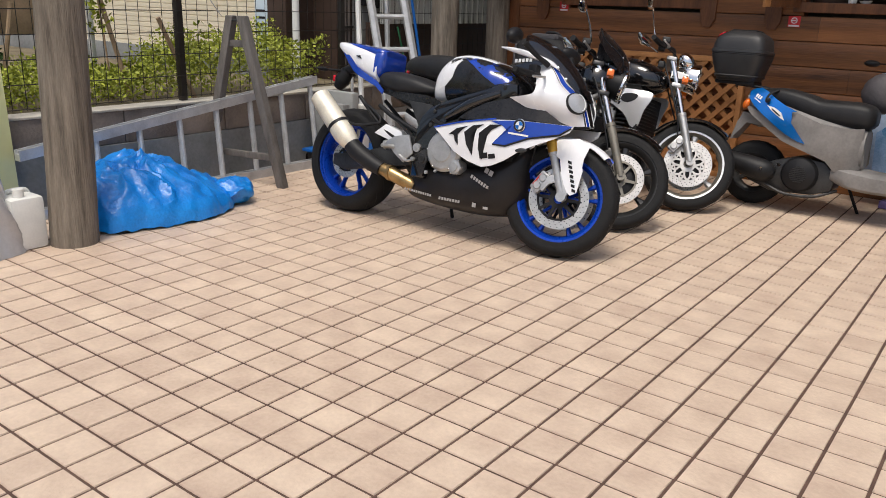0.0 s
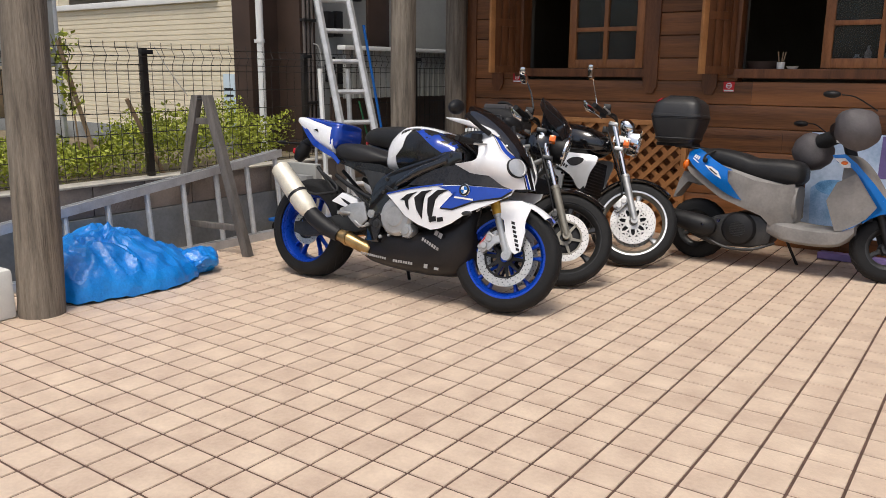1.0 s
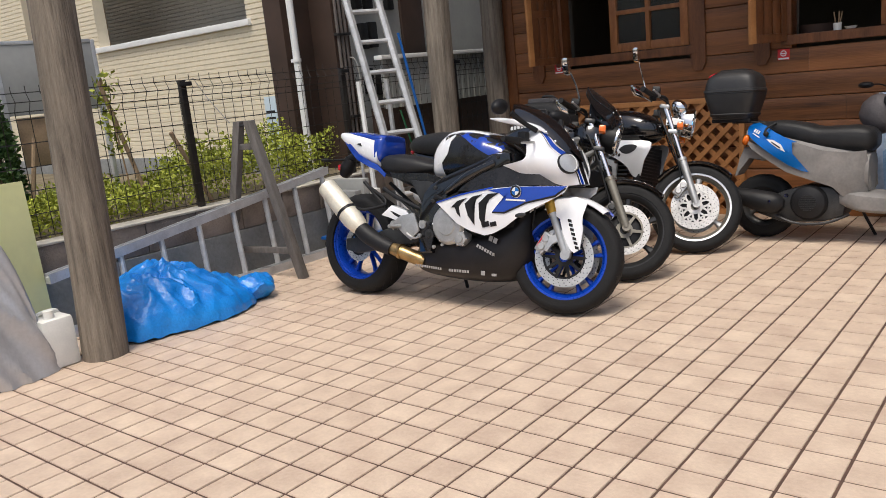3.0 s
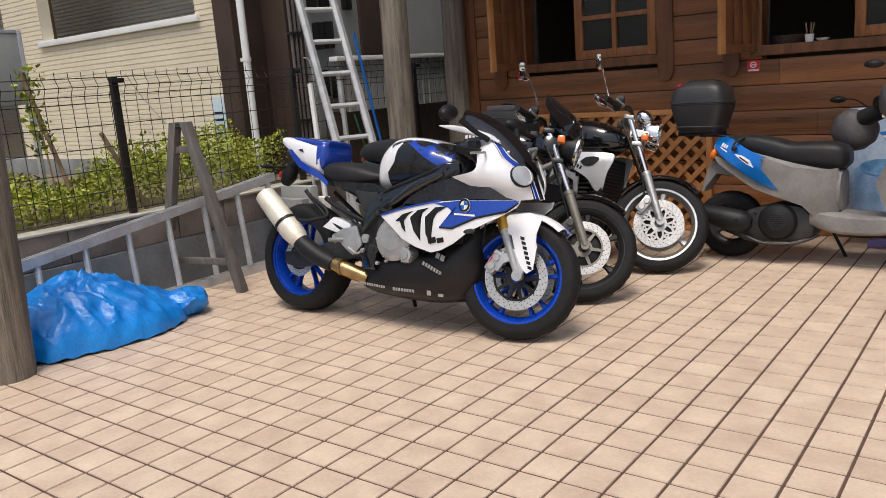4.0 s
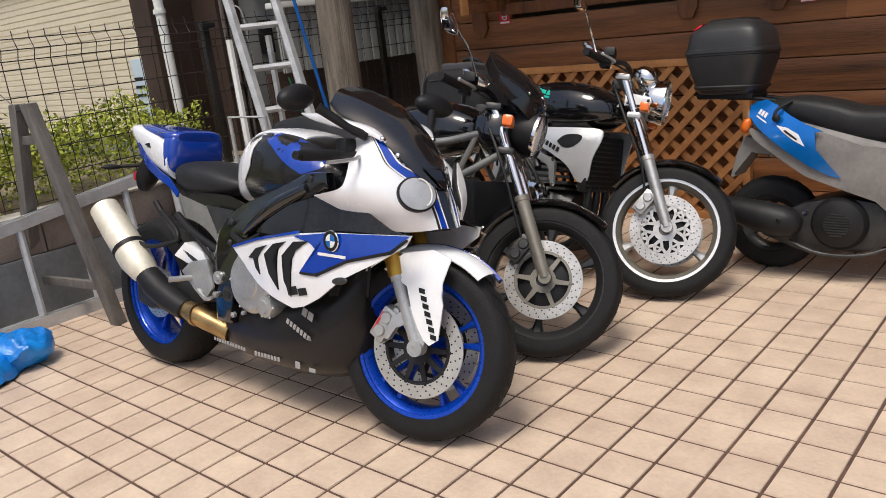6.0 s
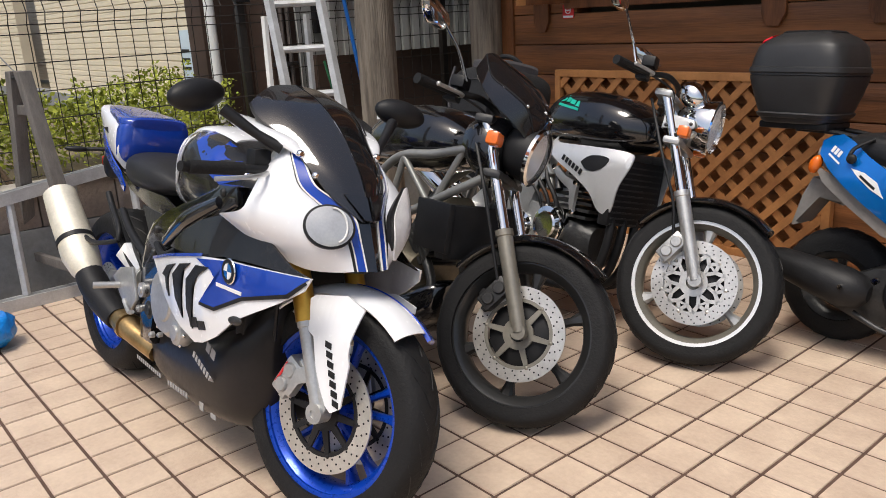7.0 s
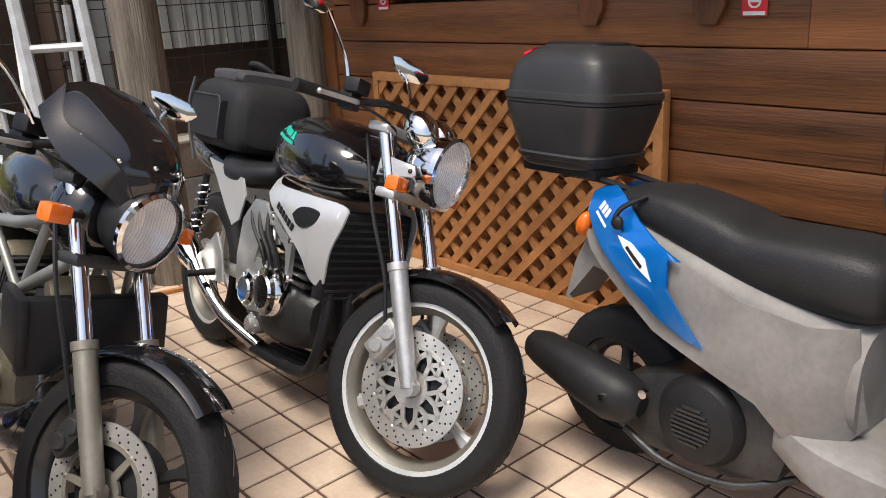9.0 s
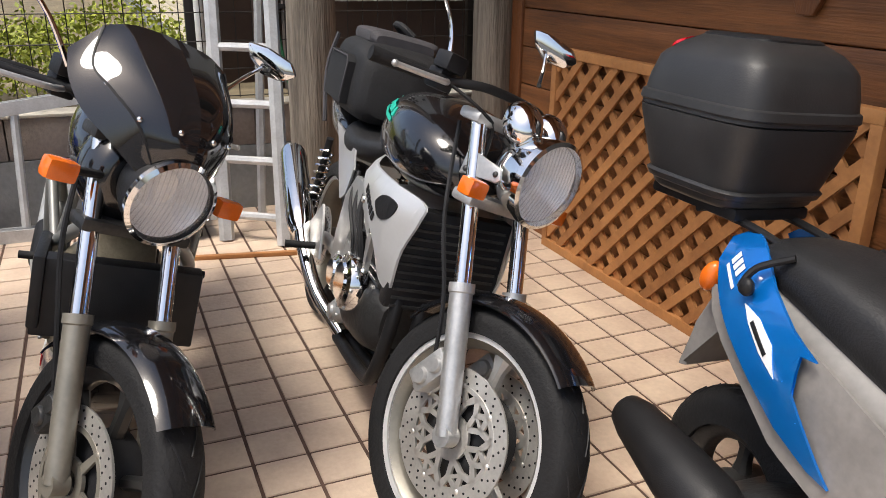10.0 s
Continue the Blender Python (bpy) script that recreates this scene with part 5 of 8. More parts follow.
    part("shock_reservoir", bm, SILVER, t)
    bm = B()
    tube(bm, [(0.60, 0.14, 0.25), (0.56, 0.30, 0.02)], 0.011, 8, curve=False)
    part("side_stand", bm, BLACKP, t)
    bm = B()
    box(bm, (1.12, -0.16, 0.36), (1.17, 0.16, 0.68), 0.008)
    part("radiator", bm, BLACKP, t)
    bm = B()
    for k in range(4):
        y = -0.09 + 0.06 * k
        tube(bm, [(1.10, y, 0.50), (1.16, y, 0.40), (1.10, y, 0.24), (0.85, y * 0.6, 0.17)], 0.02, 10)
    part("exhaust_headers", bm, BRASSPIPE, t)
    for s in (-1, 1):
        bm = B()
        tube(bm, [(1.19, s * 0.15, 0.90), (1.25, s * 0.12, 0.80), (1.28, s * 0.13, 0.62), (1.26, s * 0.12, 0.46)], 0.005, 6)
        part("brake_hose", bm, BLACKP, t)
    return t


sport_bike()


def naked_common(t, st, AF, AR, top, bot, rim_mat, spoke_mat, lip, disc_y, zig, spokes, fork_up, fork_lo, rear_w=0.14):
    fw = wheel(t, "front_wheel", AF, 0.293, 0.11, 0.225, rim_mat, st, spokes, spoke_mat, lip, spoke_w=0.017, hub=0.102)
    rw = wheel(t, "rear_wheel", AR, 0.297, rear_w, 0.225, rim_mat, None, spokes, spoke_mat, lip, spoke_w=0.017)
    disc(rw, AR, 0.07, 0.11, -0.07, None, 18, 6, DARKMETAL)
    fork(t, top, bot, (-0.095, 0.095), 0.019, 0.026, CHROME, fork_lo, st, 0.54)
    return fw, rw


def triple_clamp(t, x, z, st, mat):
    for zz, xx in ((z, x), (z - 0.17, x + 0.075)):
        bm = B()
        box(bm, (xx - 0.03, -0.125, zz - 0.014), (xx + 0.035, 0.125, zz + 0.014), 0.01)
        part("fork_clamp", bm, mat, t, m=st)


def handlebar(t, st, x, z, half, rise, mat, lever):
    bm = B()
    tube(bm, [(x - 0.12, -half, z + rise - 0.01), (x - 0.05, -half * 0.55, z + rise), (x, -0.09, z + 0.01), (x, 0.09, z + 0.01), (x - 0.05, half * 0.55, z + rise), (x - 0.12, half, z + rise - 0.01)], 0.011, 10)
    part("handlebar", bm, mat, t, m=st)
    for s in (-1, 1):
        bm = B()
        tube(bm, [(x - 0.125, s * half, z + rise - 0.01), (x - 0.082, s * (half - 0.12), z + rise - 0.003)], 0.017, 12, curve=False)
        part("grip", bm, RUBBER, t, m=st)
        bm = B()
        tube(bm, [(x - 0.06, s * (half - 0.17), z + rise), (x - 0.025, s * (half - 0.13), z + rise - 0.005), (x - 0.055, s * (half - 0.02), z + rise - 0.012)], [0.009, 0.007, 0.006], 8)
        ball(bm, (x - 0.056, s * (half - 0.015), z + rise - 0.012), (0.008, 0.008, 0.008), u=8, v=6)
        part("lever", bm, lever, t, m=st)
        bm = B()
        box(bm, (x - 0.095, s * (half - 0.165) - 0.025, z + rise - 0.025), (x - 0.05, s * (half - 0.165) + 0.025, z + rise + 0.022), 0.008)
        part("switch_box", bm, BLACKP, t, m=st)
        bm = B()
        tube(bm, [(x - 0.05, s * (half - 0.16), z + rise + 0.0), (x + 0.03, s * (half - 0.22), z + rise - 0.03), (x + 0.03, s * 0.06, z - 0.08), (x + 0.05, s * 0.07, z - 0.25)], 0.0045, 6)
        part("cable", bm, BLACKP, t, m=st)
    bm = B()
    box(bm, (x - 0.08, -half + 0.13, z + rise + 0.02), (x - 0.03, -half + 0.19, z + rise + 0.06), 0.008)
    part("fluid_reservoir", bm, BLACKP, t, m=st)


def headlamp(t, st, c, r, shell, tilt=0, bezel=None):
    m = st @ Matrix.Translation(c) @ rot(0, tilt, 0)
    bm = B()
    prof = [(0, -0.13)] + [(r * math.sin(radians(a)), -0.13 * math.cos(radians(a))) for a in range(15, 91, 15)] + [(r * 1.04, 0.0), (r * 1.05, 0.018), (r * 0.96, 0.022), (r * 0.93, 0.005), (r * 0.5, -0.06), (0, -0.075)]
    lathe(bm, prof, 36, (0, 0, 0), "x")
    h = part("headlight", bm, shell, t, "round headlight", m=m)
    if bezel:
        bm = B()
        lathe(bm, [(r * 0.95, 0.010), (r * 1.06, 0.008), (r * 1.07, 0.020), (r * 0.97, 0.026)], 40, (0, 0, 0), "x", closed=True)
        part("bezel", bm, bezel, h, m=m)
    bm = B()
    lathe(bm, [(0.001, -0.07), (r * 0.5, -0.055), (r * 0.92, 0.006)], 36, (0, 0, 0), "x")
    part("reflector", bm, REFLECT, h, m=m)
    bm = B()
    lathe(bm, [(0.0, 0.034), (r * 0.4, 0.032), (r * 0.75, 0.026), (r * 0.95, 0.016), (r * 0.95, 0.012), (r * 0.7, 0.02), (0, 0.028)], 36, (0, 0, 0), "x")
    part("lens", bm, LENS, h, m=m)
    bm = B()
    for k in range(-8, 9):
        y = k * r / 9
        hh = math.sqrt(max(0.0, (r * 0.9) ** 2 - y * y))
        tube(bm, [(0.0115, y, -hh), (0.025, y, 0), (0.0115, y, hh)], 0.0013, 4, cap=False)
    ob = part("lens_flutes", bm, LENS, h, m=m)
    ob["kind"] = "stuff"
    return h


def indicator(t, st, a, c, size, long=0.05):
    bm = B()
    tube(bm, [a, c], 0.009, 8, curve=False)
    i = part("indicator_stalk", bm, BLACKP, t, m=st)
    bm = B()
    box(bm, (c[0] - 0.012, c[1] - size, c[2] - size * 0.7), (c[0] + 0.03, c[1] + size, c[2] + size * 0.7), 0.011)
    part("indicator_lens", bm, AMBER, i, "amber indicator lens", m=st)


def chrome_mirror(t, st, base, mid, head, mat=CHROME):
    bm = B()
    tube(bm, [base, mid, head], [0.0065, 0.005, 0.005], 8)
    part("mirror_stalk", bm, mat, t, m=st)
    bm = B()
    s = 1 if head[1] > 0 else -1
    slab(bm, [(-0.078, 0.052), (-0.02, 0.046), (0.045, 0.022), (0.066, -0.012), (0.03, -0.034), (-0.03, -0.026), (-0.066, 0.012)], -0.016, 0.016, 0.012)
    m = st @ Matrix.Translation(Vector(head) + Vector((0, s * 0.03, 0.008))) @ rot(0, 0, 90 - 20 * s)
    h = part("mirror_head", bm, mat, t, "chrome teardrop mirror", m=m)
    bm = B()
    slab(bm, [(-0.068, 0.044), (-0.02, 0.039), (0.04, 0.018), (0.057, -0.010), (0.028, -0.027), (-0.028, -0.02), (-0.058, 0.012)], 0.0165, 0.0185, 0)
    part("mirror_glass", bm, material("mirror_glass_%d" % random.randint(0, 10 ** 6), (0.85, 0.85, 0.85), 0.02, metal=1.0, vary=0), h, m=m)


def roadster_silver():
    """Black and silver roadster with chrome lamp and a bag on the seat."""
    t = thing("black_silver_motorcycle", pose(-1.045, 2.535, 0, 0, 0, -4.5) @ pose(0, 0, 0, -14.5), "black and silver roadster motorcycle with chrome headlight and seat bag", "motorcycle", "parked motorcycles")
    st = steer((1.36, 0, 0.30), 25)
    AF, AR = (1.375, 0, 0.294), (0.0, 0, 0.297)
    top, bot = (1.105, 0.955), (1.385, 0.302)
    fw, rw = naked_common(t, st, AF, AR, top, bot, FORKGREY, SILVER, RIMLIP, -0.06, True, 3, CHROME, SILVER)
    disc(fw, AF, 0.114, 0.152, -0.062, st, 26, 7, DISCSTEEL, True)
    disc(fw, AF, 0.114, 0.152, 0.062, st, 26, 7, DISCSTEEL, True)
    caliper(t, (1.275, 0.40), -0.085, -32, SILVER, st)
    caliper(t, (1.275, 0.40), 0.085, -32, SILVER, st)
    fender_arc(t, AF, 0.322, 0.135, 50, 146, GLOSSBLACK, st)
    triple_clamp(t, 1.10, 0.945, st, SILVER)
    handlebar(t, st, 1.10, 1.0, 0.34, -0.012, BLACKP, SILVER)
    headlamp(t, st, (1.275, 0, 0.868), 0.098, CHROME, 4)
    for s in (-1, 1):
        bm = B()
        slab(bm, [(1.125, 0.815), (1.125, 0.875), (1.16, 0.872), (1.235, 0.862), (1.245, 0.838), (1.235, 0.828), (1.165, 0.825)], s * 0.098, s * 0.106, 0.003)
        br = part("lamp_bracket", bm, SILVER, t, m=st)
        for x, z in ((1.14, 0.86), (1.14, 0.83), (1.228, 0.846)):
            bm = B()
            ball(bm, (x, s * 0.107, z), (0.007, 0.005, 0.007), u=8, v=6)
            part("bolt", bm, DARKMETAL, br, m=st)
        indicator(t, st, (1.18, s * 0.10, 0.80), (1.215, s * 0.150, 0.803), 0.029)
        bm = B()
        ball(bm, (1.195, s * 0.05, 0.965), (0.058, 0.043, 0.046), rot(0, 40, 0), 24, 14)
        part("gauge", bm, CHROME, t, "chrome gauge cup", m=st)
    chrome_mirror(t, Matrix.Identity(4), (1.03, -0.135, 1.05), (0.998, -0.14, 1.14), (0.994, -0.215, 1.262))
    chrome_mirror(t, Matrix.Identity(4), (0.90, 0.17, 1.05), (0.82, 0.21, 1.09), (0.73, 0.25, 1.13))
    # tank
    TK = [(0.50, 0.74, 0.79, 0.06), (0.54, 0.73, 0.87, 0.10), (0.62, 0.725, 0.94, 0.135), (0.74, 0.72, 0.96, 0.16), (0.88, 0.72, 0.952, 0.17), (1.00, 0.73, 0.92, 0.145), (1.08, 0.76, 0.87, 0.085), (1.105, 0.78, 0.85, 0.04)]
    bm = B()
    loft(bm, dense(TK), 28, 2.5)
    tk = part("fuel_tank", bm, GLOSSBLACK, t, "gloss black fuel tank")
    xs = [k[0] for k in TK]

    def shroud(x, z):
        w = lerp_tab(x, (0.62, 0.72, 0.86, 0.97, 1.04, 1.10), (0.155, 0.172, 0.178, 0.17, 0.15, 0.125))
        return w - 7.0 * max(0.0, z - 0.675) ** 2 - 1.1 * max(0.0, 0.60 - z) ** 2

    def tankw(x, z):
        zt, zb, hy = lerp_tab(x, xs, [k[2] for k in TK]), lerp_tab(x, xs, [k[1] for k in TK]), lerp_tab(x, xs, [k[3] for k in TK])
        f = min(0.995, abs((z - (zt + zb) / 2) / ((zt - zb) / 2)))
        return hy * (1 - f ** 2.5) ** (1 / 2.5) + 0.006
    for s in (-1, 1):
        for q in ([(0.66, 0.885), (0.80, 0.865), (0.80, 0.875), (0.66, 0.895)], [(0.665, 0.90), (0.70, 0.905), (0.70, 0.93), (0.672, 0.925)], [(0.705, 0.90), (0.735, 0.897), (0.735, 0.915), (0.705, 0.92)], [(0.74, 0.893), (0.77, 0.888), (0.77, 0.905), (0.74, 0.912)], [(0.775, 0.884), (0.80, 0.88), (0.79, 0.905), (0.78, 0.905)]):
            bm = B()
            sheet(bm, q, tankw, s, 0.002, 0.02)
            part("lettering_bar", bm, TEAL, tk)
        bm = B()
        sheet(bm, [tuple(p)[:2] for p in smooth_path([(0.66, 0.775, 0), (0.70, 0.735, 0), (0.90, 0.733, 0), (1.06, 0.728, 0), (1.088, 0.69, 0), (1.055, 0.60, 0), (1.032, 0.495, 0), (0.985, 0.488, 0), (0.935, 0.555, 0), (0.85, 0.608, 0), (0.74, 0.655, 0), (0.665, 0.70, 0)], 4)], lambda x, z: shroud(x, z), s)
        sh = part("side_shroud", bm, SILVERPAINT, t, "silver radiator shroud")
        bm = B()
        sheet(bm, [tuple(p)[:2] for p in smooth_path([(0.875, 0.668, 0), (0.91, 0.695, 0), (0.965, 0.702, 0), (1.0, 0.692, 0), (0.985, 0.66, 0), (0.945, 0.640, 0), (0.905, 0.642, 0), (0.876, 0.665, 0)], 4)[:-1]], lambda x, z: shroud(x, z) + 0.003, s, 0.004)
        part("shroud_opening", bm, BLACKP, sh)
        bars(sh, [(0.765 + 0.021 * k, 0.668 - 0.0092 * k, 0.014, 0.022, -24) for k in range(6)], BLACKP, 0, s, width=lambda x, z: shroud(x, z) + 0.004)
        bm = B()
        sheet(bm, [(0.06, 0.735), (0.20, 0.728), (0.40, 0.705), (0.44, 0.65), (0.40, 0.56), (0.34, 0.53), (0.26, 0.585), (0.15, 0.675)], lambda x, z: 0.12 + 0.03 * x, s)
        part("side_cover", bm, SILVERPAINT, t, "silver side cover")
        bm = B()
        slab(bm, [(0.55, 0.66), (0.64, 0.66), (0.70, 0.60), (0.62, 0.56), (0.60, 0.45), (0.55, 0.33), (0.47, 0.33), (0.45, 0.45), (0.47, 0.58)], s * 0.125, s * 0.15, 0.008)
        part("frame_plate", bm, SILVER, t)
        # spring and damper
        bm = B()
        pts = []
        for k in range(73):
            a = 2 * math.pi * k / 9
            f = k / 72
            pts.append((0.05 + 0.07 * f + 0.024 * math.cos(a), s * 0.15 + 0.024 * math.sin(a), 0.42 + 0.22 * f))
        tube(bm, pts, 0.0045, 6, curve=False)
        part("shock_spring", bm, CHROME, t)
        bm = B()
        tube(bm, [(0.04, s * 0.15, 0.36), (0.125, s * 0.15, 0.68)], 0.013, 10, curve=False)
        part("shock_body", bm, BLACKP, t)
        bm = B()
        tube(bm, [(0.0, s * 0.10, 0.297), (0.25, s * 0.115, 0.36), (0.5, s * 0.12, 0.38)], 0.022, 10)
        part("swingarm", bm, SILVER, t)
        bm = B()
        slab(bm, [(0.20, 0.40), (0.32, 0.50), (0.38, 0.44), (0.42, 0.34), (0.30, 0.32)], s * 0.165, s * 0.175, 0.004)
        part("peg_plate", bm, SILVER, t)
        bm = B()
        tube(bm, [(0.34, s * 0.17, 0.36), (0.33, s * 0.27, 0.35)], 0.012, 10, curve=False)
        part("footpeg", bm, RUBBER, t)
    bm = B()
    loft(bm, dense([(0.12, 0.68, 0.77, 0.09), (0.22, 0.66, 0.775, 0.13), (0.36, 0.665, 0.76, 0.135), (0.50, 0.70, 0.775, 0.105), (0.56, 0.73, 0.78, 0.06)]), 20, 2.8)
    part("seat", bm, SEATVINYL, t, "black seat")
    bm = B()
    loft(bm, dense([(-0.36, 0.78, 0.82, 0.03), (-0.28, 0.73, 0.83, 0.08), (-0.1, 0.68, 0.80, 0.11), (0.1, 0.66, 0.77, 0.12), (0.25, 0.66, 0.74, 0.10)]), 18, 2.8)
    part("tail_cowl", bm, GLOSSBLACK, t)
    bm = B()
    ball(bm, (-0.35, 0, 0.79), (0.03, 0.06, 0.025))
    part("tail_light", bm, REDLENS, t)
    # engine
    bm = B()
    loft(bm, dense([(0.42, 0.28, 0.44, 0.10), (0.52, 0.22, 0.47, 0.135), (0.70, 0.20, 0.47, 0.14), (0.85, 0.23, 0.45, 0.13), (0.92, 0.28, 0.42, 0.10)]), 20, 3)
    part("crankcase", bm, DARKMETAL, t)
    for k in range(7):
        bm = B()
        box(bm, (0.66 + 0.018 * k, -0.125, 0.44 + 0.028 * k), (0.90 + 0.012 * k, 0.125, 0.454 + 0.028 * k), 0.004)
        part("cylinder_fin", bm, DARKMETAL, t)
    bm = B()
    box(bm, (0.74, -0.15, 0.63), (0.98, 0.15, 0.70), 0.02)
    part("cylinder_head", bm, SILVER, t)
    for s in (-1, 1):
        for x, z, r, d in ((0.735, 0.392, 0.084, 0.185), (0.575, 0.36, 0.062, 0.172), (0.60, 0.245, 0.035, 0.155)):
            bm = B()
            lathe(bm, [(0, s * d), (r * 0.62, s * d), (r * 0.68, s * (d - 0.008)), (r * 0.92, s * (d - 0.014)), (r, s * (d - 0.03)), (r, s * (d - 0.06))], 30, (x, 0, z))
            cv = part("engine_cover", bm, CHROME if r > 0.06 else SILVER, t, "polished engine cover")
            for i in range(7):
                a = 2 * math.pi * i / 7
                bm = B()
                ball(bm, (x + r * 0.95 * math.cos(a), s * (d - 0.018), z + r * 0.95 * math.sin(a)), (0.006, 0.006, 0.006), u=8, v=6)
                part("bolt", bm, SILVER, cv)
        for k in range(3):
            bm = B()
            tube(bm, [(0.60 + 0.05 * k, s * 0.115, 0.62), (0.64 + 0.05 * k, s * 0.135, 0.54)], 0.018, 10, curve=False)
            part("carburettor_cap", bm, SILVER if k % 2 else DARKMETAL, t)
            bm = B()
            tube(bm, [(0.50 + 0.07 * k, s * 0.13, 0.66), (0.56 + 0.06 * k, s * 0.152, 0.58), (0.64 + 0.05 * k, s * 0.145, 0.50), (0.66 + 0.05 * k, s * 0.135, 0.42)], 0.007 + 0.002 * k, 8)
            part("hose", bm, BLACKP, t)
        bm = B()
        slab(bm, [(0.70, 0.625), (0.735, 0.64), (0.79, 0.595), (0.845, 0.592), (0.862, 0.57), (0.85, 0.50), (0.862, 0.47), (0.842, 0.455), (0.825, 0.50), (0.825, 0.555), (0.79, 0.562), (0.74, 0.59)], s * 0.145, s * 0.16, 0.006)
        hang = part("engine_hanger", bm, SILVER, t, "cast silver engine hanger")
        for x, z in ((0.848, 0.582), (0.852, 0.465), (0.715, 0.63)):
            bm = B()
            lathe(bm, [(0, s * 0.166), (0.009, s * 0.166), (0.012, s * 0.16)], 12, (x, 0, z))
            part("bolt", bm, CHROME, hang)
        bm = B()
        slab(bm, [(0.46, 0.50), (0.52, 0.52), (0.56, 0.47), (0.66, 0.475), (0.66, 0.30), (0.57, 0.285), (0.49, 0.30), (0.45, 0.40)], s * 0.12, s * 0.148, 0.01)
        part("clutch_housing", bm, SILVER, t)
    bm = B()
    box(bm, (0.98, -0.145, 0.44), (1.03, 0.145, 0.70), 0.008)
    rad = part("radiator", bm, BLACKP, t, "black radiator")
    for k in range(11):
        bm = B()
        box(bm, (1.03, -0.13, 0.445 + 0.0225 * k), (1.034, 0.13, 0.452 + 0.0225 * k))
        part("radiator_fin", bm, DARKMETAL, rad)
    for k in range(4):
        y = -0.105 + 0.07 * k
        bm = B()
        tube(bm, [(0.95, y, 0.55), (1.02, y, 0.44), (0.98, y, 0.24), (0.84, y * 0.8, 0.16), (0.55, y * 0.5 - 0.04, 0.14)], 0.0185, 10)
        part("exhaust_header", bm, BLACKP, t)
    bm = B()
    tube(bm, [(0.56, -0.08, 0.15), (0.40, -0.15, 0.22), (0.27, -0.19, 0.32), (0.20, -0.20, 0.38)], 0.026, 12)
    part("exhaust_pipe", bm, CHROME, t)
    bm = B()
    tube(bm, [(0.22, -0.20, 0.355), (0.19, -0.20, 0.375), (0.14, -0.20, 0.40), (-0.16, -0.205, 0.535), (-0.19, -0.205, 0.55)], [0.03, 0.045, 0.05, 0.05, 0.044], 20, curve=False)
    sil = part("silencer", bm, CHROME, t, "polished chrome silencer")
    bm = B()
    tube(bm, [(-0.186, -0.205, 0.548), (-0.193, -0.205, 0.551)], 0.03, 16, curve=False)
    part("end_cap", bm, BLACKP, sil)
    bm = B()
    tube(bm, [(0.55, 0.14, 0.22), (0.50, 0.29, 0.0)], 0.011, 8, curve=False)
    part("side_stand", bm, BLACKP, t)
    for s in (-1, 1):
        bm = B()
        tube(bm, [(1.06, s * 0.10, 0.92), (1.16, s * 0.13, 0.72), (1.24, s * 0.115, 0.56), (1.27, s * 0.10, 0.44)], 0.0055, 6)
        part("brake_hose", bm, BLACKP, t, m=st)
    return t


def seat_bag():
    t = thing("seat_bag", pose(-1.045, 2.535, 0, 0, 0, -4.5) @ pose(0, 0, 0, -14.5) @ pose(0.10, 0.0, 0.775), "black soft motorcycle seat bag strapped on the pillion seat", "bag")
    bm = B()
    loft(bm, dense([(-0.22, 0.03, 0.20, 0.10), (-0.19, 0.0, 0.245, 0.14), (-0.08, 0.0, 0.265, 0.155), (0.10, 0.0, 0.265, 0.155), (0.20, 0.005, 0.24, 0.145), (0.235, 0.03, 0.19, 0.11)]), 28, 4.5)
    part("body", bm, BAGCLOTH, t)
    bm = B()
    loft(bm, [(-0.10, 0.245, 0.285, 0.10), (-0.08, 0.245, 0.30, 0.12), (0.12, 0.245, 0.30, 0.12), (0.14, 0.245, 0.285, 0.10)], 24, 4)
    part("top_flap", bm, BAGGREY, t, "dark grey top flap")
    for s in (-1, 1):
        bm = B()
        sheet(bm, [(-0.12, 0.045), (0.14, 0.045), (0.15, 0.18), (0.12, 0.20), (-0.10, 0.20), (-0.13, 0.17)], lambda x, z: 0.176, s, 0.025)
        p = part("side_pocket", bm, BAGCLOTH, t)
        bm = B()
        tube(bm, [(-0.11, s * 0.178, 0.195), (0.13, s * 0.178, 0.195), (0.148, s * 0.178, 0.17), (0.138, s * 0.178, 0.06)], 0.003, 6, curve=False)
        part("zip", bm, BAGGREY, p)
        bm = B()
        tube(bm, [(-0.17, s * 0.155, 0.25), (-0.17, s * 0.17, 0.12), (-0.12, s * 0.15, -0.06)], 0.008, 6)
        part("strap", bm, BAGGREY, t)
    bm = B()
    ball(bm, (-0.205, -0.07, 0.13), (0.025, 0.075, 0.085), rot(0, 0, 20))
    part("rear_patch", bm, SILVERPAINT, t, "silver reflective patch")
    bm = B()
    tube(bm, [(-0.05, 0.04, 0.30), (-0.03, 0.0, 0.325), (0.05, 0.0, 0.325), (0.08, 0.04, 0.30)], 0.011, 8)
    part("carry_handle", bm, BAGCLOTH, t)


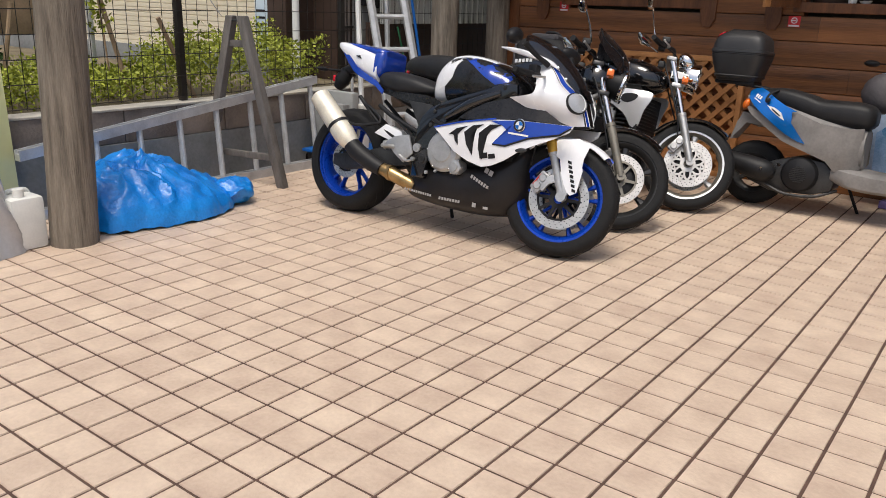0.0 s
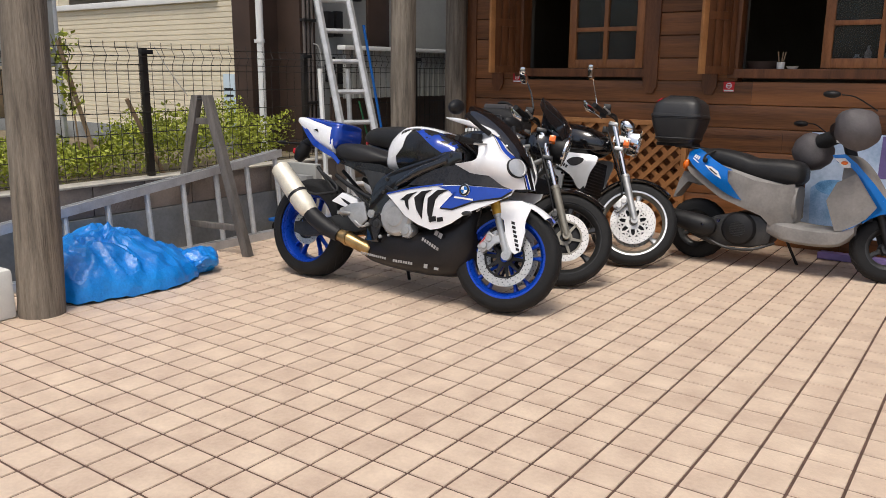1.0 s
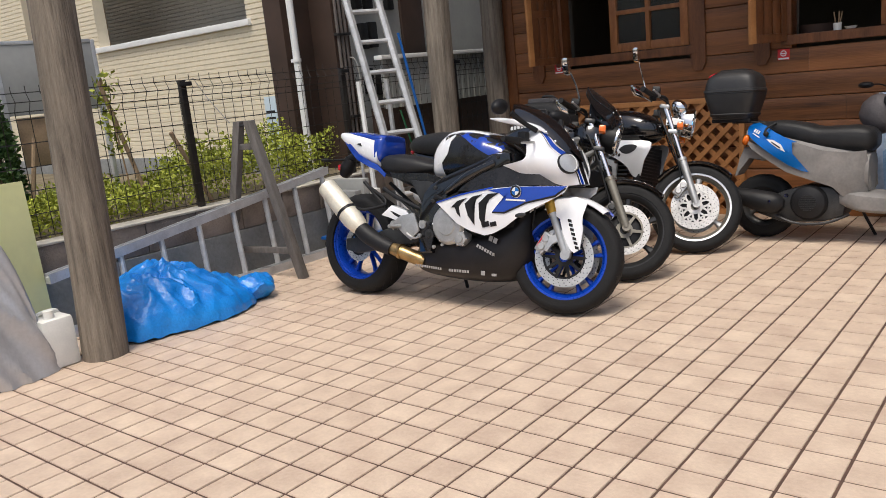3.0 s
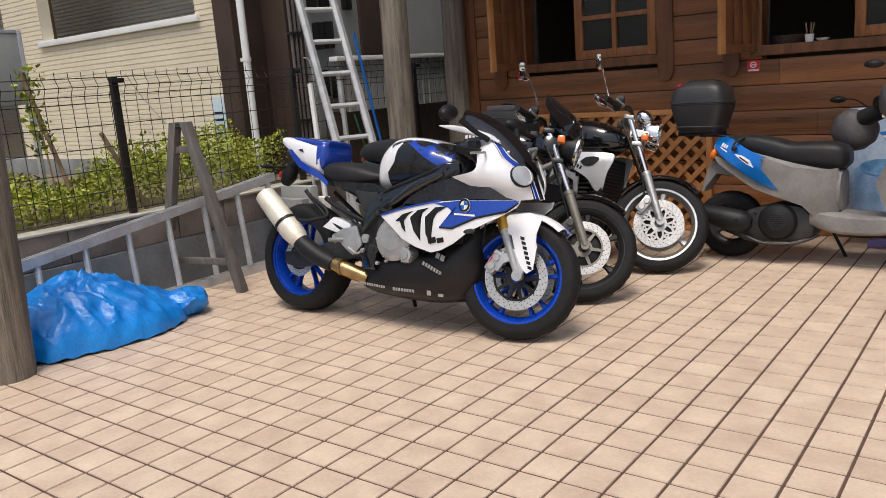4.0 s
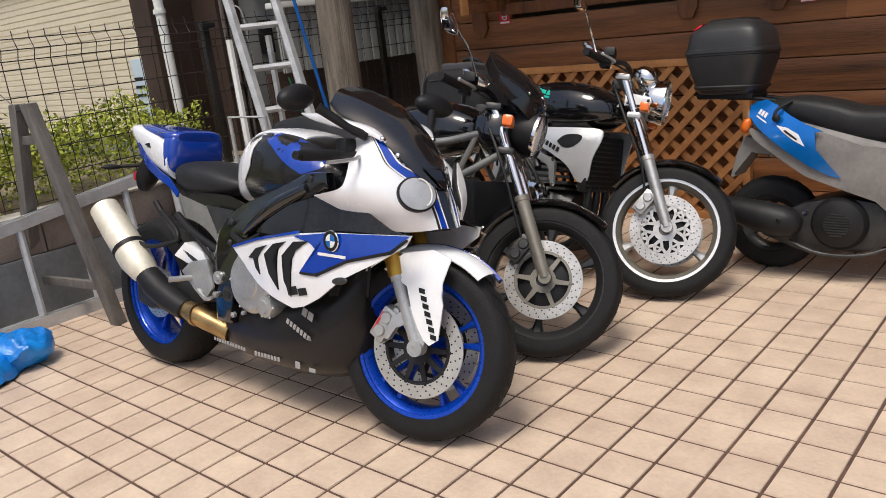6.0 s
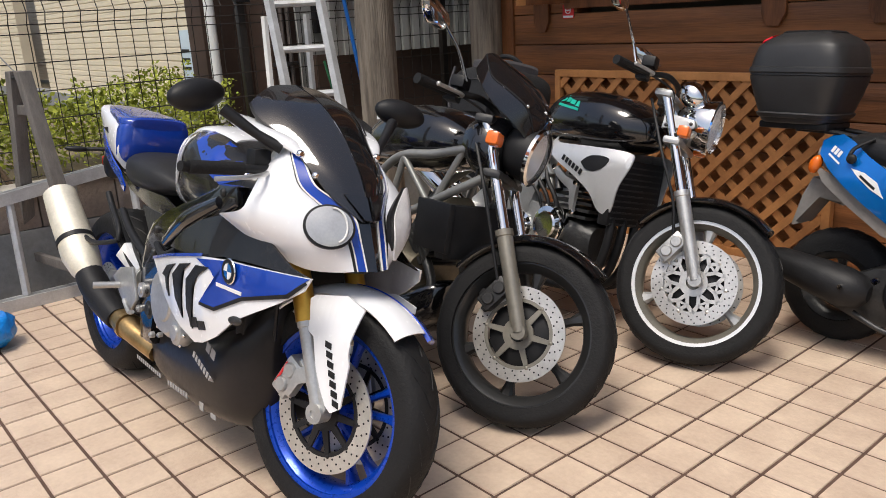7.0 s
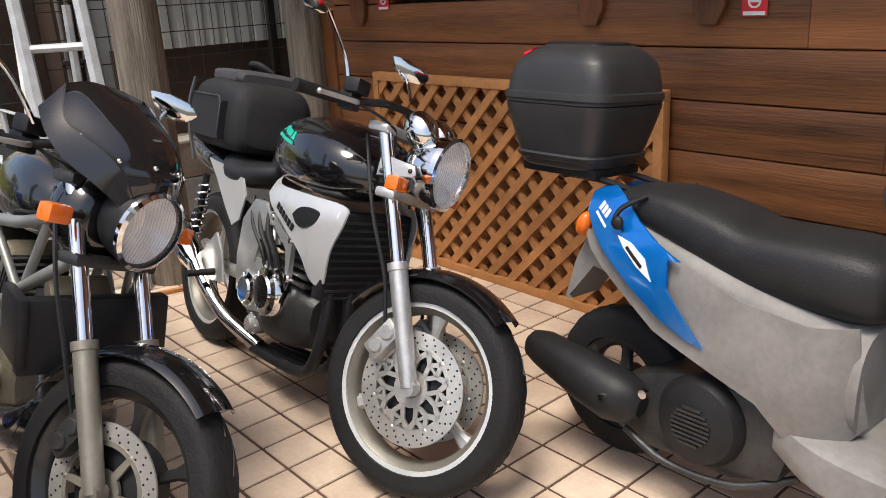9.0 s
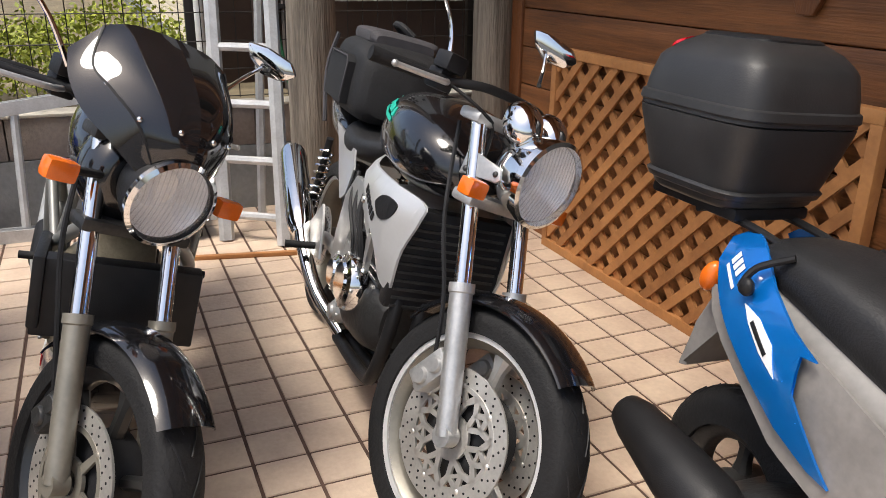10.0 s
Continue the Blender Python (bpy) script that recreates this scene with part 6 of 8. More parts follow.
def roadster_black():
    """Black roadster with a trellis frame and a smoked bikini fairing."""
    t = thing("black_motorcycle", pose(-1.21, 1.755, 0, 0, 0, -3.5) @ pose(0, 0, 0, -14), "black trellis-frame roadster motorcycle with smoked bikini fairing", "motorcycle", "parked motorcycles")
    st = steer((1.385, 0, 0.30), 30)
    AF, AR = (1.40, 0, 0.293), (0.0, 0, 0.297)
    fw, rw = naked_common(t, st, AF, AR, (1.115, 0.94), (1.412, 0.30), RIMBLACK, RIMBLACK, None, -0.06, False, 6, CHROME, FORKGREY)
    disc(fw, AF, 0.108, 0.15, -0.06, st, 26, 6, FORKGREY)
    caliper(t, (1.30, 0.395), -0.08, -32, DARKMETAL, st)
    fender_arc(t, AF, 0.322, 0.13, 50, 150, GLOSSBLACK, st)
    triple_clamp(t, 1.115, 0.93, st, DARKMETAL)
    handlebar(t, st, 1.075, 0.985, 0.315, -0.005, BLACKP, SILVER)
    headlamp(t, st, (1.272, 0, 0.858), 0.091, BLACKP, 10, CHROME)
    for s in (-1, 1):
        indicator(t, st, (1.18, s * 0.10, 0.855), (1.195, s * 0.195, 0.853), 0.031)
    bm = B()
    loft(bm, dense([(1.05, 0.80, 0.93, 0.085), (1.09, 0.765, 0.955, 0.112), (1.135, 0.752, 0.965, 0.118), (1.175, 0.758, 0.955, 0.108), (1.192, 0.775, 0.94, 0.09)]), 28, 2.4)
    part("headlight_cowl", bm, GLOSSBLACK, t, "gloss black headlight cowl", m=st)
    mid = [(1.300, 0, 0.940), (1.300, 0, 0.990), (1.258, 0, 1.056), (1.178, 0, 1.115), (1.085, 0, 1.158)]
    quarter = [(1.292, 0.035, 0.932), (1.288, 0.045, 0.988), (1.236, 0.078, 1.046), (1.160, 0.102, 1.098), (1.082, 0.088, 1.152)]
    crease = [(1.275, 0.060, 0.915), (1.248, 0.104, 0.986), (1.185, 0.142, 1.026), (1.125, 0.166, 1.056), (1.078, 0.146, 1.130)]
    flap = [(1.262, 0.078, 0.892), (1.218, 0.126, 0.930), (1.160, 0.174, 0.968), (1.112, 0.196, 1.015), (1.080, 0.200, 1.062)]
    for s in (-1, 1):
        sc = part("bikini_screen", patch([mid, quarter, crease], s, 5, 5, 0.0, 0.003), SMOKE, t, "dark smoked bikini screen", m=st)
        part("screen_flap", patch([crease, shifted(crease, flap, 0.5), flap], s, 5, 3, 0.0, 0.003), SMOKE, sc, m=st)
        part("screen_fold", patch([shifted(crease, flap, -0.02), shifted(crease, flap, 0.06)], s, 5, 1, 0.0025, 0.002), BLACKP, sc, m=st)
        for x, y, z in ((1.088, 0.172, 1.068), (1.166, 0.147, 1.030), (1.247, 0.105, 0.994), (1.288, 0.038, 0.999)):
            bm = B()
            ball(bm, (x, s * y, z), (0.0065, 0.0065, 0.0065), u=10, v=8)
            part("screen_screw", bm, CHROME, t, m=st)
    chrome_mirror(t, Matrix.Identity(4), (1.125, -0.155, 1.06), (1.12, -0.20, 1.15), (1.108, -0.262, 1.225))
    chrome_mirror(t, Matrix.Identity(4), (0.90, 0.17, 1.04), (0.81, 0.22, 1.07), (0.71, 0.28, 1.10))
    bm = B()
    loft(bm, dense([(0.44, 0.75, 0.81, 0.07), (0.50, 0.73, 0.89, 0.11), (0.62, 0.73, 0.955, 0.14), (0.78, 0.74, 0.985, 0.155), (0.93, 0.76, 0.97, 0.145), (1.04, 0.80, 0.925, 0.10), (1.08, 0.83, 0.89, 0.05)]), 28, 2.5)
    tk = part("fuel_tank", bm, GLOSSBLACK, t, "gloss black fuel tank")
    bars(tk, [(0.60 + 0.028 * k, 0.905 + 0.003 * k, 0.019, 0.022, 4) for k in range(5)], WHITEST, 0, -1, width=lambda x, z: 0.137 + 0.05 * (x - 0.6))
    bm = B()
    loft(bm, dense([(-0.40, 0.80, 0.85, 0.05), (-0.30, 0.77, 0.90, 0.11), (-0.1, 0.74, 0.925, 0.135), (0.1, 0.73, 0.915, 0.14), (0.25, 0.72, 0.87, 0.14), (0.40, 0.73, 0.85, 0.13), (0.50, 0.76, 0.87, 0.08)]), 20, 2.8)
    part("seat", bm, SEATVINYL, t, "black seat")
    bm = B()
    loft(bm, dense([(-0.38, 0.76, 0.80, 0.04), (-0.25, 0.70, 0.78, 0.09), (0.0, 0.66, 0.75, 0.11), (0.3, 0.62, 0.74, 0.10)]), 18, 3)
    part("tail_cowl", bm, GLOSSBLACK, t)
    bm = B()
    ball(bm, (-0.37, 0, 0.785), (0.03, 0.06, 0.025))
    part("tail_light", bm, REDLENS, t)
    for s in (-1, 1):
        for pts in ([(1.16, 0.86), (1.00, 0.815), (0.85, 0.79), (0.70, 0.70), (0.58, 0.58), (0.52, 0.44)], [(1.20, 0.77), (1.02, 0.66), (0.80, 0.54), (0.66, 0.46)]):
            bm = B()
            tube(bm, [(x, s * lerp_tab(x, (0.5, 0.9, 1.2), (0.15, 0.18, 0.07)), z) for x, z in pts], 0.0155, 12)
            part("frame_tube", bm, FRAMEGREY, t, "grey painted frame tube")
        for a, b in (((0.87, 0.79), (0.99, 0.655)), ((1.02, 0.66), (1.10, 0.835)), ((0.87, 0.785), (0.79, 0.545)), ((0.64, 0.64), (0.74, 0.505))):
            bm = B()
            tube(bm, [(x, s * lerp_tab(x, (0.5, 0.9, 1.2), (0.15, 0.18, 0.07)), z) for x, z in (a, b)], 0.0115, 10, curve=False)
            part("frame_strut", bm, FRAMEGREY, t)
        bm = B()
        tube(bm, [(0.0, s * 0.10, 0.297), (0.25, s * 0.115, 0.37), (0.52, s * 0.12, 0.40)], 0.022, 10)
        part("swingarm", bm, SILVER, t)
        bm = B()
        slab(bm, [(0.25, 0.42), (0.45, 0.52), (0.50, 0.44), (0.36, 0.34)], s * 0.165, s * 0.175, 0.004)
        part("peg_plate", bm, SILVER, t)
        bm = B()
        tube(bm, [(0.38, s * 0.17, 0.38), (0.37, s * 0.27, 0.375)], 0.012, 10, curve=False)
        part("footpeg", bm, RUBBER, t)
        for x, z, r, d in ((0.62, 0.40, 0.085, 0.19), (0.78, 0.36, 0.055, 0.18)):
            bm = B()
            lathe(bm, [(0, s * d), (r * 0.6, s * d), (r * 0.66, s * (d - 0.008)), (r * 0.92, s * (d - 0.014)), (r, s * (d - 0.03)), (r, s * (d - 0.07))], 28, (x, 0, z))
            cv = part("engine_cover", bm, ENGBRONZE, t, "grey-bronze engine cover")
            for i in range(7):
                a = 2 * math.pi * i / 7
                bm = B()
                ball(bm, (x + r * 0.95 * math.cos(a), s * (d - 0.018), z + r * 0.95 * math.sin(a)), (0.006, 0.006, 0.006), u=8, v=6)
                part("bolt", bm, SILVER, cv)
    bm = B()
    loft(bm, dense([(0.46, 0.28, 0.48, 0.12), (0.55, 0.22, 0.52, 0.155), (0.75, 0.21, 0.50, 0.155), (0.90, 0.26, 0.46, 0.12)]), 20, 3)
    part("crankcase", bm, ENGBRONZE, t)
    for ang, x0 in ((42, 0.84), (-48, 0.60)):
        for k in range(7):
            bm = B()
            box(bm, (-0.075, -0.085, 0.0), (0.075, 0.085, 0.012), 0.004)
            part("cylinder_fin", bm, DARKMETAL, t, m=Matrix.Translation((x0, 0, 0.44)) @ rot(0, ang, 0) @ Matrix.Translation((0, 0, 0.03 + 0.024 * k)))
        bm = B()
        box(bm, (-0.065, -0.075, 0.195), (0.065, 0.075, 0.26), 0.015)
        part("cylinder_head", bm, ENGBRONZE, t, m=Matrix.Translation((x0, 0, 0.44)) @ rot(0, ang, 0))
    bm = B()
    box(bm, (0.98, -0.175, 0.50), (1.16, -0.15, 0.665), 0.006)
    box(bm, (1.10, -0.17, 0.48), (1.15, 0.17, 0.66), 0.006)
    part("radiator", bm, BLACKP, t, "black radiator with side shields")
    bm = B()
    loft(bm, dense([(0.18, 0.12, 0.18, 0.08), (0.35, 0.10, 0.22, 0.14), (0.65, 0.11, 0.27, 0.16), (0.88, 0.15, 0.33, 0.145), (1.0, 0.22, 0.38, 0.11), (1.04, 0.29, 0.37, 0.06)]), 20, 3)
    bp = part("belly_pan", bm, GLOSSBLACK, t, "black belly pan with white lettering bars")
    bars(bp, [(0.60, 0.185, 0.12, 0.03, 10), (0.40, 0.14, 0.16, 0.028, 8)], WHITEST, 0, -1, width=lambda x, z: 0.158)
    bars(bp, [(0.74, 0.21, 0.03, 0.03, 10), (0.34, 0.15, 0.04, 0.028, 8)], REDSIGN, 0, -1, width=lambda x, z: 0.157)
    bm = B()
    tube(bm, [(0.92, -0.06, 0.44), (1.0, -0.08, 0.34), (0.92, -0.10, 0.20), (0.55, -0.13, 0.17), (0.36, -0.18, 0.24)], 0.018, 12)
    part("exhaust_pipe", bm, DARKMETAL, t)
    bm = B()
    tube(bm, [(0.36, -0.18, 0.24), (0.30, -0.19, 0.28), (0.24, -0.195, 0.31), (-0.12, -0.20, 0.47), (-0.14, -0.20, 0.48)], [0.024, 0.045, 0.054, 0.054, 0.046], 20, curve=False)
    sil = part("silencer", bm, ALU, t, "aluminium silencer")
    bm = B()
    tube(bm, [(0.24, -0.196, 0.31), (0.10, -0.198, 0.375)], 0.057, 18, curve=False)
    part("heat_shield", bm, BLACKP, sil)
    bm = B()
    tube(bm, [(0.55, 0.14, 0.22), (0.50, 0.29, 0.0)], 0.011, 8, curve=False)
    part("side_stand", bm, BLACKP, t)
    bm = B()
    tube(bm, [(1.08, -0.10, 0.90), (1.18, -0.13, 0.72), (1.25, -0.115, 0.56), (1.30, -0.10, 0.44)], 0.0055, 6)
    part("brake_hose", bm, BLACKP, t, m=st)
    return t


def scooter():
    t = thing("scooter", pose(0.62, 3.0, 0, 0, 0, 0.5) @ pose(0, 0, 0, -5), "blue and faded grey scooter with long black seat", "scooter")
    st = steer((1.18, 0, 0.22), 25)
    AF, AR = (1.20, 0, 0.212), (0.0, 0, 0.215)
    wheel(t, "front_wheel", AF, 0.213, 0.09, 0.13, DARKMETAL, st, 3)
    wheel(t, "rear_wheel", AR, 0.215, 0.10, 0.13, DARKMETAL, None, 3)
    bm = B()
    loft(bm, dense([(-0.02, 0.725, 0.77, 0.06), (0.03, 0.70, 0.785, 0.105), (0.14, 0.665, 0.79, 0.125), (0.28, 0.62, 0.765, 0.135), (0.36, 0.595, 0.742, 0.138), (0.46, 0.575, 0.742, 0.142), (0.58, 0.565, 0.742, 0.142), (0.655, 0.575, 0.725, 0.125), (0.69, 0.605, 0.69, 0.08)]), 24, 3.2)
    part("seat", bm, SEATVINYL, t, "long black vinyl seat")
    body_w = lambda x, z: lerp_tab(x, (-0.12, 0.0, 0.2, 0.5, 0.7, 1.05), (0.11, 0.145, 0.175, 0.19, 0.20, 0.21)) - 1.3 * max(0, z - 0.56) ** 2 - 1.1 * max(0, 0.46 - z) ** 2 - 7.0 * max(0, x - 0.56) ** 2
    bm = B()
    loft(bm, dense([(-0.10, 0.66, 0.74, 0.09), (0.0, 0.60, 0.73, 0.125), (0.15, 0.52, 0.70, 0.145), (0.35, 0.44, 0.65, 0.16), (0.55, 0.36, 0.60, 0.165), (0.66, 0.32, 0.57, 0.15)]), 20, 3)
    part("body_core", bm, SCGREY, t)
    for s in (-1, 1):
        bm = B()
        sheet(bm, [(-0.10, 0.665), (0.08, 0.60), (0.13, 0.665), (0.24, 0.645), (0.40, 0.59), (0.56, 0.575), (0.645, 0.585), (0.655, 0.50), (0.675, 0.36), (0.64, 0.31), (0.52, 0.30), (0.46, 0.36), (0.34, 0.40), (0.18, 0.455), (0.06, 0.53), (-0.06, 0.61)], body_w, s)
        part("side_panel", bm, SCGREY, t, "faded grey side panel")
        bm = B()
        sheet(bm, [(-0.09, 0.755), (-0.06, 0.775), (-0.02, 0.782), (0.03, 0.76), (0.10, 0.715), (0.18, 0.675), (0.25, 0.648), (0.215, 0.645), (0.205, 0.62), (0.225, 0.575), (0.27, 0.52), (0.315, 0.465), (0.325, 0.453), (0.28, 0.462), (0.20, 0.50), (0.12, 0.55), (0.04, 0.605), (-0.04, 0.665), (-0.085, 0.71)], lambda x, z: body_w(x, z) + 0.004 + 0.02 * math.sin(max(0, min(1, (z - 0.45) / 0.32)) * math.pi) ** 0.7, s)
        tail = part("tail_panel", bm, SCBLUE, t, "metallic blue tail panel")
        bm = B()
        tailw = lambda x, z: body_w(x, z) + 0.006 + 0.02 * math.sin(max(0, min(1, (z - 0.45) / 0.32)) * math.pi) ** 0.7
        sheet(bm, [(0.05, 0.672), (0.10, 0.662), (0.15, 0.635), (0.18, 0.585), (0.13, 0.61), (0.08, 0.645)], tailw, s, 0.003)
        part("badge", bm, WHITEST, tail)
        bars(tail, [(0.085, 0.648, 0.07, 0.008, -33)], BLACKP, 0, s, width=lambda x, z: tailw(x, z) + 0.002)
        bars(tail, [(-0.045, 0.722, 0.012, 0.022, -25), (-0.03, 0.715, 0.012, 0.022, -25), (-0.015, 0.708, 0.012, 0.022, -25), (-0.05, 0.71, 0.06, 0.006, -30)], WHITEST, 0, s, width=lambda x, z: tailw(x, z) + 0.001)
        bm = B()
        ball(bm, (-0.098, s * 0.105, 0.668), (0.022, 0.024, 0.036), rot(0, 20, 0))
        part("rear_indicator", bm, AMBER, t, "amber rear indicator")
        bm = B()
        tube(bm, [(0.10, s * 0.115, 0.775), (0.05, s * 0.15, 0.74), (0.04, s * 0.17, 0.70)], 0.007, 8)
        part("grab_strap", bm, BLACKP, t)
        bm = B()
        ball(bm, (0.05, s * 0.165, 0.705), (0.018, 0.012, 0.018))
        part("strap_button", bm, BLACKP, t)
        # leg shield and floor
        bm = B()
        sheet(bm, [(0.85, 0.50), (0.90, 0.62), (0.96, 0.655), (1.00, 0.68), (1.06, 0.66), (1.14, 0.56), (1.18, 0.47), (1.08, 0.40), (1.0, 0.33), (0.92, 0.31)], lambda x, z: 0.20 - 0.35 * max(0, x - 1.0), s)
        part("leg_shield", bm, SCGREY, t, "faded grey leg shield")
        bm = B()
        sheet(bm, [(0.855, 0.79), (0.93, 0.80), (1.0, 0.745), (1.10, 0.635), (1.20, 0.51), (1.235, 0.46), (1.13, 0.43), (1.02, 0.345), (0.96, 0.315), (1.10, 0.40), (1.17, 0.47), (1.11, 0.56), (1.03, 0.66), (0.96, 0.73), (0.89, 0.745)], lambda x, z: 0.205 - 0.36 * max(0, x - 1.0), s)
        part("front_edge_panel", bm, SCBLUE, t, "metallic blue front edge panel")
        bm = B()
        sheet(bm, [(0.87, 0.77), (0.93, 0.775), (0.99, 0.72), (0.93, 0.715)], lambda x, z: 0.208 - 0.2 * max(0, x - 0.95), s, 0.01)
        part("front_indicator", bm, WHITEST, t, "clear front indicator")
        bm = B()
        ball(bm, (0.93, s * 0.208, 0.745), (0.02, 0.01, 0.012))
        part("indicator_bulb", bm, AMBER, t)
    bm = B()
    loft(bm, dense([(0.50, 0.24, 0.34, 0.15), (0.62, 0.20, 0.33, 0.20), (0.80, 0.19, 0.315, 0.205), (0.95, 0.21, 0.33, 0.205), (1.03, 0.29, 0.41, 0.19)]), 20, 5)
    part("floorboard", bm, SCGREY, t, "grey step-through floorboard")
    bm = B()
    loft(bm, dense([(0.92, 0.36, 0.80, 0.16), (1.0, 0.36, 0.78, 0.19), (1.08, 0.40, 0.70, 0.16), (1.16, 0.46, 0.58, 0.10), (1.21, 0.47, 0.53, 0.05)]), 20, 3)
    part("front_shell", bm, SCGREY, t)
    bm = B()
    loft(bm, dense([(0.80, 0.93, 0.99, 0.06), (0.86, 0.88, 1.02, 0.12), (0.95, 0.86, 1.0, 0.13), (1.03, 0.88, 0.97, 0.07)]), 18, 2.6)
    part("handlebar_cover", bm, BLACKP, t, m=st)
    bm = B()
    tube(bm, [(0.90, 0, 0.90), (0.97, 0, 0.70), (1.06, 0, 0.45), (1.12, 0, 0.33)], 0.035, 10)
    part("steering_column", bm, BLACKP, t, m=st)
    bm = B()
    for y in (-0.055, 0.055):
        tube(bm, [(1.13, y, 0.42), (1.20, y, 0.215)], 0.02, 12, curve=False)
    part("front_fork", bm, BLACKP, t, m=st)
    fender_arc(t, AF, 0.25, 0.12, 40, 140, SCBLUE, st)
    for s, x, z, my in ((1, 0.66, 0.80, 0.24), (-1, 0.99, 0.95, 0.30)):
        bm = B()
        ball(bm, (x, s * my, z), (0.135, 0.10, 0.125), rot(0, 25, 0), 22, 14)
        for v in bm.verts:
            v.co += 0.018 * noise.noise_vector(v.co * 9) + 0.008 * noise.noise_vector(v.co * 25)
        mf = part("hand_muff", bm, MUFF, t, "grey padded hand muff")
        bm = B()
        tube(bm, [(x + 0.05, s * (my - 0.04), z + 0.07), (0.90, s * 0.10, 0.95)], [0.055, 0.045], 14, curve=False)
        part("muff_sleeve", bm, BAGCLOTH, t)
        bm = B()
        tube(bm, [(x + 0.09, s * 0.25, z + 0.12), (x - 0.02, s * 0.36, z + 0.19), (x - 0.09, s * 0.43, z + 0.20)], 0.0045, 6)
        ball(bm, (x - 0.14, s * 0.46, z + 0.20), (0.05, 0.045, 0.022), rot(0, 0, 0))
        part("mirror", bm, BLACKP, t)
    bm = B()
    box(bm, (0.86, -0.155, 0.87), (0.90, -0.148, 0.945), 0.002, rot(0, 0, 0))
    tag = part("cloth_tag", bm, WHITEST, t)
    bm = B()
    box(bm, (0.862, -0.159, 0.915), (0.898, -0.156, 0.925))
    part("tag_bar", bm, REDSIGN, tag)
    # engine unit, muffler on the right
    bm = B()
    tube(bm, [(-0.215, -0.165, 0.305), (-0.20, -0.167, 0.305), (-0.16, -0.17, 0.302), (0.0, -0.175, 0.27), (0.09, -0.175, 0.252), (0.145, -0.172, 0.246), (0.17, -0.17, 0.243)], [0.026, 0.042, 0.053, 0.070, 0.074, 0.060, 0.03], 20, curve=False)
    mu = part("muffler", bm, BLACKP, t, "matt black muffler")
    bm = B()
    lathe(bm, [(0, -0.01), (0.009, -0.01), (0.009, 0.006)], 10, (0.10, -0.246, 0.27))
    lathe(bm, [(0, -0.01), (0.012, -0.01), (0.012, 0.006)], 10, (0.20, -0.215, 0.305))
    part("bolts", bm, CHROME, mu)
    bm = B()
    slab(bm, [(-0.02, 0.18), (0.15, 0.12), (0.40, 0.13), (0.52, 0.17), (0.54, 0.26), (0.46, 0.35), (0.30, 0.37), (0.16, 0.33), (0.05, 0.27)], -0.14, 0.12, 0.02)
    part("engine_unit", bm, DARKMETAL, t)
    bm = B()
    lathe(bm, [(0, -0.192), (0.045, -0.194), (0.06, -0.19), (0.10, -0.175), (0.115, -0.15), (0.115, -0.10)], 30, (0.32, 0, 0.255))
    fan = part("fan_cover", bm, BLACKP, t, "black finned fan cover")
    for k in range(-4, 5):
        bm = B()
        hw = math.sqrt(max(0.0, 0.052 ** 2 - (k * 0.0115) ** 2))
        box(bm, (0.32 - hw, -0.199, 0.255 + k * 0.0115 - 0.003), (0.32 + hw, -0.190, 0.255 + k * 0.0115 + 0.003))
        part("grille_bar", bm, DARKMETAL, fan)
    bm = B()
    tube(bm, [(0.12, -0.165, 0.165), (0.25, -0.17, 0.12), (0.42, -0.15, 0.125), (0.55, -0.10, 0.18)], 0.010, 10)
    part("exhaust_pipe", bm, DARKMETAL, t)
    bm = B()
    slab(bm, [(-0.12, 0.62), (-0.04, 0.60), (0.05, 0.545), (0.0, 0.52), (-0.09, 0.56), (-0.155, 0.43), (-0.185, 0.42), (-0.15, 0.54)], -0.07, 0.07, 0.012)
    part("rear_mudguard", bm, SCGREY, t, "grey rear mudguard")
    bm = B()
    tube(bm, [(0.58, 0.10, 0.20), (0.66, 0.20, 0.0)], 0.010, 8, curve=False)
    part("side_stand", bm, BLACKP, t)
    bm = B()
    for y in (-0.07, 0.07):
        tube(bm, [(0.06, y, 0.765), (-0.06, y, 0.785), (-0.20, y, 0.79)], 0.009, 8)
    tube(bm, [(-0.18, -0.10, 0.79), (-0.18, 0.10, 0.79)], 0.008, 8, curve=False)
    part("rear_rack", bm, BLACKP, t)
    return t


TOPBOX = material("charcoal_plastic", (0.028, 0.028, 0.029), 0.42, vary=0.2, scale=12, bump=0.08, bump_scale=300)


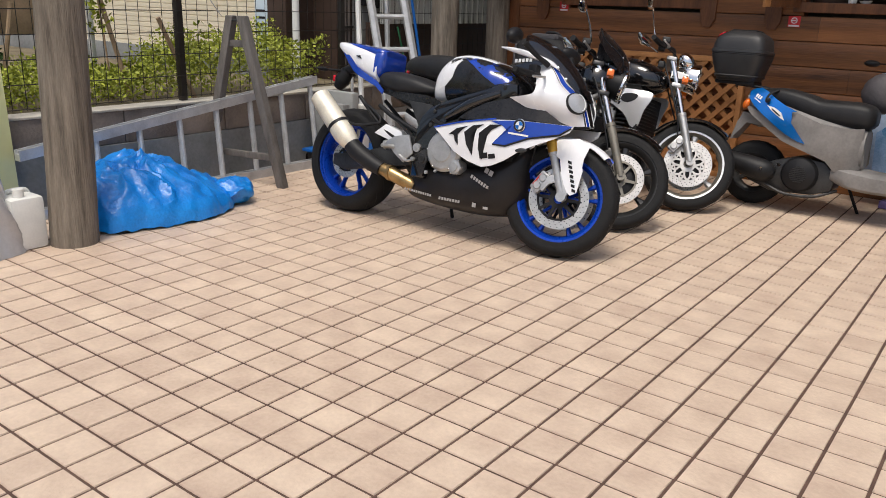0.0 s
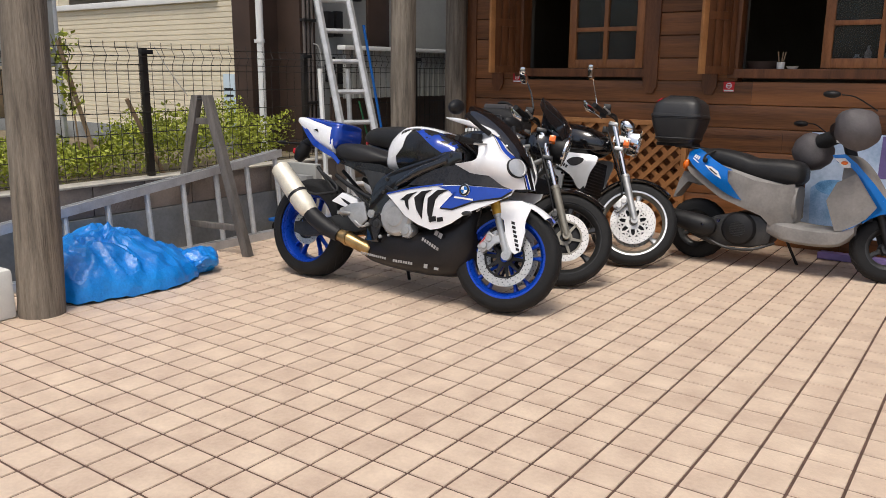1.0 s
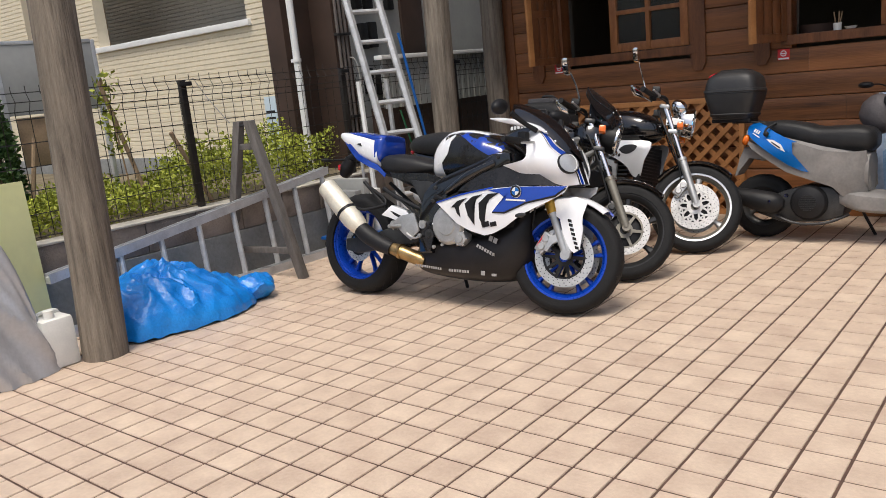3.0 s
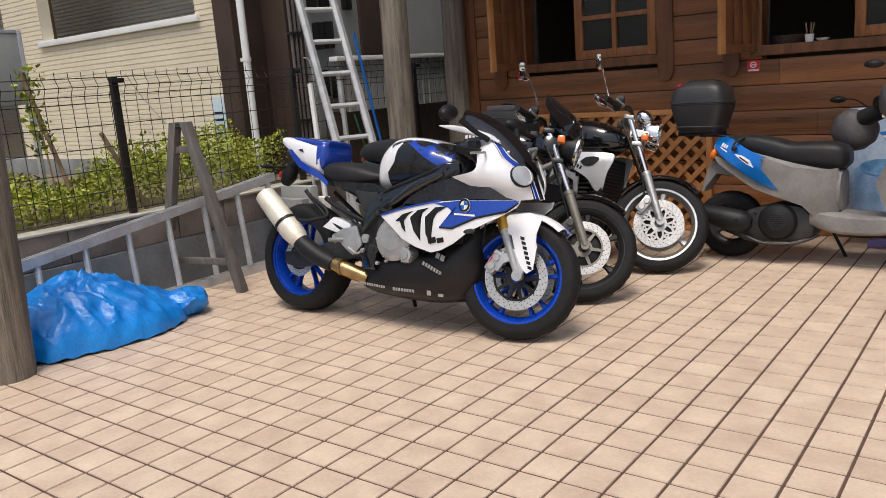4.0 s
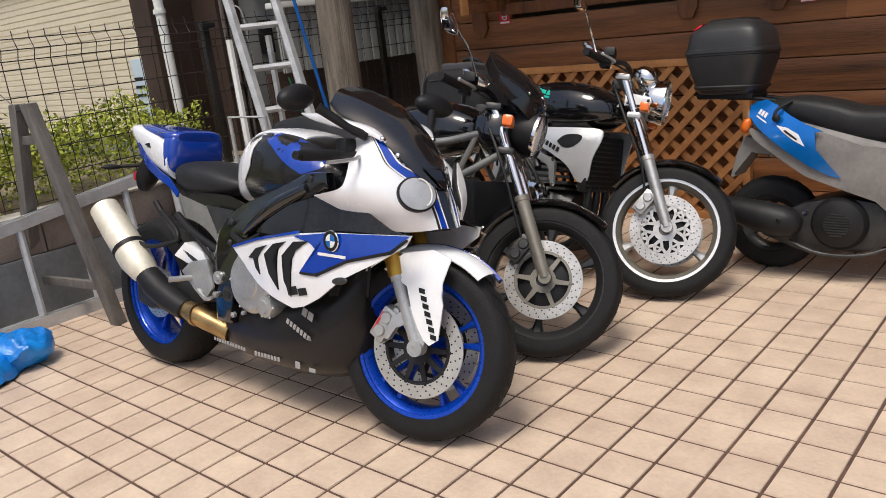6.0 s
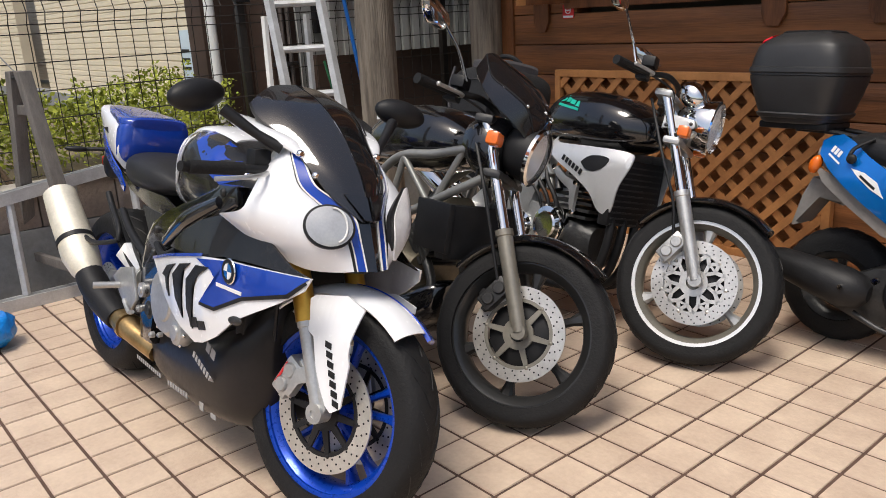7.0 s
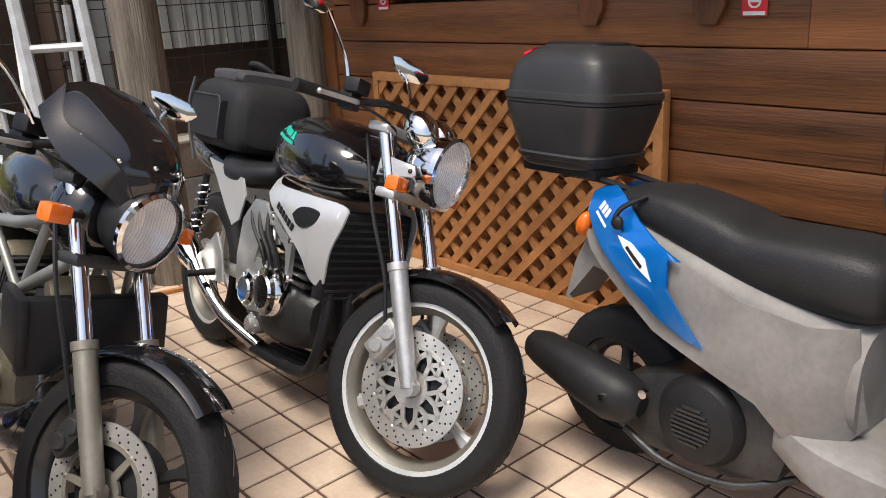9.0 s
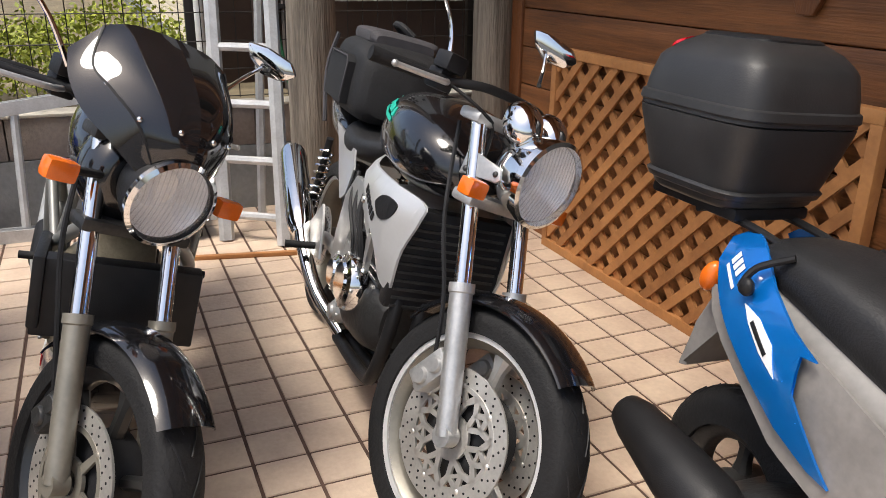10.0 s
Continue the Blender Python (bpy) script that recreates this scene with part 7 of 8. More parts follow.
def top_box():
    t = thing("top_box", pose(0.62, 3.0, 0, 0, 0, 0.5) @ pose(0, 0, 0, -5) @ pose(-0.205, 0.0, 0.81) @ Matrix.Diagonal((0.93, 0.84, 1.1, 1)), "black hard plastic top box with red reflector on the rack", "top box")
    def shell(rings, n=64, e=5.0):
        bm = B()
        rows = []
        for z, x0, x1, hy in rings:
            row = []
            for k in range(n):
                a = 2 * math.pi * k / n
                ca, sa = math.cos(a), math.sin(a)
                row.append(bm.verts.new(((x0 + x1) / 2 + (x1 - x0) / 2 * math.copysign(abs(ca) ** (2 / e), ca), hy * math.copysign(abs(sa) ** (2 / e), sa), z)))
            rows.append(row)
        for p, q in zip(rows, rows[1:]):
            for k in range(n):
                face(bm, (p[k], p[(k + 1) % n], q[(k + 1) % n], q[k]))
        face(bm, rows[0])
        face(bm, rows[-1])
        return bm
    low = part("lower_shell", shell([(0.0, -0.13, 0.13, 0.14), (0.008, -0.143, 0.143, 0.152), (0.05, -0.160, 0.160, 0.168), (0.10, -0.178, 0.178, 0.185), (0.145, -0.192, 0.192, 0.199), (0.156, -0.194, 0.194, 0.201), (0.158, -0.188, 0.188, 0.195)]), TOPBOX, t)
    lid = part("lid", shell([(0.156, -0.188, 0.188, 0.195), (0.160, -0.194, 0.194, 0.201), (0.175, -0.193, 0.193, 0.200), (0.215, -0.186, 0.187, 0.193), (0.252, -0.172, 0.178, 0.182), (0.262, -0.160, 0.170, 0.174), (0.282, -0.125, 0.145, 0.150), (0.297, -0.09, 0.11, 0.12), (0.302, -0.05, 0.07, 0.08)]), TOPBOX, t)
    part("ridge", shell([(0.166, -0.1955, 0.1955, 0.2025), (0.170, -0.199, 0.199, 0.206), (0.184, -0.197, 0.197, 0.204), (0.188, -0.190, 0.190, 0.197)]), TOPBOX, lid)
    part("ridge", shell([(0.018, -0.150, 0.150, 0.158), (0.021, -0.156, 0.156, 0.165), (0.032, -0.162, 0.162, 0.171), (0.037, -0.156, 0.156, 0.165)]), TOPBOX, low)
    part("lid_pad", shell([(0.285, -0.10, 0.115, 0.115), (0.300, -0.095, 0.11, 0.11), (0.305, -0.085, 0.10, 0.10)]), BLACKP, lid)
    bm = B()
    loft(bm, dense([(-0.176, 0.235, 0.262, 0.10), (-0.15, 0.248, 0.283, 0.13), (-0.118, 0.272, 0.292, 0.12)]), 16, 3)
    part("reflector", bm, REDLENS, t, "red reflector strip")
    bm = B()
    box(bm, (-0.14, -0.12, -0.02), (0.14, 0.12, 0.005), 0.01)
    part("mount_plate", bm, BLACKP, t)


roadster_silver()
seat_bag()
roadster_black()
scooter()
top_box()


# ---- loose things on the terrace ----
def step_ladder():
    t = thing("wooden_stepladder", pose(-2.30, 1.0, 0, 0, 0, 10), "weathered grey wooden A-frame stepladder standing open", "ladder")
    for yy in (0.0,):
        for s in (-1, 1):
            bm = B()
            q = [(s * 0.34 - 0.03, 0), (s * 0.34 + 0.03, 0), (s * 0.045 + 0.03, 1.13), (s * 0.045 - 0.03, 1.13)]
            slab(bm, q, yy - 0.03, yy + 0.03, 0.005)
            part("leg", bm, STEPWOOD, t)
    for z in (0.20, 0.95):
        w = 0.36 - (0.36 - 0.035) * z / 1.13
        bm = B()
        box(bm, (-w, -0.014, z - 0.022), (w, 0.014, z + 0.022), 0.003)
        part("crossbar", bm, STEPWOOD, t)
    bm = B()
    tube(bm, [(-0.06, -0.02, 1.10), (0.06, -0.02, 1.10)], 0.008, 8, curve=False)
    part("hinge_bolt", bm, DARKMETAL, t)


def lying_ladder():
    """Tapered aluminium ladder on its edge against the low wall."""
    t = thing("aluminium_ladder", pose(-2.33, -0.15, 0), "aluminium ladder lying on its edge against the low wall", "ladder", "aluminium ladders")
    lean = 0.10
    def p(y, z):
        return (-lean * z / 0.64, y, z)
    for a, b in ((p(-0.35, 0.37), p(1.98, 0.655)), (p(-0.35, 0.03), p(1.98, 0.03))):
        bm = B()
        d = (Vector(b) - Vector(a))
        n = 1
        vs = []
        for q in (a, b):
            vs.append([bm.verts.new((q[0] + dx, q[1], q[2] + dz)) for dx, dz in ((0.03, -0.03), (0.03, 0.03), (0.02, 0.03), (0.02, 0.008), (-0.02, 0.008), (-0.02, 0.03), (-0.03, 0.03), (-0.03, -0.03))])
        for j in range(8):
            face(bm, (vs[0][j], vs[0][(j + 1) % 8], vs[1][(j + 1) % 8], vs[1][j]))
        face(bm, vs[0]), face(bm, vs[1])
        part("side_rail", bm, ALU, t, smooth=False)
    for k in range(8):
        y = -0.2 + 0.3 * k
        zt = 0.37 + (0.655 - 0.37) * (y + 0.35) / 2.33 - 0.03
        bm = B()
        tube(bm, [p(y, 0.06), p(y + 0.02, zt)], 0.02, 8, curve=False)
        part("rung", bm, ALU, t)


def leaning_ladder():
    """Upright double ladder leaning by the log post."""
    t = thing("aluminium_ladder", pose(0.07, 0, 0), "aluminium extension ladder leaning upright beside the log post", "ladder", "aluminium ladders")
    foot, head = (Vector((-2.07, 2.32, 0)), Vector((-1.90, 2.56, 0))), (Vector((-2.64, 2.42, 2.02)), Vector((-2.52, 2.68, 2.02)))
    for a, b in zip(foot, head):
        bm = B()
        tube(bm, [a, b], [0.036, 0.032], 6, curve=False)
        part("side_rail", bm, ALU, t)
        bm = B()
        tube(bm, [b, b + Vector((-0.008, 0, 0.045))], 0.034, 10, curve=False)
        part("rubber_cap", bm, RUBBER, t)
    for k in range(8):
        f = 0.06 + 0.125 * k
        a, b = foot[0].lerp(head[0], f), foot[1].lerp(head[1], f)
        bm = B()
        tube(bm, [a, b], 0.02, 8, curve=False)
        part("rung", bm, ALU, t)
    for s, (a, b) in enumerate(((Vector((-2.42, 2.30, 0)), Vector((-2.60, 2.42, 1.32))), (Vector((-2.34, 2.54, 0)), Vector((-2.46, 2.62, 1.32))))):
        bm = B()
        tube(bm, [a, b], 0.022, 6, curve=False)
        part("rear_leg", bm, WHITEPAINT if s == 0 else ALU, t)


def blue_pole():
    bm = B()
    tube(bm, [(-2.12, 2.95, 0.0), (-2.40, 2.85, 1.70)], 0.012, 10, curve=False)
    tagged(finish("plastic_pole", bm, BLUEPIPE), "thin bright blue plastic pole leaning behind the post", "pole")
    bm = B()
    tube(bm, [(-2.10, 2.80, 0.0), (-2.30, 2.66, 1.05)], 0.008, 8, curve=False)
    tagged(finish("garden_cane", bm, material("cane_green", (0.02, 0.12, 0.05), 0.5)), "thin green garden cane leaning behind the ladder", "cane")


def tarp():
    bm = B()
    rows, n, k = [], 210, 66
    for i in range(k + 1):
        f = i / k
        row = []
        for j in range(n):
            a = 2 * math.pi * j / n
            ca, sa = math.cos(a), math.sin(a)
            rx = 0.37 + 0.05 * noise.noise(Vector((ca * 1.3, sa * 1.3, 2.0)))
            ry = (0.62 if sa > 0 else 0.55) + 0.07 * noise.noise(Vector((ca * 2, sa * 2, 7.0)))
            rr = f ** 0.85
            x, y = rx * rr * ca, ry * rr * sa
            prof = max(0.0, 1 - rr ** 2.3)
            hgt = (0.36 - 0.20 * max(0.0, min(1, (y + 0.02) / 0.60)) - 0.05 * max(0, -y / 0.4) - 0.16 * max(0, x)) * prof ** 0.45
            q = Vector((x * 4.5, y * 4.5, 0))
            w = Vector((noise.noise(q * 0.7), noise.noise(q * 0.7 + Vector((3, 3, 0))), 0)) * 0.9
            q2 = Vector((x * 3.0 + y * 2.0, y * 7.0 - x * 2.5, 0)) + w
            crease = abs(noise.noise(q + w)) * 0.06 + abs(noise.noise(q2 + Vector((5, 1, 0)))) * 0.075 + abs(noise.noise(q2 * 2.1 + Vector((1, 8, 0)))) * 0.035 + abs(noise.noise(q * 3.6 + w * 2)) * 0.018 + abs(noise.noise(q2 * 4.3 + w)) * 0.011 + abs(noise.noise(q * 8)) * 0.006
            z = hgt + (0.04 - crease * 0.75) * min(1, prof * 2.2) + (0.012 + 0.015 * noise.noise(q * 3)) * (1 if f > 0.9 else 0)
            row.append(bm.verts.new((x + 0.02 * noise.noise(q * 3 + Vector((0, 9, 0))), y + 0.02 * noise.noise(q * 3), max(0.004, z))))
        rows.append(row)
    for a, b in zip(rows, rows[1:]):
        for j in range(n):
            face(bm, (a[j], a[(j + 1) % n], b[(j + 1) % n], b[j]))
    bmesh.ops.remove_doubles(bm, verts=bm.verts, dist=0.001)
    bmesh.ops.solidify(bm, geom=bm.faces[:], thickness=0.003)
    t = thing("blue_tarpaulin", pose(-2.03, 0.04, 0), "crumpled bright blue tarpaulin heaped on the tiles", "tarpaulin")
    part("sheet", bm, TARP, t)
    bm = B()
    ball(bm, (0.17, 0.52, 0.085), (0.12, 0.13, 0.085), None, 40, 26)
    for v in bm.verts:
        v.co += 0.022 * noise.noise_vector(v.co * 12) + 0.014 * noise.noise_vector(v.co * 30)
        v.co.z = max(0.003, v.co.z)
    part("tied_end", bm, TARP, t, "knotted end of the tarpaulin")


def covered_heap():
    t = thing("covered_heap", pose(-2.06, -1.32, 0), "heap of goods under a grey silver vinyl cover with folds", "cover")
    hollow = [(0.27, 0.0), (0.235, 0.20), (0.205, 0.40), (0.155, 0.455), (0.06, 0.47), (-0.10, 0.50), (-0.15, 0.66), (-0.17, 0.78), (-0.24, 0.78), (-0.29, 0.5), (-0.31, 0.0)]
    full = [(0.26, 0.0), (0.225, 0.22), (0.19, 0.42), (0.165, 0.55), (0.135, 0.66), (0.085, 0.755), (0.02, 0.79), (-0.08, 0.785), (-0.2, 0.77), (-0.29, 0.5), (-0.31, 0.0)]
    hollow = smooth_path([(x, 0, z) for x, z in hollow], 6)
    full = smooth_path([(x, 0, z) for x, z in full], 6)
    bm = B()
    rows, ny = [], 110
    for i in range(ny + 1):
        y = -0.75 + 1.27 * i / ny
        k = min(1.0, max(0.0, (y - 0.20) / 0.14))
        k = k * k * (3 - 2 * k)
        end = max(0.0, (y - 0.38) / 0.14)
        row = []
        for a, b in zip(hollow, full):
            p = a.lerp(b, k)
            q = Vector((p.x * 2.2, y * 6.5 + p.z * 3.2, p.z * 1.6))
            fold = (0.5 - abs(noise.noise(q))) * 0.075 + (0.4 - abs(noise.noise(q * 2.3 + Vector((4, 1, 2))))) * 0.03
            sag = 1 - 0.95 * end ** 2.4
            yy = y + 0.05 * (1 - p.z / 0.8) * min(1, max(0, (y - 0.2) * 4)) + 0.02 * noise.noise(q * 1.3)
            w = min(1.0, 0.25 + p.z * 2.2)
            row.append(bm.verts.new((p.x * (1 - 0.3 * end ** 3) + fold * (0.6 + 0.6 * (1 - p.z)), yy, max(0.002, p.z * sag + fold * 0.45 * w * (p.z > 0.02)))))
        rows.append(row)
    for a, b in zip(rows, rows[1:]):
        for q in range(len(a) - 1):
            face(bm, (a[q], a[q + 1], b[q + 1], b[q]))
    face(bm, rows[0]), face(bm, rows[-1])
    part("sheet", bm, COVER, t, "grey silver vinyl cover with folds")
    bm = B()
    tube(bm, [(0.285, -0.7, 0.006), (0.30, -0.2, 0.006), (0.28, 0.30, 0.006), (0.20, 0.56, 0.006)], 0.006, 6)
    part("hem", bm, BAGGREY, t, "dark hem of the cover")
    # open black crate front with a white jug in it
    t = thing("crate_front", pose(-1.885, -1.20, 0.452, 0, -22, 0), "open black-framed crate with a maroon inside, resting on the cover", "crate")
    for a, b in (((0, -0.62, 0), (0.035, 0.18, 0.045)), ((0, -0.62, 0.285), (0.03, 0.14, 0.315)), ((0, -0.62, 0.045), (0.03, -0.58, 0.285))):
        bm = B()
        box(bm, a, b, 0.005)
        part("frame_bar", bm, BLACKP, t)
    bm = B()
    slab(bm, [(0.14, 0.045), (0.18, 0.045), (0.14, 0.315), (0.105, 0.285)], 0.0, 0.03, 0.004, Matrix(((0, 1, 0, 0), (1, 0, 0, 0), (0, 0, 1, 0), (0, 0, 0, 1))))
    part("frame_bar", bm, BLACKP, t)
    bm = B()
    box(bm, (-0.012, -0.6, 0.03), (-0.002, 0.14, 0.30))
    part("back_panel", bm, material("dark_maroon", (0.085, 0.035, 0.035), 0.4, vary=0.3), t)
    t = thing("plastic_jug", pose(-1.885, -1.20, 0.452, 0, -22, 0), "white plastic jug lying in the black crate", "jug")
    bm = B()
    slab(bm, [tuple(p)[:2] for p in smooth_path([(-0.115, 0.075, 0), (-0.10, 0.055, 0), (0.06, 0.05, 0), (0.115, 0.08, 0), (0.128, 0.16, 0), (0.11, 0.225, 0), (-0.02, 0.238, 0), (-0.115, 0.225, 0), (-0.13, 0.15, 0), (-0.118, 0.08, 0)], 4)[:-1]], 0.0, 0.075, 0.022, Matrix(((0, 1, 0, 0), (1, 0, 0, 0), (0, 0, 1, 0), (0, 0, 0, 1))))
    part("body", bm, PLASTICWHITE, t)
    bm = B()
    tube(bm, [(0.035, -0.10, 0.085), (0.035, -0.20, 0.07)], [0.026, 0.02], 14, curve=False)
    part("neck", bm, PLASTICWHITE, t)
    bm = B()
    box(bm, (0, 0, 0), (0.012, 1.15, 0.95), 0.003)
    tagged(finish("yellow_board", bm, YELLOWB, m=pose(-2.44, -1.64, 0.0, 0, -2.5, 0)), "pale yellow board leaning against the fence", "board")
    t = thing("jerry_can", pose(-1.905, -0.74, 0), "white plastic jerry can with a screw cap on the tiles", "jerry can")
    bm = B()
    box(bm, (-0.09, -0.085, 0.0), (0.09, 0.085, 0.27), 0.025)
    part("body", bm, PLASTICWHITE, t)
    bm = B()
    tube(bm, [(-0.05, -0.05, 0.262), (-0.05, -0.03, 0.284), (-0.05, 0.05, 0.284), (-0.05, 0.07, 0.262)], 0.012, 8)
    part("handle", bm, PLASTICWHITE, t)
    bm = B()
    lathe(bm, [(0, 0.03), (0.026, 0.03), (0.028, 0.0), (0.028, -0.01)], 20, (0.04, -0.02, 0.28), "z")
    part("cap", bm, PLASTICWHITE, t)
    bm = B()
    lathe(bm, [(0, 0.16), (0.012, 0.155), (0.03, 0.02), (0.06, 0.012), (0.06, 0.0), (0, 0.0)], 20, (-1.55, -1.62, 0), "z")
    tagged(finish("small_cone", bm, ORANGE), "small orange plastic cone on the tiles", "cone")


def poster_board():
    t = thing("poster_board", pose(1.20, 3.52, 0.0, -6, 0, 0), "tall pale blue printed poster board leaning behind the scooter", "poster")
    bm = B()
    box(bm, (0.0, 0.0, 0.17), (0.62, 0.012, 0.90), 0.002)
    part("sheet", bm, POSTER, t)
    bm = B()
    slab(bm, [(0.06, 0.20), (0.33, 0.20), (0.36, 0.50), (0.30, 0.56), (0.10, 0.56), (0.04, 0.50)], -0.003, -0.001)
    part("printed_tub", bm, POSTERMID, t)
    bm = B()
    q = [(0.20 + 0.13 * math.cos(radians(a)), 0.515 + 0.055 * math.sin(radians(a))) for a in range(0, 360, 15)]
    slab(bm, q, -0.006, -0.004)
    part("printed_water", bm, POSTERBLUE, t)
    bm = B()
    box(bm, (0.46, -0.002, 0.60), (0.61, -0.001, 0.89))
    p = part("printed_panel", bm, VIOLET, t)
    for k in range(6):
        bm = B()
        box(bm, (0.53, -0.0045, 0.85 - 0.04 * k), (0.556, -0.003, 0.875 - 0.04 * k))
        part("text_bar", bm, WHITEST, p)
    bm = B()
    box(bm, (0.15, -0.06, 0.0), (0.60, 0.10, 0.05), 0.006)
    part("base", bm, VIOLET, t)


def counter_things():
    z = 1.34
    t = thing("chopstick_cup", pose(0.90, WALL_Y - 0.005, z), "small white cup holding pale wooden sticks on the sill", "cup")
    bm = B()
    lathe(bm, [(0, 0.0), (0.026, 0), (0.03, 0.05), (0.026, 0.05), (0.022, 0.006), (0, 0.006)], 20, axis="z")
    part("cup", bm, PLASTICWHITE, t)
    for k in range(5):
        bm = B()
        a = k * 1.3
        tube(bm, [(0.01 * math.cos(a), 0.01 * math.sin(a), 0.01), (0.03 * math.cos(a), 0.02 * math.sin(a), 0.125)], 0.004, 6, curve=False)
        part("stick", bm, STAKE, t)
    bm = B()
    lathe(bm, [(0, 0), (0.03, 0.002), (0.045, 0.02), (0.042, 0.02), (0.028, 0.006), (0, 0.006)], 20, (0.985, WALL_Y - 0.005, z), "z")
    tagged(finish("saucer", bm, PLASTICWHITE), "small white saucer on the counter sill", "saucer")
    t = thing("counter_basket", pose(0.72, WALL_Y + 0.2, z - 0.05), "dark woven basket behind the counter", "basket")
    bm = B()
    lathe(bm, [(0, 0), (0.10, 0), (0.13, 0.11), (0.12, 0.11), (0.095, 0.01), (0, 0.01)], 24, axis="z")
    part("bowl", bm, BROWNWALL, t)
    bm = B()
    box(bm, (-0.4, 0.10, -0.05), (0.6, 0.5, 0.0), 0.006)
    tagged(finish("serving_counter", bm, TRIMWOOD, m=pose(0.95, WALL_Y + 0.08, z - 0.06)), "dark wooden counter top inside the cabin window", "counter")
    for x, h, r, mat in ((1.40, 0.10, 0.04, SIGNBLUE), (1.47, 0.16, 0.022, PLASTICWHITE), (1.60, 0.13, 0.04, PLASTICWHITE), (1.68, 0.12, 0.035, SIGNBLUE)):
        t = thing("soap_bottle", pose(x, WALL_Y + 0.06, 1.345), "small pale plastic bottle behind the window pane", "bottle", "bottles in the window")
        bm = B()
        lathe(bm, [(0, 0), (r, 0), (r, h * 0.7), (r * 0.4, h * 0.85), (r * 0.35, h), (0, h)], 18, axis="z")
        part("bottle", bm, mat, t)
        bm = B()
        box(bm, (-r * 0.7, -r - 0.002, h * 0.25), (r * 0.7, -r + 0.004, h * 0.5))
        part("label", bm, REDSIGN if mat is SIGNBLUE else WHITEST, t)
    bm = B()
    box(bm, (-0.78, WALL_Y + 0.03, 1.345), (-0.62, WALL_Y + 0.09, 1.37), 0.003)
    tagged(finish("tissue_pack", bm, WHITEST), "white tissue pack lying on the window sill", "tissue pack")
    t = thing("pendant_lamp", pose(-0.42, WALL_Y + 0.9, 1.98), "small glowing pendant lamp inside the cabin", "lamp")
    bm = B()
    lathe(bm, [(0, -0.03), (0.03, -0.025), (0.04, 0.0), (0.03, 0.03), (0, 0.04)], 18, axis="z")
    part("bulb", bm, material("warm_glow", (1.0, 0.55, 0.22), 0.5, vary=0, emit=6.0), t)
    bm = B()
    tube(bm, [(0, 0, 0.035), (0, 0, 1.0)], 0.005, 6, curve=False)
    part("cord", bm, BLACKP, t)


def hand_cart():
    """Low cart with pale boxes between the log post and the ladders."""
    t = thing("hand_cart", pose(-2.25, 1.98, 0), "low blue platform cart loaded with pale panels", "cart")
    bm = B()
    box(bm, (-0.20, -0.28, 0.11), (0.20, 0.28, 0.135), 0.006)
    part("platform", bm, BLUEPIPE, t)
    bm = B()
    tube(bm, [(-0.18, 0.27, 0.13), (-0.18, 0.27, 0.86), (0.18, 0.27, 0.86), (0.18, 0.27, 0.13)], 0.013, 10, curve=False)
    part("push_bar", bm, ALU, t)
    for x in (-0.16, 0.16):
        for y in (-0.22, 0.22):
            bm = B()
            lathe(bm, [(0, -0.014), (0.05, -0.014), (0.055, 0), (0.05, 0.014), (0, 0.014)], 20, (x, y, 0.055))
            part("wheel", bm, RUBBER, t)
            bm = B()
            box(bm, (x - 0.02, y - 0.022, 0.055), (x + 0.02, y + 0.022, 0.112), 0.004)
            part("caster_fork", bm, DARKMETAL, t)
    for k, (y, h, mat) in enumerate(((-0.20, 0.36, CONCRETE), (-0.10, 0.44, GREYWALL), (0.02, 0.34, PLASTICWHITE))):
        bm = B()
        box(bm, (-0.16, y, 0.0), (0.17, y + 0.07, h), 0.006)
        tagged(finish("packing_panel", bm, mat, m=pose(-2.25, 1.98, 0.136)), "pale packing panel standing on the platform cart", "panel", "panels on the cart")
    bm = B()
    box(bm, (-0.45, -0.012, 0), (0.45, 0.012, 0.02), 0.003)
    tagged(finish("timber_offcut", bm, LATTICE, m=pose(-1.75, 2.3, 0.0, 0, 0, 78)), "thin reddish wooden offcut lying on the tiles", "offcut")


def cables():
    bm = B()
    tube(bm, [(-2.60, 0.85, 1.46), (-2.55, 0.92, 1.30), (-2.50, 1.03, 1.12)], 0.003, 6)
    tagged(finish("tie_cord", bm, GREYWALL), "thin grey cord tied from the fence to the stepladder", "cord")
    bm = B()
    tube(bm, [(-3.0, 2.83, 1.55), (-2.95, 2.86, 1.50), (-2.93, 2.87, 1.2), (-2.93, 2.87, 0.6)], 0.006, 6)
    tagged(finish("wall_cable", bm, GREYWALL), "grey cable hanging beside the conduits", "cable")


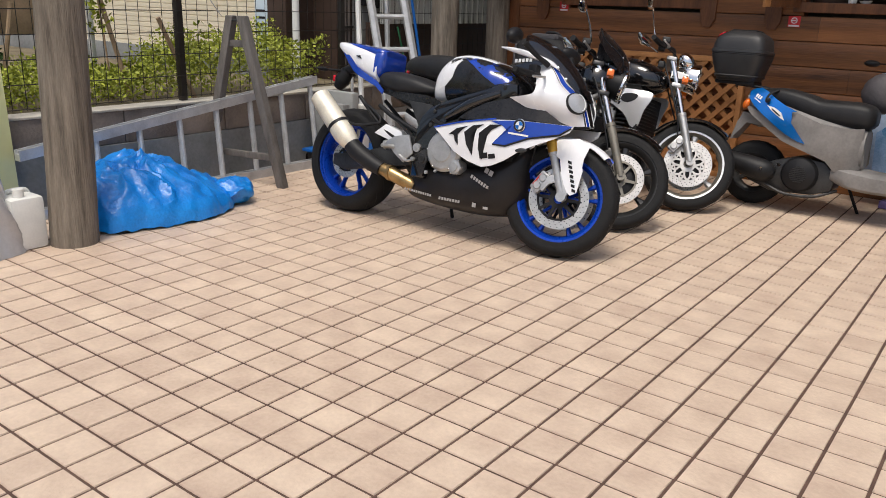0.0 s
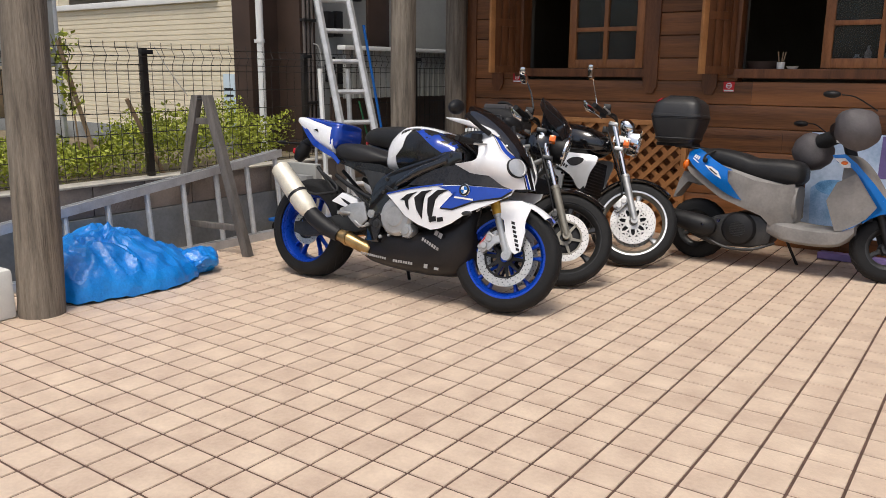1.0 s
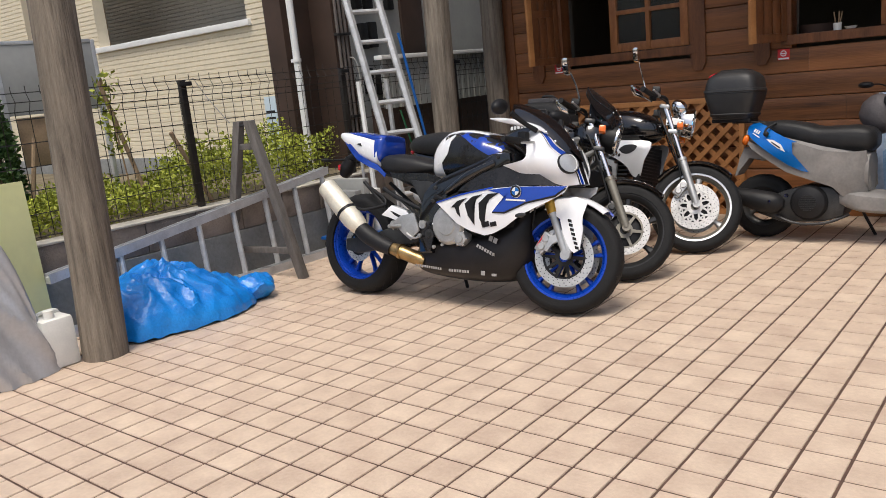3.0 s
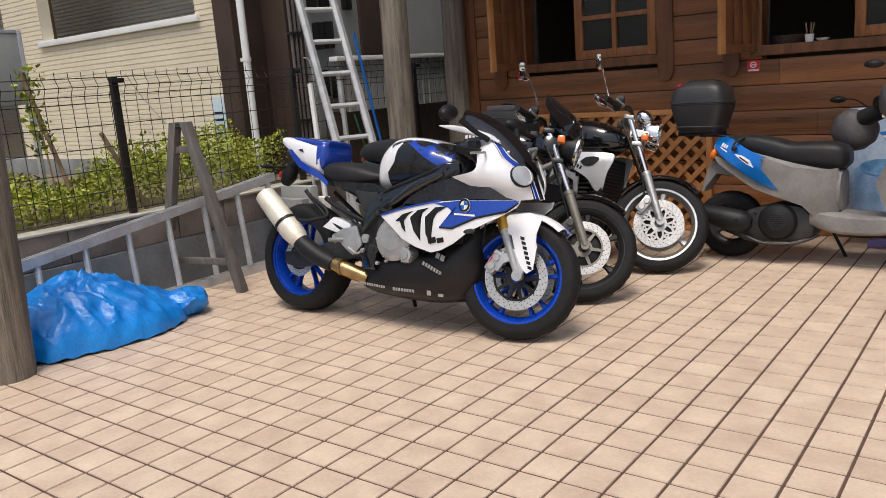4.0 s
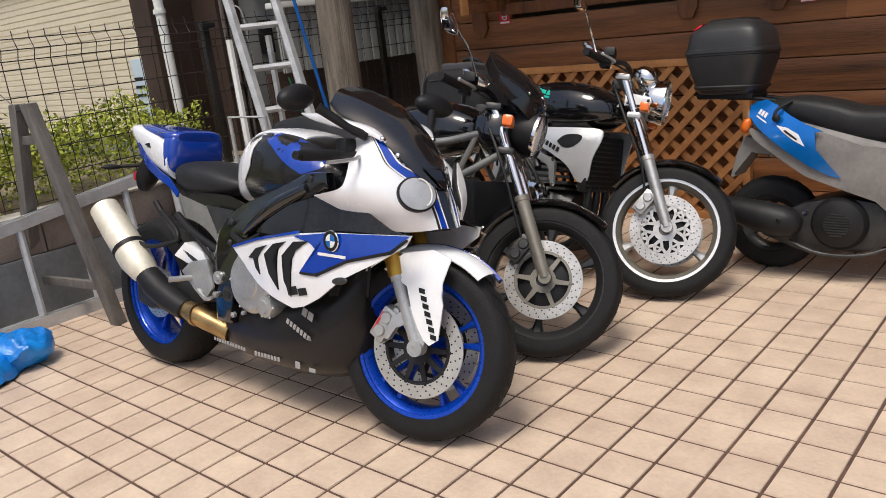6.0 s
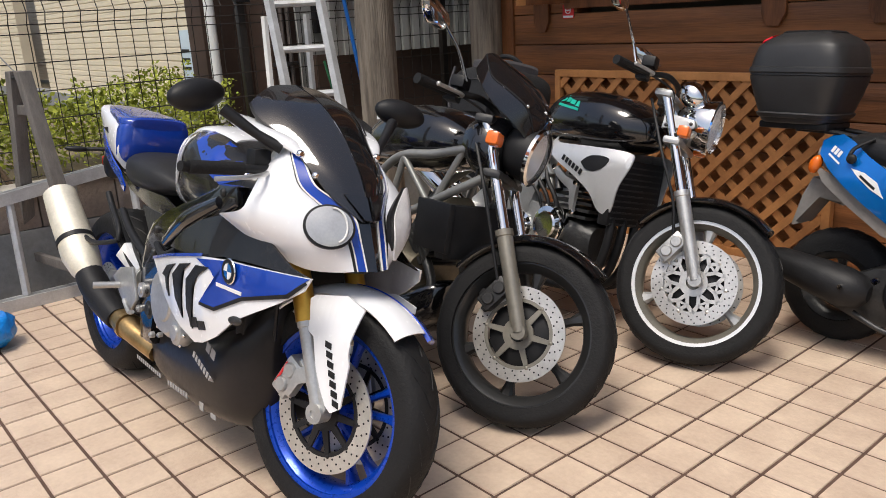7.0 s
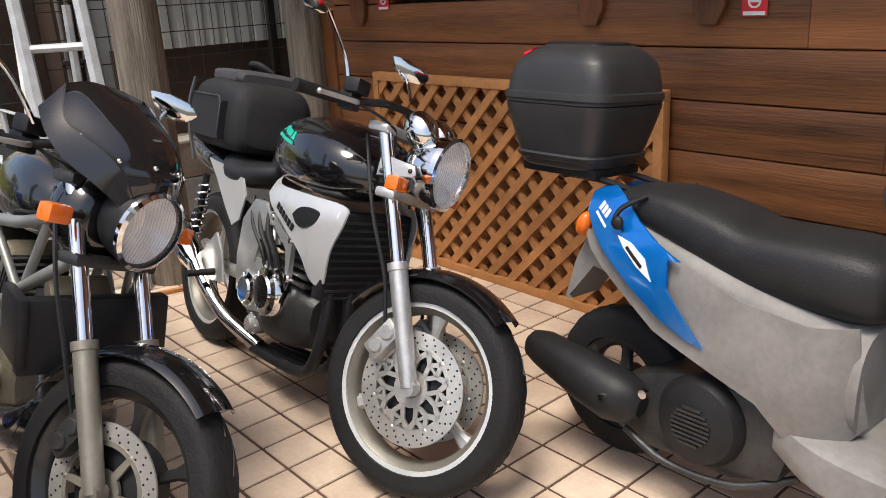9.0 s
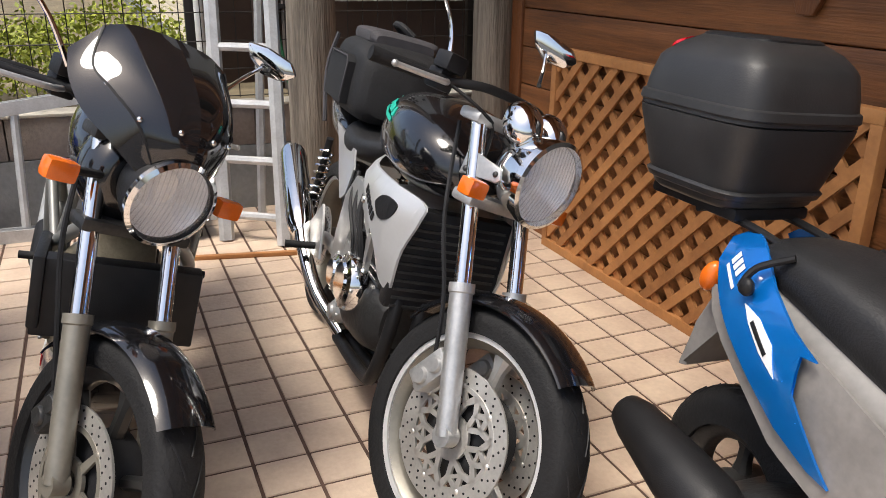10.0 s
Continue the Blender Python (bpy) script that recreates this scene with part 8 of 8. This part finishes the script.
step_ladder()
lying_ladder()
leaning_ladder()
blue_pole()
tarp()
covered_heap()
poster_board()
counter_things()
hand_cart()
cables()


# ---- tiled floor, last because of its many pieces ----
def floor():
    i0, i1, j0, j1 = -42, 26, -17, 40
    bm = B()
    box(bm, (j0 * P, i0 * P, -0.06), (j1 * P, 25.35 * P, -0.004))
    fl = structure("floor", bm, GROUT, "terrace floor of beige square tiles with dark joints", "floor")
    g = 0.0049
    b, h = 0.0015, 0.004
    bm = B()
    lo, hi = g, P - g
    base = [bm.verts.new((x, y, -h)) for x, y in ((lo, lo), (hi, lo), (hi, hi), (lo, hi))]
    topv = [bm.verts.new((x, y, 0.0)) for x, y in ((lo + b, lo + b), (hi - b, lo + b), (hi - b, hi - b), (lo + b, hi - b))]
    face(bm, topv)
    for k in range(4):
        face(bm, (base[k], base[(k + 1) % 4], topv[(k + 1) % 4], topv[k]))
    proto = finish("tile", bm, TILE, fl, smooth=False)
    used = False
    verts, faces = [], []
    for i in range(i0, i1):
        for j in range(j0, j1):
            x, y = j * P, i * P
            y2 = min(P, 25.3 * P - y)
            if y2 < 0.02:
                continue
            dz = random.uniform(-0.0006, 0.0004)
            if 3 <= i < 20 and 1 <= j < 18 and y2 >= P:
                ob = proto if not used else proto.copy()
                if used:
                    scene.collection.objects.link(ob)
                    ob.parent = fl
                used = True
                ob.location = (x, y, dz)
                continue
            n = len(verts)
            t = y2 - g
            verts += [(x + lo, y + lo, -h), (x + hi, y + lo, -h), (x + hi, y + t, -h), (x + lo, y + t, -h), (x + lo + b, y + lo + b, dz), (x + hi - b, y + lo + b, dz), (x + hi - b, y + t - b, dz), (x + lo + b, y + t - b, dz)]
            faces += [(n + 4, n + 5, n + 6, n + 7)] + [(n + k, n + (k + 1) % 4, n + 4 + (k + 1) % 4, n + 4 + k) for k in range(4)]
    me = bpy.data.meshes.new("tile_field")
    me.from_pydata(verts, [], faces)
    me.materials.append(TILES)
    ob = new("tile_field", me)
    ob.parent = fl
    ob["kind"] = "stuff"


floor()
